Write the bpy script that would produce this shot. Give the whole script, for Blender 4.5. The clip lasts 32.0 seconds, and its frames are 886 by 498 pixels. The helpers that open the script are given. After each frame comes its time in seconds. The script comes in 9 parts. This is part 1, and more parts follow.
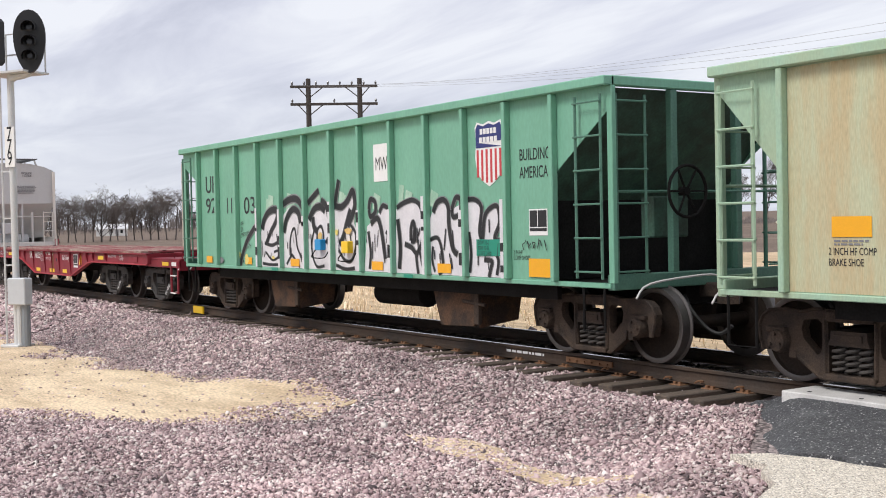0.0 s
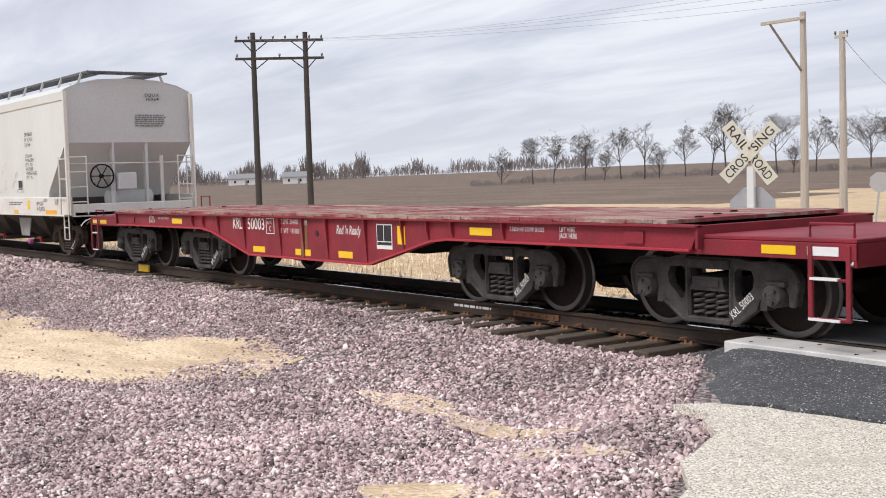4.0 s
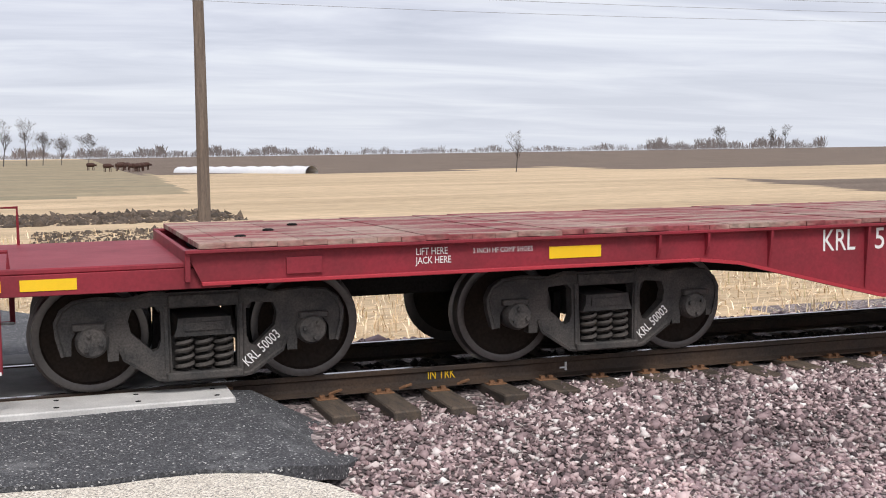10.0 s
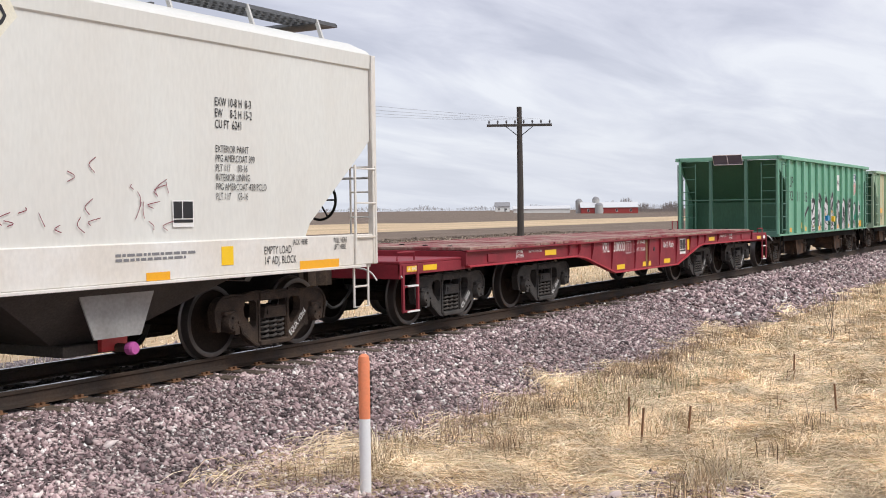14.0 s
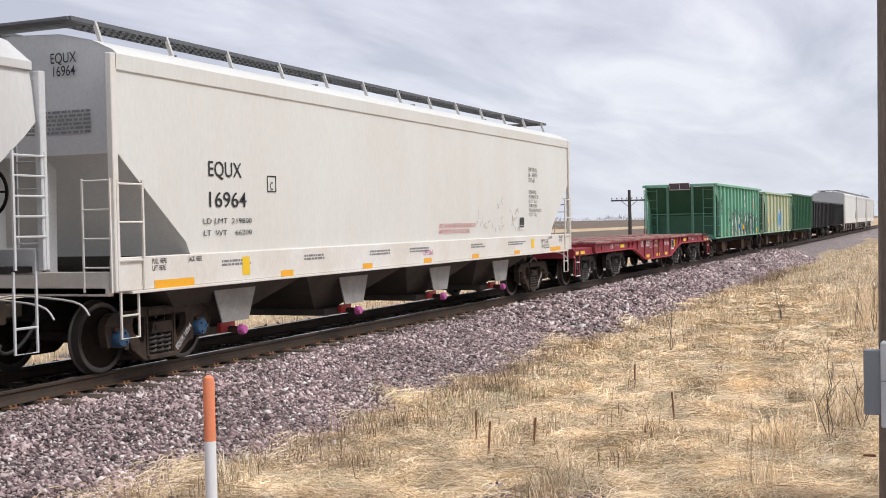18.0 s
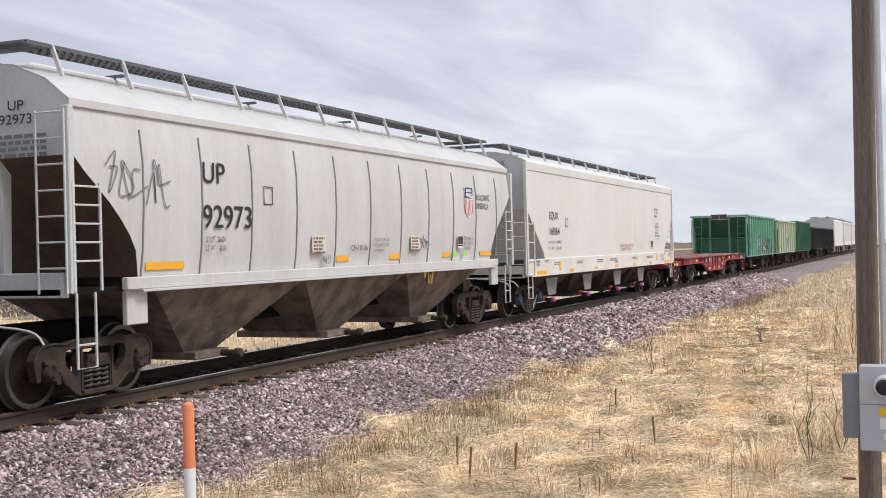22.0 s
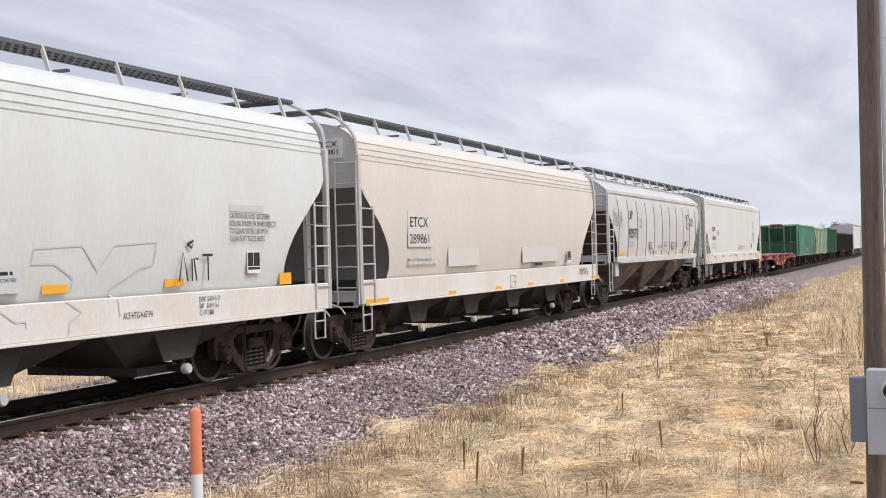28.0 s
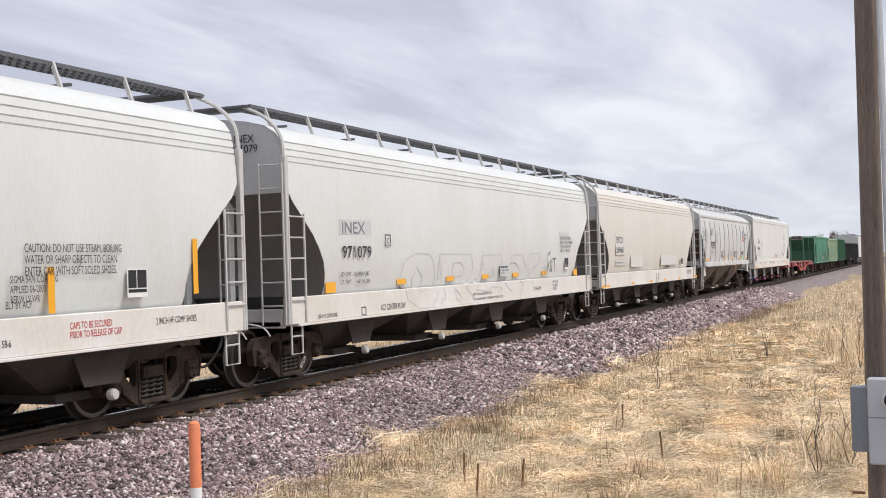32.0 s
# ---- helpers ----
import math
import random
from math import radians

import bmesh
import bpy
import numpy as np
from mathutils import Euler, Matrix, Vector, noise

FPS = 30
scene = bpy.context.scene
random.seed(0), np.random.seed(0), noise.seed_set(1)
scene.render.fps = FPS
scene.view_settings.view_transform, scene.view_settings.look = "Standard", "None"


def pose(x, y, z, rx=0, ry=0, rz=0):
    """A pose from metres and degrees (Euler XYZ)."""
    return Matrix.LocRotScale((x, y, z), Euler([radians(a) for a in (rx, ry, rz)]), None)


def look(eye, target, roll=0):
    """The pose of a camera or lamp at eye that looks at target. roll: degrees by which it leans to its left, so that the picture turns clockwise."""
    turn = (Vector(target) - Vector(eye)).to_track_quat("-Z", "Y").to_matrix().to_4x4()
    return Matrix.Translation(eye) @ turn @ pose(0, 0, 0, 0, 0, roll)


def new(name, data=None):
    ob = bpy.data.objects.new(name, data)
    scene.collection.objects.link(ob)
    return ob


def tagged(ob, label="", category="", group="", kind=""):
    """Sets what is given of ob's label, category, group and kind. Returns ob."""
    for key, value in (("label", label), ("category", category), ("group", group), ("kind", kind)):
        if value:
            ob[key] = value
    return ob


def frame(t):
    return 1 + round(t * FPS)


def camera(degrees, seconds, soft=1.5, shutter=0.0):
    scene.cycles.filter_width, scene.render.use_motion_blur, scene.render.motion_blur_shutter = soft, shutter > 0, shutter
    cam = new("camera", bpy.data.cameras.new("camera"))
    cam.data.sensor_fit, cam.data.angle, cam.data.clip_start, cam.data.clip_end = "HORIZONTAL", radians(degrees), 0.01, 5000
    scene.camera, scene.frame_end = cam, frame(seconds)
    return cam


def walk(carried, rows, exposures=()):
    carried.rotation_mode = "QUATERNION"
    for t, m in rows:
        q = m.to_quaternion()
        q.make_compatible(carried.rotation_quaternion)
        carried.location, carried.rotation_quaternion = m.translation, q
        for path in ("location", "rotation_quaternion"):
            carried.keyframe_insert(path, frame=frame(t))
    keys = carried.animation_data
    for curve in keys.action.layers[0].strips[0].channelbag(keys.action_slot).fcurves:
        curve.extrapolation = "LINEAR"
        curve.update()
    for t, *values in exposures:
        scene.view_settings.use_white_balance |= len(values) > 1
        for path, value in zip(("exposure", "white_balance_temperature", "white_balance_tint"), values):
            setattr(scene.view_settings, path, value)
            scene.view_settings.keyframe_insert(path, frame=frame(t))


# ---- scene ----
cam = camera(41.65, 32.0, 1.0)
PATH = [
    (0, (-1.535, -10.542, 1.730), (-9.888, -5.043, 1.506), -1.17),
    (1, (-1.535, -10.532, 1.730), (-9.896, -5.045, 1.446), -1.37),
    (2, (-1.535, -10.542, 1.720), (-9.893, -5.050, 1.368), -1.61),
    (2.5, (-1.535, -10.532, 1.720), (-9.876, -5.015, 1.310), -1.69),
    (4.5, (-1.526, -10.502, 1.740), (-9.485, -4.449, 1.036), -1.62),
    (5, (-1.516, -10.502, 1.740), (-9.244, -4.156, 1.022), -1.31),
    (5.5, (-1.467, -10.532, 1.750), (-8.834, -3.770, 1.036), -0.89),
    (6, (-1.427, -10.532, 1.750), (-8.258, -3.228, 1.056), -0.38),
    (6.5, (-1.427, -10.483, 1.750), (-7.632, -2.640, 1.082), 0.01),
    (7, (-1.417, -10.453, 1.750), (-6.947, -2.121, 1.098), 0.13),
    (7.5, (-1.388, -10.423, 1.740), (-6.048, -1.576, 1.076), 0.11),
    (8, (-1.368, -10.414, 1.740), (-4.818, -1.028, 1.029), -0.14),
    (8.5, (-1.339, -10.394, 1.740), (-3.317, -0.592, 0.985), -0.64),
    (9, (-1.260, -10.315, 1.750), (-1.525, -0.319, 0.940), -1.13),
    (9.5, (-1.220, -10.423, 1.800), (0.193, -0.524, 0.966), -1.13),
    (10, (-1.171, -10.433, 1.850), (1.967, -0.939, 1.045), -0.91),
    (10.5, (-0.719, -10.640, 1.830), (3.584, -1.613, 1.109), -1.44),
    (11, (-0.591, -10.699, 1.850), (4.705, -2.216, 1.194), -1.15),
    (11.5, (-0.472, -10.689, 1.820), (5.616, -2.757, 1.289), -0.62),
    (12, (-0.453, -10.729, 1.820), (6.401, -3.447, 1.341), -0.26),
    (12.5, (-0.404, -10.758, 1.820), (7.113, -4.162, 1.389), -0.31),
    (13, (-0.305, -10.729, 1.800), (7.709, -4.747, 1.402), -0.43),
    (13.5, (-0.295, -10.758, 1.800), (8.086, -5.304, 1.438), -0.58),
    (14, (-0.246, -10.729, 1.790), (8.361, -5.638, 1.473), -0.72),
    (15, (-0.266, -10.758, 1.800), (8.599, -6.130, 1.566), -1.14),
    (15.5, (-0.276, -10.778, 1.800), (8.654, -6.276, 1.576), -1.41),
    (17.5, (-0.305, -10.817, 1.820), (8.840, -6.771, 1.563), -1.79),
    (18, (-0.276, -10.807, 1.820), (8.909, -6.852, 1.609), -1.22),
    (19, (-0.285, -10.807, 1.820), (8.924, -6.910, 1.712), -0.48),
    (20, (-0.285, -10.817, 1.820), (8.912, -6.893, 1.803), -0.41),
    (21, (-0.276, -10.807, 1.820), (8.939, -6.922, 1.837), -0.87),
    (22, (-0.285, -10.817, 1.820), (8.965, -7.018, 1.820), -1.40),
    (23, (-0.276, -10.807, 1.820), (8.978, -7.017, 1.811), -1.32),
    (24, (-0.285, -10.807, 1.820), (8.963, -7.003, 1.808), -1.42),
    (24.5, (-0.276, -10.807, 1.820), (8.981, -7.025, 1.799), -1.52),
    (26.5, (-0.276, -10.807, 1.820), (8.982, -7.027, 1.803), -1.28),
    (27, (-0.295, -10.817, 1.820), (8.948, -7.002, 1.820), -1.31),
    (28, (-0.295, -10.817, 1.820), (8.936, -6.973, 1.865), -1.58),
    (29, (-0.285, -10.807, 1.820), (8.956, -6.986, 1.898), -1.63),
    (30, (-0.276, -10.807, 1.820), (8.967, -6.989, 1.916), -1.49),
    (31, (-0.285, -10.807, 1.820), (8.948, -6.966, 1.942), -1.49),
    (32, (-0.276, -10.807, 1.820), (8.961, -6.975, 1.962), -1.89),
]
walk(cam, [(t, look(eye, target, roll)) for t, eye, target, roll in PATH])

# ---- light ----
SUN_DIR = Vector((-0.04, -0.72, 0.92)).normalized()      # towards the veiled sun
world = bpy.data.worlds.new("world")
scene.world = world
world.use_nodes = True


def build_sky():
    """Thin high overcast: a clear-sky gradient veiled by long cloud bands."""
    nt = world.node_tree
    nodes, links = nt.nodes, nt.links
    sky = nodes.new("ShaderNodeTexSky")
    sky.sky_type, sky.sun_disc = "NISHITA", False
    sky.sun_elevation = math.asin(SUN_DIR.z)
    sky.sun_rotation = math.atan2(SUN_DIR.x, SUN_DIR.y)
    sky.dust_density = 2.0
    soft = nodes.new("ShaderNodeMix")
    soft.data_type = "RGBA"
    coord = nodes.new("ShaderNodeTexCoord")
    sep = nodes.new("ShaderNodeSeparateXYZ")
    links.new(coord.outputs["Generated"], sep.inputs[0])
    up = nodes.new("ShaderNodeMath")
    up.operation = "MAXIMUM"
    up.inputs[1].default_value = 0.0
    links.new(sep.outputs[2], up.inputs[0])
    lift = nodes.new("ShaderNodeMath")
    lift.operation = "ADD"
    lift.inputs[1].default_value = 0.10
    links.new(up.outputs[0], lift.inputs[0])
    flat = nodes.new("ShaderNodeVectorMath")
    flat.operation = "DIVIDE"
    links.new(coord.outputs["Generated"], flat.inputs[0])
    comb = nodes.new("ShaderNodeCombineXYZ")
    for n in range(3):
        links.new(lift.outputs[0], comb.inputs[n])
    links.new(comb.outputs[0], flat.inputs[1])
    place = nodes.new("ShaderNodeMapping")
    place.inputs["Rotation"].default_value = (0, 0, radians(35))
    place.inputs["Scale"].default_value = (0.42, 1.15, 0.5)
    links.new(flat.outputs[0], place.inputs[0])
    big = nodes.new("ShaderNodeTexNoise")
    big.inputs["Scale"].default_value = 1.5
    big.inputs["Detail"].default_value = 7
    big.inputs["Roughness"].default_value = 0.55
    big.inputs["Distortion"].default_value = 0.5
    links.new(place.outputs[0], big.inputs[0])
    ramp = nodes.new("ShaderNodeValToRGB")
    ramp.color_ramp.elements[0].position, ramp.color_ramp.elements[0].color = 0.36, (0.572, 0.588, 0.70, 1)
    ramp.color_ramp.elements[1].position, ramp.color_ramp.elements[1].color = 0.65, (0.925, 0.938, 1.0, 1)
    mid = ramp.color_ramp.elements.new(0.5)
    mid.color = (0.73, 0.743, 0.85, 1)
    links.new(big.outputs["Fac"], ramp.inputs[0])
    # towards the horizon the bands run together into one pale veil
    veil = nodes.new("ShaderNodeMapRange")
    veil.inputs[1].default_value, veil.inputs[2].default_value = 0.0, 0.16
    veil.inputs[3].default_value, veil.inputs[4].default_value = 0.75, 0.0
    links.new(up.outputs[0], veil.inputs[0])
    low = nodes.new("ShaderNodeMix")
    low.data_type = "RGBA"
    links.new(veil.outputs[0], low.inputs[0])
    links.new(ramp.outputs[0], low.inputs[6])
    low.inputs[7].default_value = (0.785, 0.828, 0.925, 1)
    # clear sky seen thinly through the veil
    links.new(low.outputs[2], soft.inputs[6])
    scaled = nodes.new("ShaderNodeVectorMath")
    scaled.operation = "SCALE"
    scaled.inputs[3].default_value = 0.09
    links.new(sky.outputs[0], scaled.inputs[0])
    links.new(scaled.outputs[0], soft.inputs[7])
    soft.inputs[0].default_value = 0.15
    links.new(soft.outputs[2], nodes["Background"].inputs[0])
    nodes["Background"].inputs[1].default_value = 1.06


build_sky()
sun = new("sun", bpy.data.lights.new("sun", "SUN"))
sun.data.energy, sun.data.angle, sun.data.color = 2.5, radians(20), (1.0, 0.98, 0.96)
sun.matrix_basis = look(SUN_DIR * 80, (0, 0, 0))

# ---- materials ----


def material(name, base, rough=0.7, metal=0.0, vary=0.12, scale=6.0, fine=60.0, bump=0.15, second=None, amount=0.4,
             stretch=(1, 1, 1), edge=0.12, island=0.0, per_object=0.0, spec=0.5, detail=6, coord="Object"):
    """A worn surface: its base colour, large patches of a second colour, a fine grain and a bump."""
    m = bpy.data.materials.new(name)
    m.use_nodes = True
    nt = m.node_tree
    nodes, links = nt.nodes, nt.links
    bsdf = nodes["Principled BSDF"]
    bsdf.inputs["Metallic"].default_value = metal
    bsdf.inputs["Specular IOR Level"].default_value = spec
    tex = nodes.new("ShaderNodeTexCoord")
    place = nodes.new("ShaderNodeMapping")
    place.inputs["Scale"].default_value = stretch
    links.new(tex.outputs[coord], place.inputs[0])
    large = nodes.new("ShaderNodeTexNoise")
    large.inputs["Scale"].default_value, large.inputs["Detail"].default_value = scale, detail
    large.inputs["Roughness"].default_value = 0.62
    links.new(place.outputs[0], large.inputs[0])
    small = nodes.new("ShaderNodeTexNoise")
    small.inputs["Scale"].default_value, small.inputs["Detail"].default_value = fine, 4
    links.new(place.outputs[0], small.inputs[0])
    pick = nodes.new("ShaderNodeMapRange")
    pick.inputs[1].default_value, pick.inputs[2].default_value = 0.5 - edge, 0.5 + edge
    pick.inputs[3].default_value, pick.inputs[4].default_value = 0.0, amount
    links.new(large.outputs["Fac"], pick.inputs[0])
    mix = nodes.new("ShaderNodeMix")
    mix.data_type = "RGBA"
    other = second if second else tuple(c * (1 - vary * 1.6) for c in base)
    mix.inputs[6].default_value, mix.inputs[7].default_value = (*base, 1), (*other, 1)
    links.new(pick.outputs[0], mix.inputs[0])
    grain = nodes.new("ShaderNodeMapRange")
    grain.inputs[1].default_value, grain.inputs[2].default_value = 0.3, 0.7
    grain.inputs[3].default_value, grain.inputs[4].default_value = 1 - vary, 1 + vary
    links.new(small.outputs["Fac"], grain.inputs[0])
    value = grain.outputs[0]
    if island or per_object:
        info = nodes.new("ShaderNodeNewGeometry" if island else "ShaderNodeObjectInfo")
        span = nodes.new("ShaderNodeMapRange")
        k = island or per_object
        span.inputs[3].default_value, span.inputs[4].default_value = 1 - k, 1 + k
        links.new(info.outputs["Random Per Island" if island else "Random"], span.inputs[0])
        both = nodes.new("ShaderNodeMath")
        both.operation = "MULTIPLY"
        links.new(value, both.inputs[0])
        links.new(span.outputs[0], both.inputs[1])
        value = both.outputs[0]
    tone = nodes.new("ShaderNodeVectorMath")
    tone.operation = "SCALE"
    links.new(mix.outputs[2], tone.inputs[0])
    links.new(value, tone.inputs[3])
    links.new(tone.outputs[0], bsdf.inputs["Base Color"])
    gloss = nodes.new("ShaderNodeMapRange")
    gloss.inputs[3].default_value, gloss.inputs[4].default_value = max(rough - 0.12, 0.05), min(rough + 0.12, 1)
    links.new(large.outputs["Fac"], gloss.inputs[0])
    links.new(gloss.outputs[0], bsdf.inputs["Roughness"])
    if bump:
        relief = nodes.new("ShaderNodeBump")
        relief.inputs["Strength"].default_value, relief.inputs["Distance"].default_value = bump, 0.01
        links.new(small.outputs["Fac"], relief.inputs["Height"])
        links.new(relief.outputs[0], bsdf.inputs["Normal"])
    return m


def ramp_on(m, stops, source="Random Per Island"):
    """Colour pieces of one mesh, island by island, from a row of real colours."""
    nt = m.node_tree
    bsdf = nt.nodes["Principled BSDF"]
    tone = bsdf.inputs["Base Color"].links[0].from_node
    info = nt.nodes.new("ShaderNodeNewGeometry")
    ramp = nt.nodes.new("ShaderNodeValToRGB")
    ramp.color_ramp.interpolation = "LINEAR"
    while len(ramp.color_ramp.elements) < len(stops):
        ramp.color_ramp.elements.new(0.5)
    for e, (at, col) in zip(ramp.color_ramp.elements, stops):
        e.position, e.color = at, (*col, 1)
    nt.links.new(info.outputs[source], ramp.inputs[0])
    nt.links.new(ramp.outputs[0], tone.inputs[0])
    return m


def speckle(m, scale, stops, soft=0.3, patch=None, amount=0.0):
    """Colour a surface stone by stone, from a row of real colours, with broad patches of another tone."""
    nt = m.node_tree
    tone = nt.nodes["Principled BSDF"].inputs["Base Color"].links[0].from_node
    tex = nt.nodes.new("ShaderNodeTexCoord")
    cell = nt.nodes.new("ShaderNodeTexVoronoi")
    cell.inputs["Scale"].default_value = scale
    nt.links.new(tex.outputs["Object"], cell.inputs["Vector"])
    sep = nt.nodes.new("ShaderNodeSeparateColor")
    nt.links.new(cell.outputs["Color"], sep.inputs[0])
    ramp = nt.nodes.new("ShaderNodeValToRGB")
    while len(ramp.color_ramp.elements) < len(stops):
        ramp.color_ramp.elements.new(0.5)
    for e, (at, col) in zip(ramp.color_ramp.elements, stops):
        e.position, e.color = at, (*col, 1)
    nt.links.new(sep.outputs[0], ramp.inputs[0])
    last = ramp.outputs[0]
    if patch:
        wide = nt.nodes.new("ShaderNodeTexNoise")
        wide.inputs["Scale"].default_value, wide.inputs["Detail"].default_value = 2.2, 12
        wide.inputs["Roughness"].default_value = 0.72
        nt.links.new(tex.outputs["Object"], wide.inputs[0])
        rng = nt.nodes.new("ShaderNodeMapRange")
        rng.inputs[1].default_value, rng.inputs[2].default_value, rng.inputs[4].default_value = 0.55, 0.66, amount
        nt.links.new(wide.outputs["Fac"], rng.inputs[0])
        mix = nt.nodes.new("ShaderNodeMix")
        mix.data_type = "RGBA"
        nt.links.new(rng.outputs[0], mix.inputs[0])
        nt.links.new(last, mix.inputs[6])
        mix.inputs[7].default_value = (*patch, 1)
        last = mix.outputs[2]
    nt.links.new(last, tone.inputs[0])
    relief = nt.nodes.new("ShaderNodeBump")
    relief.invert = True
    relief.inputs["Strength"].default_value, relief.inputs["Distance"].default_value = 0.8, soft / scale
    nt.links.new(cell.outputs["Distance"], relief.inputs["Height"])
    nt.links.new(relief.outputs[0], nt.nodes["Principled BSDF"].inputs["Normal"])
    return m


M = {}
M["stone"] = ramp_on(material("ballast_stone", (0.2, 0.17, 0.17), 0.85, vary=0.30, fine=0.8, bump=0),
                     [(0.0, (0.08, 0.06, 0.062)), (0.15, (0.24, 0.168, 0.17)), (0.42, (0.44, 0.31, 0.31)), (0.8, (0.635, 0.485, 0.465)),
                      (0.97, (0.80, 0.72, 0.665))])
M["stone_dark"] = ramp_on(material("ballast_stone_dark", (0.15, 0.13, 0.13), 0.85, vary=0.30, fine=0.8, bump=0),
                          [(0.0, (0.05, 0.038, 0.039)), (0.3, (0.19, 0.133, 0.134)), (0.65, (0.40, 0.285, 0.283)), (0.88, (0.60, 0.475, 0.455)),
                           (0.985, (0.78, 0.74, 0.70))])
# Near-black stone between the rails: shade under the cars put into the colour.
M["stone_shaded"] = material("shaded_ballast", (0.045, 0.037, 0.034), 0.8, vary=0.3, fine=40, bump=0.4, spec=0.2, island=0.4)
# Bed tones darkened to stand for shade in the gaps between stones.
M["bed"] = speckle(material("ballast_bed", (0.26, 0.21, 0.205), 0.9, vary=0.3, scale=2.5, fine=26, bump=0.6), 30,
                   [(0.0, (0.05, 0.042, 0.042)), (0.3, (0.13, 0.103, 0.101)), (0.65, (0.25, 0.197, 0.19)), (0.92, (0.44, 0.37, 0.35))])
M["sand"] = material("pale_grit", (0.76, 0.595, 0.40), 0.95, vary=0.32, scale=0.9, fine=22, bump=1.0, second=(0.54, 0.40, 0.255), amount=0.9, stretch=(0.6, 1.6, 1), edge=0.09)
M["soil"] = material("field_soil", (0.125, 0.085, 0.058), 0.95, vary=0.5, scale=0.08, fine=3.0, bump=0.8, second=(0.20, 0.147, 0.105), amount=0.8, stretch=(1, 2.4, 1))
M["straw"] = material("dry_turf", (0.46, 0.345, 0.215), 0.95, vary=0.45, scale=1.1, fine=34, bump=1.0, second=(0.20, 0.15, 0.095), amount=0.8, edge=0.16)
M["field"] = material("pale_stubble", (0.60, 0.445, 0.275), 0.95, vary=0.28, scale=0.05, fine=2.2, bump=0.5, second=(0.42, 0.305, 0.18), amount=0.85, stretch=(0.5, 3, 1))
M["lawn"] = material("winter_lawn", (0.235, 0.195, 0.115), 0.95, vary=0.3, scale=0.06, fine=1.2, bump=0.5, second=(0.36, 0.275, 0.165), amount=0.8, stretch=(0.6, 2, 1))
M["asphalt"] = speckle(material("fresh_asphalt", (0.040, 0.041, 0.044), 0.82, vary=0.35, scale=1.6, fine=120, bump=0.6), 85,
                       [(0.0, (0.034, 0.034, 0.037)), (0.6, (0.07, 0.071, 0.075)), (0.95, (0.13, 0.13, 0.135)), (0.985, (0.55, 0.54, 0.52))], 0.3, (0.24, 0.24, 0.24), 0.45)
M["old_road"] = speckle(material("worn_seal_coat", (0.50, 0.445, 0.375), 0.92, vary=0.25, scale=0.8, fine=130, bump=0.6), 95,
                        [(0.0, (0.17, 0.15, 0.13)), (0.2, (0.46, 0.41, 0.345)), (0.6, (0.68, 0.61, 0.51)), (0.95, (0.86, 0.80, 0.70))], 0.3, (0.48, 0.415, 0.34), 0.5)
M["far_road"] = material("pale_road", (0.56, 0.50, 0.43), 0.92, vary=0.08, scale=0.2, fine=4, bump=0.2)
M["panel"] = material("concrete_panel", (0.62, 0.60, 0.57), 0.85, vary=0.1, scale=2.2, fine=70, bump=0.25, second=(0.40, 0.385, 0.37), amount=0.6)
M["panel_in"] = material("gauge_panel", (0.20, 0.195, 0.19), 0.8, vary=0.15, scale=2.2, fine=70, bump=0.25, second=(0.11, 0.105, 0.10), amount=0.7)
M["joint"] = material("rusty_joint", (0.22, 0.135, 0.08), 0.8, vary=0.25, scale=5, fine=60)
M["rail"] = material("rail_side", (0.05, 0.04, 0.034), 0.7, 0.0, spec=0.2, vary=0.2, scale=1.2, fine=50, bump=0.2, second=(0.10, 0.062, 0.04), amount=0.6)
M["rail_top"] = material("rail_head", (0.42, 0.41, 0.40), 0.22, 1.0, vary=0.08, scale=3, fine=30, bump=0.02, stretch=(0.1, 1, 1))
M["tie"] = material("creosoted_tie", (0.06, 0.048, 0.039), 0.85, vary=0.3, scale=3, fine=30, bump=0.6, second=(0.15, 0.108, 0.075), amount=0.6, stretch=(8, 0.6, 8), per_object=0.35)
M["chute"] = material("rust_stained_chute", (0.048, 0.034, 0.027), 0.8, spec=0.2, vary=0.3, scale=3, fine=40, bump=0.2, second=(0.125, 0.068, 0.04), amount=0.7, edge=0.08)
M["rust"] = material("rusty_iron", (0.26, 0.135, 0.07), 0.8, 0.3, vary=0.25, scale=9, fine=70, bump=0.3)
M["truck"] = material("dusty_cast_steel", (0.042, 0.040, 0.039), 0.7, 0.0, spec=0.25, vary=0.3, scale=5, fine=60, bump=0.35, second=(0.105, 0.092, 0.083), amount=0.6)
M["truck_pale"] = material("rusty_cast_steel", (0.040, 0.031, 0.026), 0.75, 0.0, spec=0.15, vary=0.3, scale=5, fine=60, bump=0.35, second=(0.095, 0.066, 0.048), amount=0.6)
M["wheel"] = material("wheel_plate", (0.026, 0.020, 0.0165), 0.7, 0.0, spec=0.08, vary=0.2, scale=4, fine=40, bump=0.15, second=(0.038, 0.026, 0.019), amount=0.5)
M["tread"] = material("wheel_rim", (0.11, 0.10, 0.095), 0.4, 0.6, vary=0.1, scale=4, fine=40, bump=0.05)
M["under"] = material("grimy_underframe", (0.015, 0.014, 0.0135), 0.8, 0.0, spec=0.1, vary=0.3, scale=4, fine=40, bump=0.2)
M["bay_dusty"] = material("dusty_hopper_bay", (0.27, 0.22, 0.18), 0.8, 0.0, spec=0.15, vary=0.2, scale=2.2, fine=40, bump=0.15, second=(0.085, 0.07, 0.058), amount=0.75)
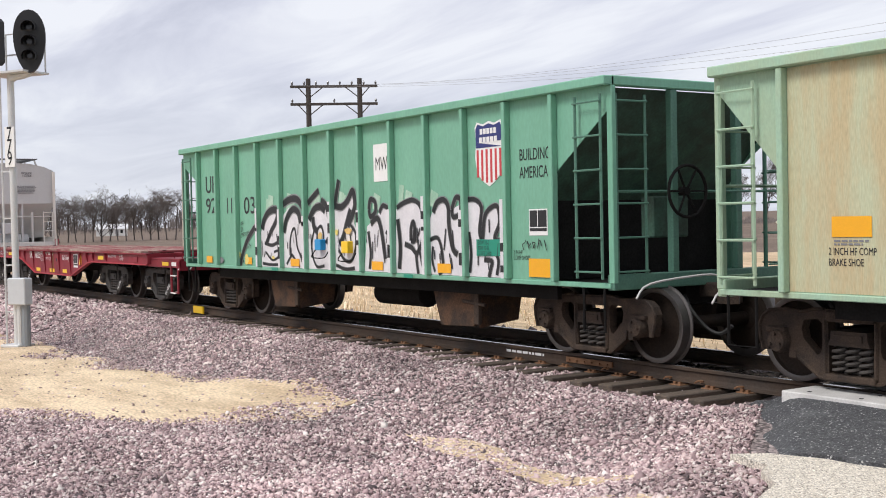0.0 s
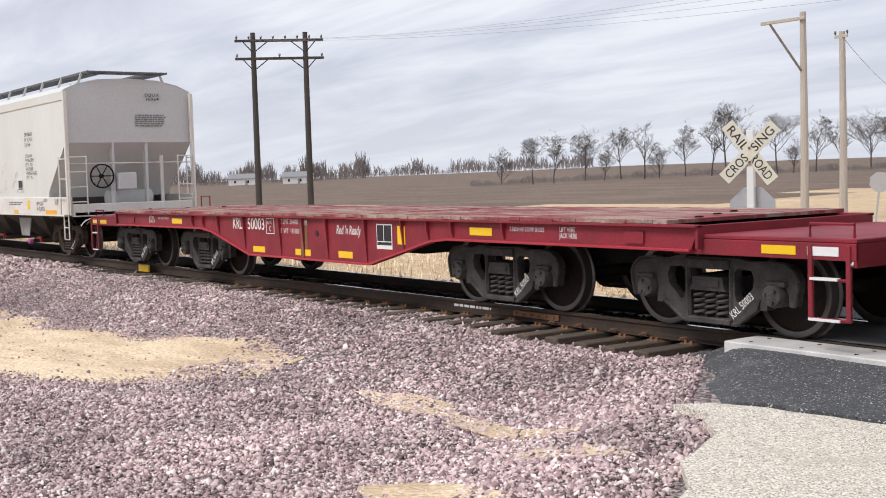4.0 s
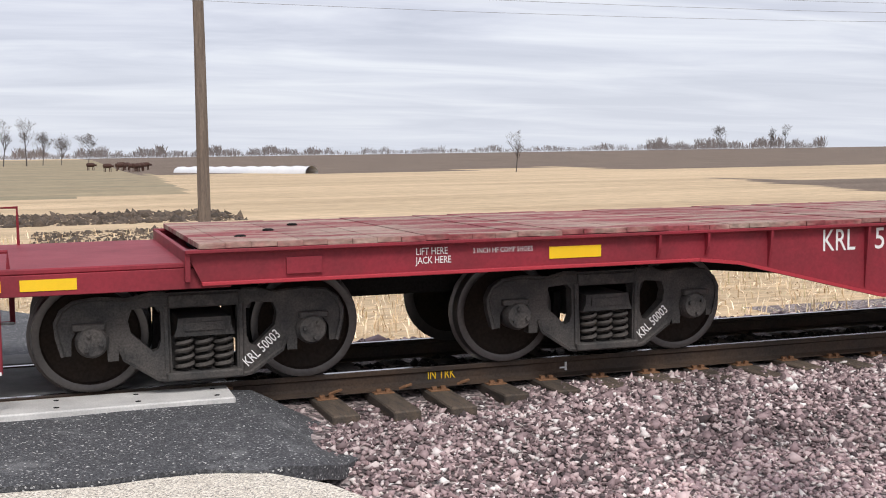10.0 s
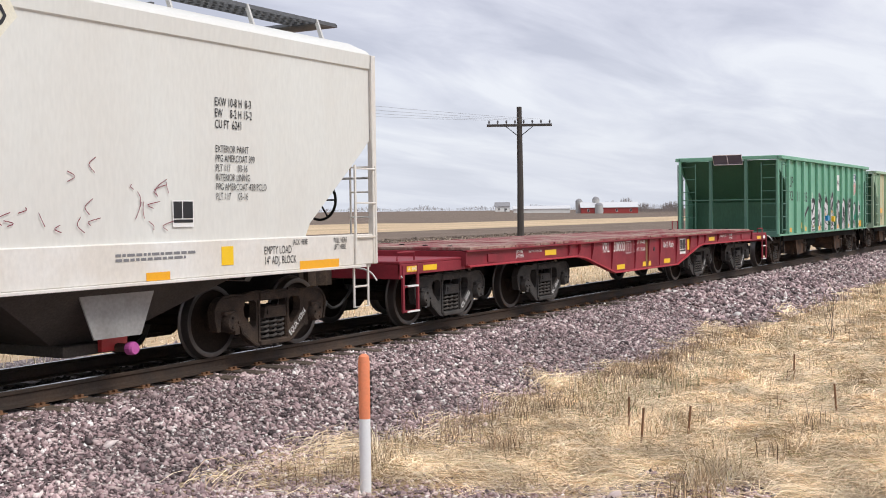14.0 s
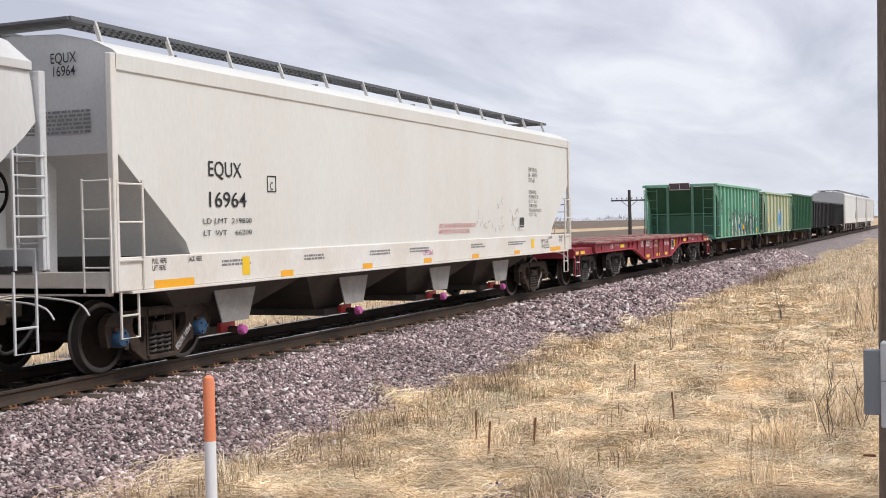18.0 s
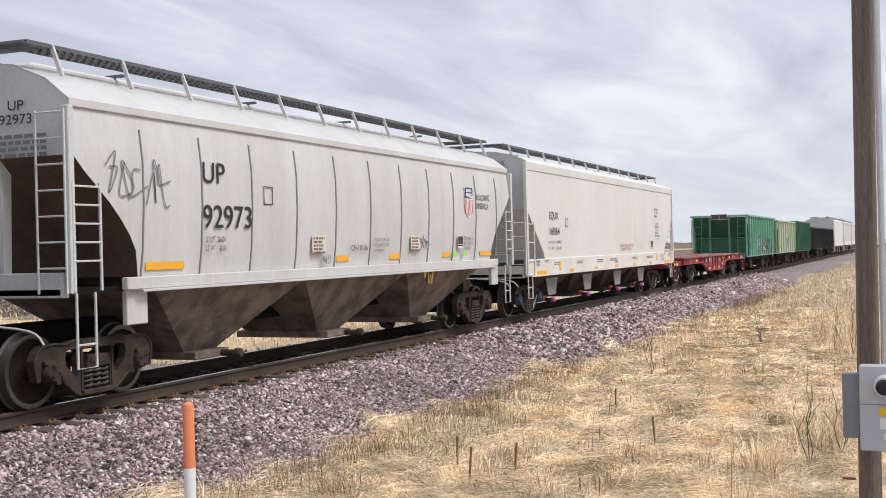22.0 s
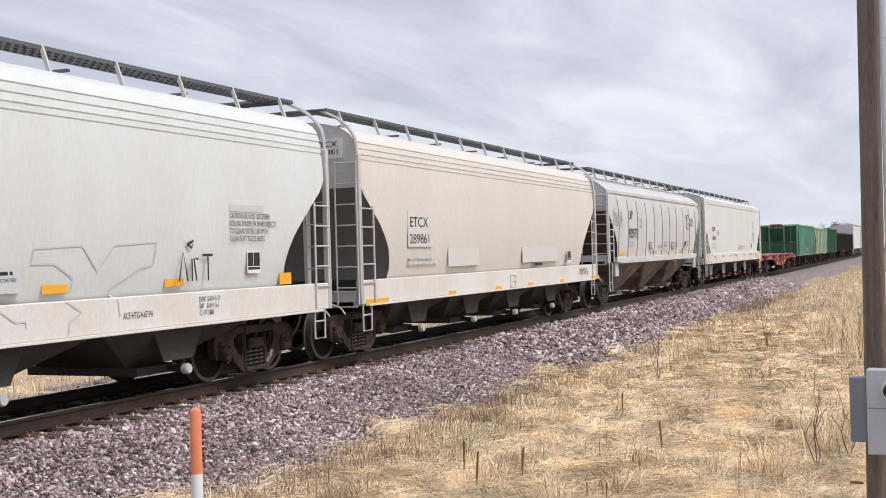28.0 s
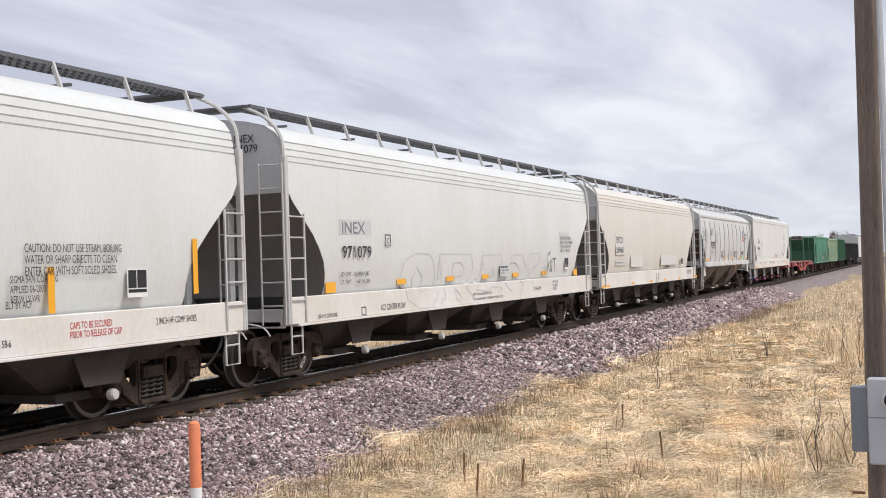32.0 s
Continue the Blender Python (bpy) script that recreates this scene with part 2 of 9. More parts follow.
# Much darker than the seamed car's bays.
M["bay"] = material("dark_hopper_bay", (0.075, 0.067, 0.06), 0.75, 0.0, spec=0.15, vary=0.2, scale=2, fine=40, bump=0.15, second=(0.06, 0.052, 0.046), amount=0.7)
M["flat_red"] = material("flatcar_red", (0.270, 0.028, 0.042), 0.55, spec=0.25, vary=0.1, scale=1.4, fine=40, bump=0.06, second=(0.17, 0.026, 0.034), amount=0.7)
M["flat_deep"] = material("flatcar_red_sill", (0.42, 0.03, 0.045), 0.5, vary=0.08, scale=2, fine=40, bump=0.05)
M["deck"] = material("flatcar_deck", (0.25, 0.06, 0.064), 0.8, spec=0.3, vary=0.35, scale=1.5, fine=30, bump=0.4, second=(0.37, 0.27, 0.22), amount=0.95, stretch=(0.45, 2.2, 1), per_object=0.10, edge=0.07)
M["green"] = material("ballast_car_green", (0.19, 0.43, 0.30), 0.5, vary=0.07, scale=0.9, fine=30, bump=0.05, second=(0.16, 0.37, 0.255), amount=0.7, stretch=(1, 1, 0.35))
# The side green again, with the shade of the car ends put into the colour.
M["green_shaded"] = material("shaded_green_paint", (0.085, 0.20, 0.145), 0.6, vary=0.15, scale=3, fine=40, bump=0.05)
# Car green darkened for recesses: the shade is put into the colour.
M["green_in"] = material("shaded_car_inside", (0.05, 0.115, 0.08), 0.75, vary=0.2, scale=2, fine=30, bump=0.1, second=(0.035, 0.045, 0.035), amount=0.8)
M["green_pale"] = material("faded_green", (0.33, 0.50, 0.365), 0.62, vary=0.08, scale=1.2, fine=40, bump=0.05, second=(0.37, 0.44, 0.29), amount=0.7, stretch=(1.3, 1, 0.5), edge=0.12)
M["rust_faded"] = material("rust_bleached_green", (0.48, 0.50, 0.33), 0.7, vary=0.12, scale=1.6, fine=30, bump=0.08, second=(0.50, 0.37, 0.20), amount=0.7, stretch=(2.6, 1, 0.45), edge=0.10)
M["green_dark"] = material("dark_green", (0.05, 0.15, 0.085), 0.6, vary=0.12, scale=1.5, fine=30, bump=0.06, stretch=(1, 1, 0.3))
M["black_car"] = material("black_paint", (0.022, 0.022, 0.024), 0.55, vary=0.25, scale=1.5, fine=30, bump=0.06)
M["straight_car"] = material("cream_hopper_paint", (0.695, 0.695, 0.655), 0.42, vary=0.035, scale=0.7, fine=24, bump=0.03, second=(0.65, 0.625, 0.575), amount=0.6, stretch=(1, 1, 0.3))
M["white_car"] = material("pale_hopper_paint", (0.69, 0.705, 0.685), 0.42, vary=0.035, scale=0.7, fine=24, bump=0.03, second=(0.62, 0.62, 0.59), amount=0.6, stretch=(1, 1, 0.3))
M["patch"] = material("faded_repaint", (0.635, 0.61, 0.57), 0.5, vary=0.05, scale=0.8, fine=24, bump=0.03, second=(0.65, 0.62, 0.57), amount=0.6)
M["cream_car"] = material("dusty_hopper_paint", (0.68, 0.645, 0.585), 0.5, vary=0.05, scale=0.8, fine=24, bump=0.03, second=(0.64, 0.595, 0.53), amount=0.65, stretch=(1, 1, 0.3))
M["grey_car"] = material("grey_hopper_paint", (0.61, 0.605, 0.59), 0.5, vary=0.05, scale=0.8, fine=24, bump=0.03, second=(0.51, 0.495, 0.475), amount=0.65, stretch=(1.6, 1, 0.25))
M["sill_white"] = material("pale_sill_paint", (0.74, 0.72, 0.68), 0.5, vary=0.05, scale=1.1, fine=24, bump=0.03, second=(0.62, 0.55, 0.46), amount=0.5, stretch=(1, 1, 0.6))
M["end_grey"] = material("grey_end_sheet", (0.57, 0.58, 0.58), 0.55, vary=0.06, scale=1.0, fine=24, bump=0.04)
M["bay_grey"] = material("grey_bay_sheet", (0.31, 0.305, 0.295), 0.6, vary=0.1, scale=2.0, fine=24, bump=0.05, second=(0.20, 0.185, 0.17), amount=0.7)
# End-sheet grey darkened for the down-facing slopes, shade put into the colour.
M["end_dark"] = material("shaded_slope_sheet", (0.16, 0.15, 0.14), 0.65, vary=0.12, scale=1.4, fine=30, bump=0.06)
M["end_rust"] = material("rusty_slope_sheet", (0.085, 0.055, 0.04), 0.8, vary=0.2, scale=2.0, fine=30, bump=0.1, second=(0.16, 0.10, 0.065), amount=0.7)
M["walk_dark"] = material("galvanised_grating", (0.15, 0.155, 0.165), 0.6, 0.5, vary=0.15, scale=5, fine=60, bump=0.2)
M["bars"] = material("pale_grab_iron", (0.55, 0.54, 0.52), 0.5, vary=0.1, scale=6, fine=60, bump=0.1)
M["orange"] = material("reflector_amber", (0.85, 0.40, 0.015), 0.35, vary=0.05, scale=20, fine=160, bump=0.05)
M["yellow"] = material("reflector_yellow", (0.88, 0.55, 0.01), 0.35, vary=0.04, scale=20, fine=160, bump=0.05)
M["ink"] = material("black_lettering", (0.015, 0.015, 0.018), 0.5, vary=0.15, scale=9, fine=80, bump=0)
M["ink_white"] = material("white_lettering", (0.80, 0.79, 0.77), 0.5, vary=0.06, scale=9, fine=80, bump=0)
M["ink_grey"] = material("grey_lettering", (0.20, 0.20, 0.21), 0.5, vary=0.06, scale=9, fine=80, bump=0)
M["ink_red"] = material("red_lettering", (0.50, 0.05, 0.05), 0.5, vary=0.06, scale=9, fine=80, bump=0)
M["ink_dark_red"] = material("dark_red_paint", (0.20, 0.02, 0.045), 0.55, vary=0.1, scale=9, fine=80, bump=0)
M["navy"] = material("emblem_blue", (0.025, 0.035, 0.16), 0.45, vary=0.04, scale=9, fine=80, bump=0)
M["emblem_red"] = material("emblem_red", (0.55, 0.05, 0.06), 0.45, vary=0.04, scale=9, fine=80, bump=0)
M["spray"] = material("grey_spray_paint", (0.72, 0.695, 0.715), 0.55, vary=0.05, scale=3, fine=40, bump=0.02, second=(0.56, 0.545, 0.565), amount=0.7, edge=0.16)
M["spray_smoke"] = material("thin_black_overspray", (0.17, 0.175, 0.178), 0.6, vary=0.3, scale=5, fine=160, bump=0.02, second=(0.30, 0.30, 0.305), amount=0.7)
M["spray_pale"] = material("pale_spray_haze", (0.42, 0.57, 0.45), 0.55, vary=0.08, scale=4, fine=40, bump=0.02, second=(0.27, 0.47, 0.34), amount=0.8)
M["spray_pink"] = material("lilac_spray_paint", (0.62, 0.54, 0.60), 0.55, vary=0.06, scale=3, fine=40, bump=0.02, second=(0.55, 0.40, 0.36), amount=0.6)
M["spray_yellow"] = material("yellow_spray_paint", (0.74, 0.60, 0.18), 0.55, vary=0.08, scale=6, fine=40, bump=0.02)
M["spray_peach"] = material("ochre_spray_paint", (0.72, 0.48, 0.16), 0.55, vary=0.1, scale=6, fine=40, bump=0.02)
M["pink"] = material("pink_cap", (0.50, 0.10, 0.34), 0.5, vary=0.1)
M["blue_cap"] = material("blue_cap", (0.03, 0.085, 0.17), 0.5, vary=0.1)
M["lime"] = material("lime_tag", (0.32, 0.75, 0.08), 0.5, vary=0.05)
M["sign_red"] = material("sign_red_sheeting", (0.39, 0.014, 0.03), 0.38, vary=0.06, scale=6, fine=120, bump=0.03, second=(0.36, 0.018, 0.03), amount=0.6)
M["sign_white"] = material("sign_white_sheeting", (0.82, 0.81, 0.78), 0.42, vary=0.04, scale=6, fine=120, bump=0.03)
M["sign_cream"] = material("aged_white_sheeting", (0.76, 0.73, 0.62), 0.5, vary=0.06, scale=5, fine=90, bump=0.05, second=(0.68, 0.61, 0.42), amount=0.6)
M["sign_blue"] = material("sign_blue", (0.015, 0.27, 0.58), 0.4, vary=0.04, scale=6, fine=120, bump=0.02)
M["sign_green"] = material("sign_green", (0.01, 0.26, 0.17), 0.4, vary=0.04, scale=6, fine=120, bump=0.02)
M["sign_yellow"] = material("sign_yellow", (0.85, 0.55, 0.02), 0.4, vary=0.04)
M["sign_back"] = material("sign_back_alloy", (0.55, 0.55, 0.55), 0.5, 0.6, vary=0.06)
M["post_wood"] = material("weathered_post", (0.36, 0.315, 0.265), 0.9, vary=0.22, scale=5, fine=40, bump=0.6, second=(0.22, 0.185, 0.15), amount=0.7, stretch=(6, 6, 0.35))
M["pole_wood"] = material("utility_pole_wood", (0.19, 0.15, 0.12), 0.9, vary=0.28, scale=3, fine=30, bump=0.7, second=(0.11, 0.085, 0.07), amount=0.7, stretch=(5, 5, 0.3))
M["pole_pale"] = material("pale_pole_wood", (0.48, 0.43, 0.38), 0.9, vary=0.15, scale=3, fine=30, bump=0.4, second=(0.34, 0.30, 0.26), amount=0.6, stretch=(5, 5, 0.3))
M["old_pole"] = material("tarred_pole_wood", (0.060, 0.052, 0.048), 0.9, vary=0.25, scale=3, fine=30, bump=0.5, stretch=(5, 5, 0.3))
M["galv"] = material("galvanised_steel", (0.50, 0.51, 0.52), 0.5, 0.5, vary=0.08, scale=8, fine=60, bump=0.05)
M["box_grey"] = material("meter_box_grey", (0.54, 0.56, 0.575), 0.5, 0.2, vary=0.05, scale=5, fine=60, bump=0.04)
M["box_dark"] = material("disconnect_box_grey", (0.24, 0.26, 0.28), 0.5, 0.2, vary=0.05, scale=5, fine=60, bump=0.04)
M["silver"] = material("aluminium_paint", (0.62, 0.62, 0.61), 0.5, 0.25, vary=0.06, scale=4, fine=40, bump=0.04)
M["hood"] = material("signal_black", (0.012, 0.012, 0.013), 0.5, vary=0.1, scale=5, fine=40, bump=0.03)
M["stake"] = material("orange_stake", (0.84, 0.26, 0.12), 0.5, vary=0.06, scale=10, fine=60, bump=0.03, second=(0.70, 0.24, 0.12), amount=0.5)
M["plastic"] = material("white_plastic", (0.80, 0.80, 0.79), 0.45, vary=0.03, scale=10, fine=60, bump=0.02)
M["red_rod"] = material("red_marker_rod", (0.60, 0.08, 0.06), 0.5, vary=0.06)
M["wire"] = material("wire_grey", (0.22, 0.22, 0.225), 0.6, vary=0.05, bump=0)
M["glass"] = material("porcelain", (0.10, 0.10, 0.11), 0.25, vary=0.05, bump=0)
M["bark"] = material("bare_bark", (0.085, 0.07, 0.064), 0.9, vary=0.2, scale=1.5, fine=12, bump=0.2, per_object=0.2)
M["twig"] = material("bare_twigs", (0.125, 0.102, 0.09), 0.9, vary=0.2, scale=1.0, fine=8, bump=0, per_object=0.2)
M["willow"] = material("willow_twigs", (0.47, 0.36, 0.17), 0.9, vary=0.2, scale=1.0, fine=8, bump=0)
M["wood_far"] = material("distant_woods", (0.20, 0.17, 0.16), 0.95, vary=0.3, scale=0.1, fine=0.8, bump=0.3, island=0.3)
M["evergreen"] = material("evergreen", (0.03, 0.05, 0.03), 0.9, vary=0.3, scale=2, fine=10, bump=0.3)
M["siding"] = material("white_siding", (0.74, 0.73, 0.70), 0.7, vary=0.05, scale=0.5, fine=6, bump=0.1)
M["shed"] = material("cream_metal_siding", (0.62, 0.58, 0.47), 0.6, vary=0.05, scale=0.5, fine=6, bump=0.1, stretch=(6, 6, 0.2))
M["roof_blue"] = material("blue_metal_roof", (0.30, 0.37, 0.45), 0.5, 0.2, vary=0.06, scale=0.5, fine=5, bump=0.1)
M["roof_grey"] = material("grey_roof", (0.26, 0.255, 0.26), 0.7, vary=0.08, scale=0.5, fine=5, bump=0.1)
M["roof_pale"] = material("pale_metal_roof", (0.66, 0.66, 0.66), 0.5, 0.2, vary=0.05, scale=0.5, fine=5, bump=0.05)
M["barn_red"] = material("barn_red", (0.35, 0.05, 0.045), 0.7, vary=0.08, scale=0.5, fine=5, bump=0.1)
M["pane"] = material("dark_window", (0.02, 0.022, 0.026), 0.12, vary=0.02, bump=0)
M["concrete"] = material("silo_concrete", (0.45, 0.44, 0.42), 0.85, vary=0.08, scale=0.3, fine=4, bump=0.1)
M["bag"] = material("silage_wrap", (0.78, 0.78, 0.78), 0.4, vary=0.04, scale=0.4, fine=4, bump=0.1)
M["cow"] = material("cattle_brown", (0.07, 0.03, 0.02), 0.8, vary=0.2, bump=0)
M["hose"] = material("rubber_hose", (0.018, 0.017, 0.016), 0.7, vary=0.2, bump=0.1)
M["solar"] = material("solar_cell", (0.12, 0.13, 0.15), 0.2, vary=0.05, bump=0)
M["spring"] = material("dusty_spring", (0.085, 0.076, 0.069), 0.7, 0.0, spec=0.15, vary=0.2, bump=0.1)
M["dirt"] = material("ploughed_clods", (0.115, 0.085, 0.062), 0.95, vary=0.3, fine=20, bump=0.5, island=0.45)
M["weed"] = material("dead_weed", (0.36, 0.255, 0.165), 0.9, vary=0.35, scale=1, fine=1.5, bump=0, island=0.5)
M["green_grass"] = material("new_grass", (0.10, 0.155, 0.04), 0.8, vary=0.2, fine=10, bump=0, island=0.3)
M["blade"] = ramp_on(material("dry_grass_blade", (0.5, 0.4, 0.22), 0.85, vary=0.42, fine=1.3, bump=0, spec=0.2),
                     [(0.0, (0.32, 0.23, 0.14)), (0.14, (0.58, 0.44, 0.275)), (0.4, (0.85, 0.66, 0.44)), (0.85, (0.97, 0.82, 0.61)), (0.985, (0.46, 0.41, 0.21))])


# ---- mesh helpers ----
from mathutils.geometry import tessellate_polygon


class Geo:
    """Points and faces of one mesh, with a material slot for each face."""

    def __init__(self):
        self.v, self.f, self.s, self.slot = [], [], [], 0

    def add(self, pts, faces):
        k = len(self.v)
        self.v += [tuple(p) for p in pts]
        self.f += [tuple(i + k for i in f) for f in faces]
        self.s += [self.slot] * len(faces)
        return self

    def box(self, x0, x1, y0, y1, z0, z1, b=0.0):
        if b <= 0:
            p = [(x, y, z) for x in (x0, x1) for y in (y0, y1) for z in (z0, z1)]
            return self.add(p, [(0, 1, 3, 2), (4, 6, 7, 5), (0, 4, 5, 1), (2, 3, 7, 6), (0, 2, 6, 4), (1, 5, 7, 3)])
        p, ix = [], {}
        for a, x in enumerate((x0, x1)):
            for c, y in enumerate((y0, y1)):
                for d, z in enumerate((z0, z1)):
                    sx, sy, sz = 1 - 2 * a, 1 - 2 * c, 1 - 2 * d
                    for n, q in enumerate(((x, y + sy * b, z + sz * b), (x + sx * b, y, z + sz * b), (x + sx * b, y + sy * b, z))):
                        ix[a, c, d, n] = len(p)
                        p.append(q)
        f = []
        for a in (0, 1):
            f.append([ix[a, c, d, 0] for c, d in ((0, 0), (0, 1), (1, 1), (1, 0))])
            f.append([ix[c, a, d, 1] for c, d in ((0, 0), (1, 0), (1, 1), (0, 1))])
            f.append([ix[c, d, a, 2] for c, d in ((0, 0), (0, 1), (1, 1), (1, 0))])
            for d in (0, 1):
                f.append([ix[a, d, 0, 0], ix[a, d, 1, 0], ix[a, d, 1, 1], ix[a, d, 0, 1]])
                f.append([ix[a, 0, d, 0], ix[a, 1, d, 0], ix[a, 1, d, 2], ix[a, 0, d, 2]])
                f.append([ix[0, a, d, 1], ix[1, a, d, 1], ix[1, a, d, 2], ix[0, a, d, 2]])
        for a in (0, 1):
            for c in (0, 1):
                for d in (0, 1):
                    f.append([ix[a, c, d, n] for n in range(3)])
        return self.add(p, f)

    def tube(self, path, r, n=6, r1=None, caps=True):
        """A round bar along a path of points."""
        path = [Vector(p) for p in path]
        pts, last = [], None
        r1 = r if r1 is None else r1
        for i, p in enumerate(path):
            d = (path[min(i + 1, len(path) - 1)] - path[max(i - 1, 0)]).normalized()
            a = last if last and abs(last.dot(d)) < 0.95 else (Vector((0, 0, 1)) if abs(d.z) < 0.9 else Vector((1, 0, 0)))
            u = (a - d * a.dot(d)).normalized()
            last, w = u, d.cross(u)
            k = r + (r1 - r) * i / max(len(path) - 1, 1)
            pts += [p + k * (math.cos(2 * math.pi * j / n) * u + math.sin(2 * math.pi * j / n) * w) for j in range(n)]
        f = [(i * n + j, i * n + (j + 1) % n, (i + 1) * n + (j + 1) % n, (i + 1) * n + j) for i in range(len(path) - 1) for j in range(n)]
        if caps:
            f += [tuple(range(n - 1, -1, -1)), tuple(range((len(path) - 1) * n, len(path) * n))]
        return self.add(pts, f)

    def lathe(self, prof, centre=(0, 0, 0), axis="y", n=28, caps=True):
        """Turn a profile of (radius, along) round an axis."""
        c, pts = Vector(centre), []
        for r, a in prof:
            for j in range(n):
                t = 2 * math.pi * j / n
                u, w = r * math.cos(t), r * math.sin(t)
                pts.append(c + Vector({"x": (a, u, w), "y": (u, a, w), "z": (u, w, a)}[axis]))
        f = [(i * n + j, i * n + (j + 1) % n, (i + 1) * n + (j + 1) % n, (i + 1) * n + j) for i in range(len(prof) - 1) for j in range(n)]
        if caps:
            f += [tuple(range(n)), tuple(range((len(prof) - 1) * n, len(prof) * n))]
        return self.add(pts, f)

    def slab(self, loops, a0, a1, axis="y"):
        """A flat shape, with holes if more than one loop is given, thickened along an axis. Loops are of (x, z) for y, (x, y) for z, (y, z) for x."""
        put = {"y": lambda p, a: (p[0], a, p[1]), "z": lambda p, a: (p[0], p[1], a), "x": lambda p, a: (a, p[0], p[1])}[axis]
        flat = [p for loop in loops for p in loop]
        tri = tessellate_polygon([[Vector((p[0], p[1], 0)) for p in loop] for loop in loops])
        n = len(flat)
        f = [tuple(t) for t in tri] + [tuple(i + n for i in reversed(t)) for t in tri]
        k = 0
        for loop in loops:
            m = len(loop)
            f += [(k + i, k + (i + 1) % m, n + k + (i + 1) % m, n + k + i) for i in range(m)]
            k += m
        return self.add([put(p, a0) for p in flat] + [put(p, a1) for p in flat], f)

    def ribbon(self, path, w, y, closed=False):
        """A flat painted stroke in the plane y, of (x, z) points."""
        n = len(path)
        pts = []
        for i, p in enumerate(path):
            a = path[(i - 1) % n] if closed or i else p
            b = path[(i + 1) % n] if closed or i < n - 1 else p
            d = Vector((b[0] - a[0], b[1] - a[1])).normalized()
            za, zb = p[1] + d.x * w / 2, p[1] - d.x * w / 2
            pts += [(p[0] - d.y * w / 2, y(za) if callable(y) else y, za), (p[0] + d.y * w / 2, y(zb) if callable(y) else y, zb)]
        m = n if closed else n - 1
        return self.add(pts, [(2 * i, 2 * i + 1, 2 * ((i + 1) % n) + 1, 2 * ((i + 1) % n)) for i in range(m)])

    def mesh(self, name, mats, smooth=False, tidy=True):
        me = bpy.data.meshes.new(name)
        me.from_pydata(self.v, [], self.f)
        for m in mats if isinstance(mats, (list, tuple)) else [mats]:
            me.materials.append(m)
        if max(self.s, default=0):
            me.polygons.foreach_set("material_index", self.s)
        if tidy:
            bm = bmesh.new()
            bm.from_mesh(me)
            bmesh.ops.recalc_face_normals(bm, faces=bm.faces)
            bm.to_mesh(me)
            bm.free()
        if smooth:
            me.polygons.foreach_set("use_smooth", [True] * len(me.polygons))
            me.set_sharp_from_angle(angle=radians(35))
        me.update()
        return me


def part(name, geo, mat, parent, label="", smooth=False, at=None):
    """One part of a thing, as a mesh of its own."""
    ob = new(name, geo if isinstance(geo, bpy.types.Mesh) else geo.mesh(name, mat, smooth))
    ob.parent = parent
    if at is not None:
        ob.matrix_basis = at
    return tagged(ob, label) if label else ob


def thing(name, label, category, at=(0, 0, 0), turn=0.0, group="", kind=""):
    ob = new(name)
    ob.empty_display_size = 0.2
    ob.matrix_basis = pose(*at, 0, 0, turn)
    return tagged(ob, label, category, group, kind)


def solid(name, geo, mat, label, category, at=(0, 0, 0), turn=0.0, group="", kind="", smooth=False):
    ob = new(name, geo.mesh(name, mat, smooth))
    ob.matrix_basis = pose(*at, 0, 0, turn)
    return tagged(ob, label, category, group, kind)


def quick(name, verts, faces, mat, smooth=False):
    """A large mesh from arrays: faces all of one size."""
    verts, faces = np.asarray(verts, np.float32).reshape(-1, 3), np.asarray(faces, np.int32)
    me = bpy.data.meshes.new(name)
    me.vertices.add(len(verts))
    me.vertices.foreach_set("co", verts.ravel())
    k = faces.shape[1]
    me.loops.add(faces.size)
    me.loops.foreach_set("vertex_index", faces.ravel())
    me.polygons.add(len(faces))
    me.polygons.foreach_set("loop_start", np.arange(0, faces.size, k, dtype=np.int32))
    me.update(calc_edges=True)
    me.validate()
    me.materials.append(mat)
    if smooth:
        me.polygons.foreach_set("use_smooth", [True] * len(faces))
    return me


def lettering(parent, text, x, z, size, mat, y=-1.625, wide=1.0, turn=0.0, name="lettering", align="LEFT", lean=0.0, roll=0.0, space=1.0, fit=0.0):
    """Painted words, as flat meshes; turn 0 faces the camera's side of the track, 90 faces down the track."""
    cu = bpy.data.curves.new(name, "FONT")
    cu.body, cu.size, cu.align_x, cu.resolution_u, cu.shear, cu.space_line = text, size * 1.4, align, 5 if size > 0.09 else 2, lean, max(space, 1.25) / 1.4
    cu.offset = 0.0 if "M" in text else size * 0.006
    tmp = bpy.data.objects.new(name, cu)
    me = bpy.data.meshes.new_from_object(tmp)
    bpy.data.objects.remove(tmp)
    bpy.data.curves.remove(cu)
    me.materials.clear()
    me.materials.append(mat)
    ob = new(name, me)
    ob.parent = parent
    wide = fit / (max(v.co.x for v in me.vertices) - min(v.co.x for v in me.vertices)) if fit else wide * 0.76
    ob.matrix_basis = pose(x, y, z, 90, 0, turn) @ pose(0, 0, 0, 0, 0, roll) @ Matrix.Diagonal((wide, 1, 1, 1))
    return ob


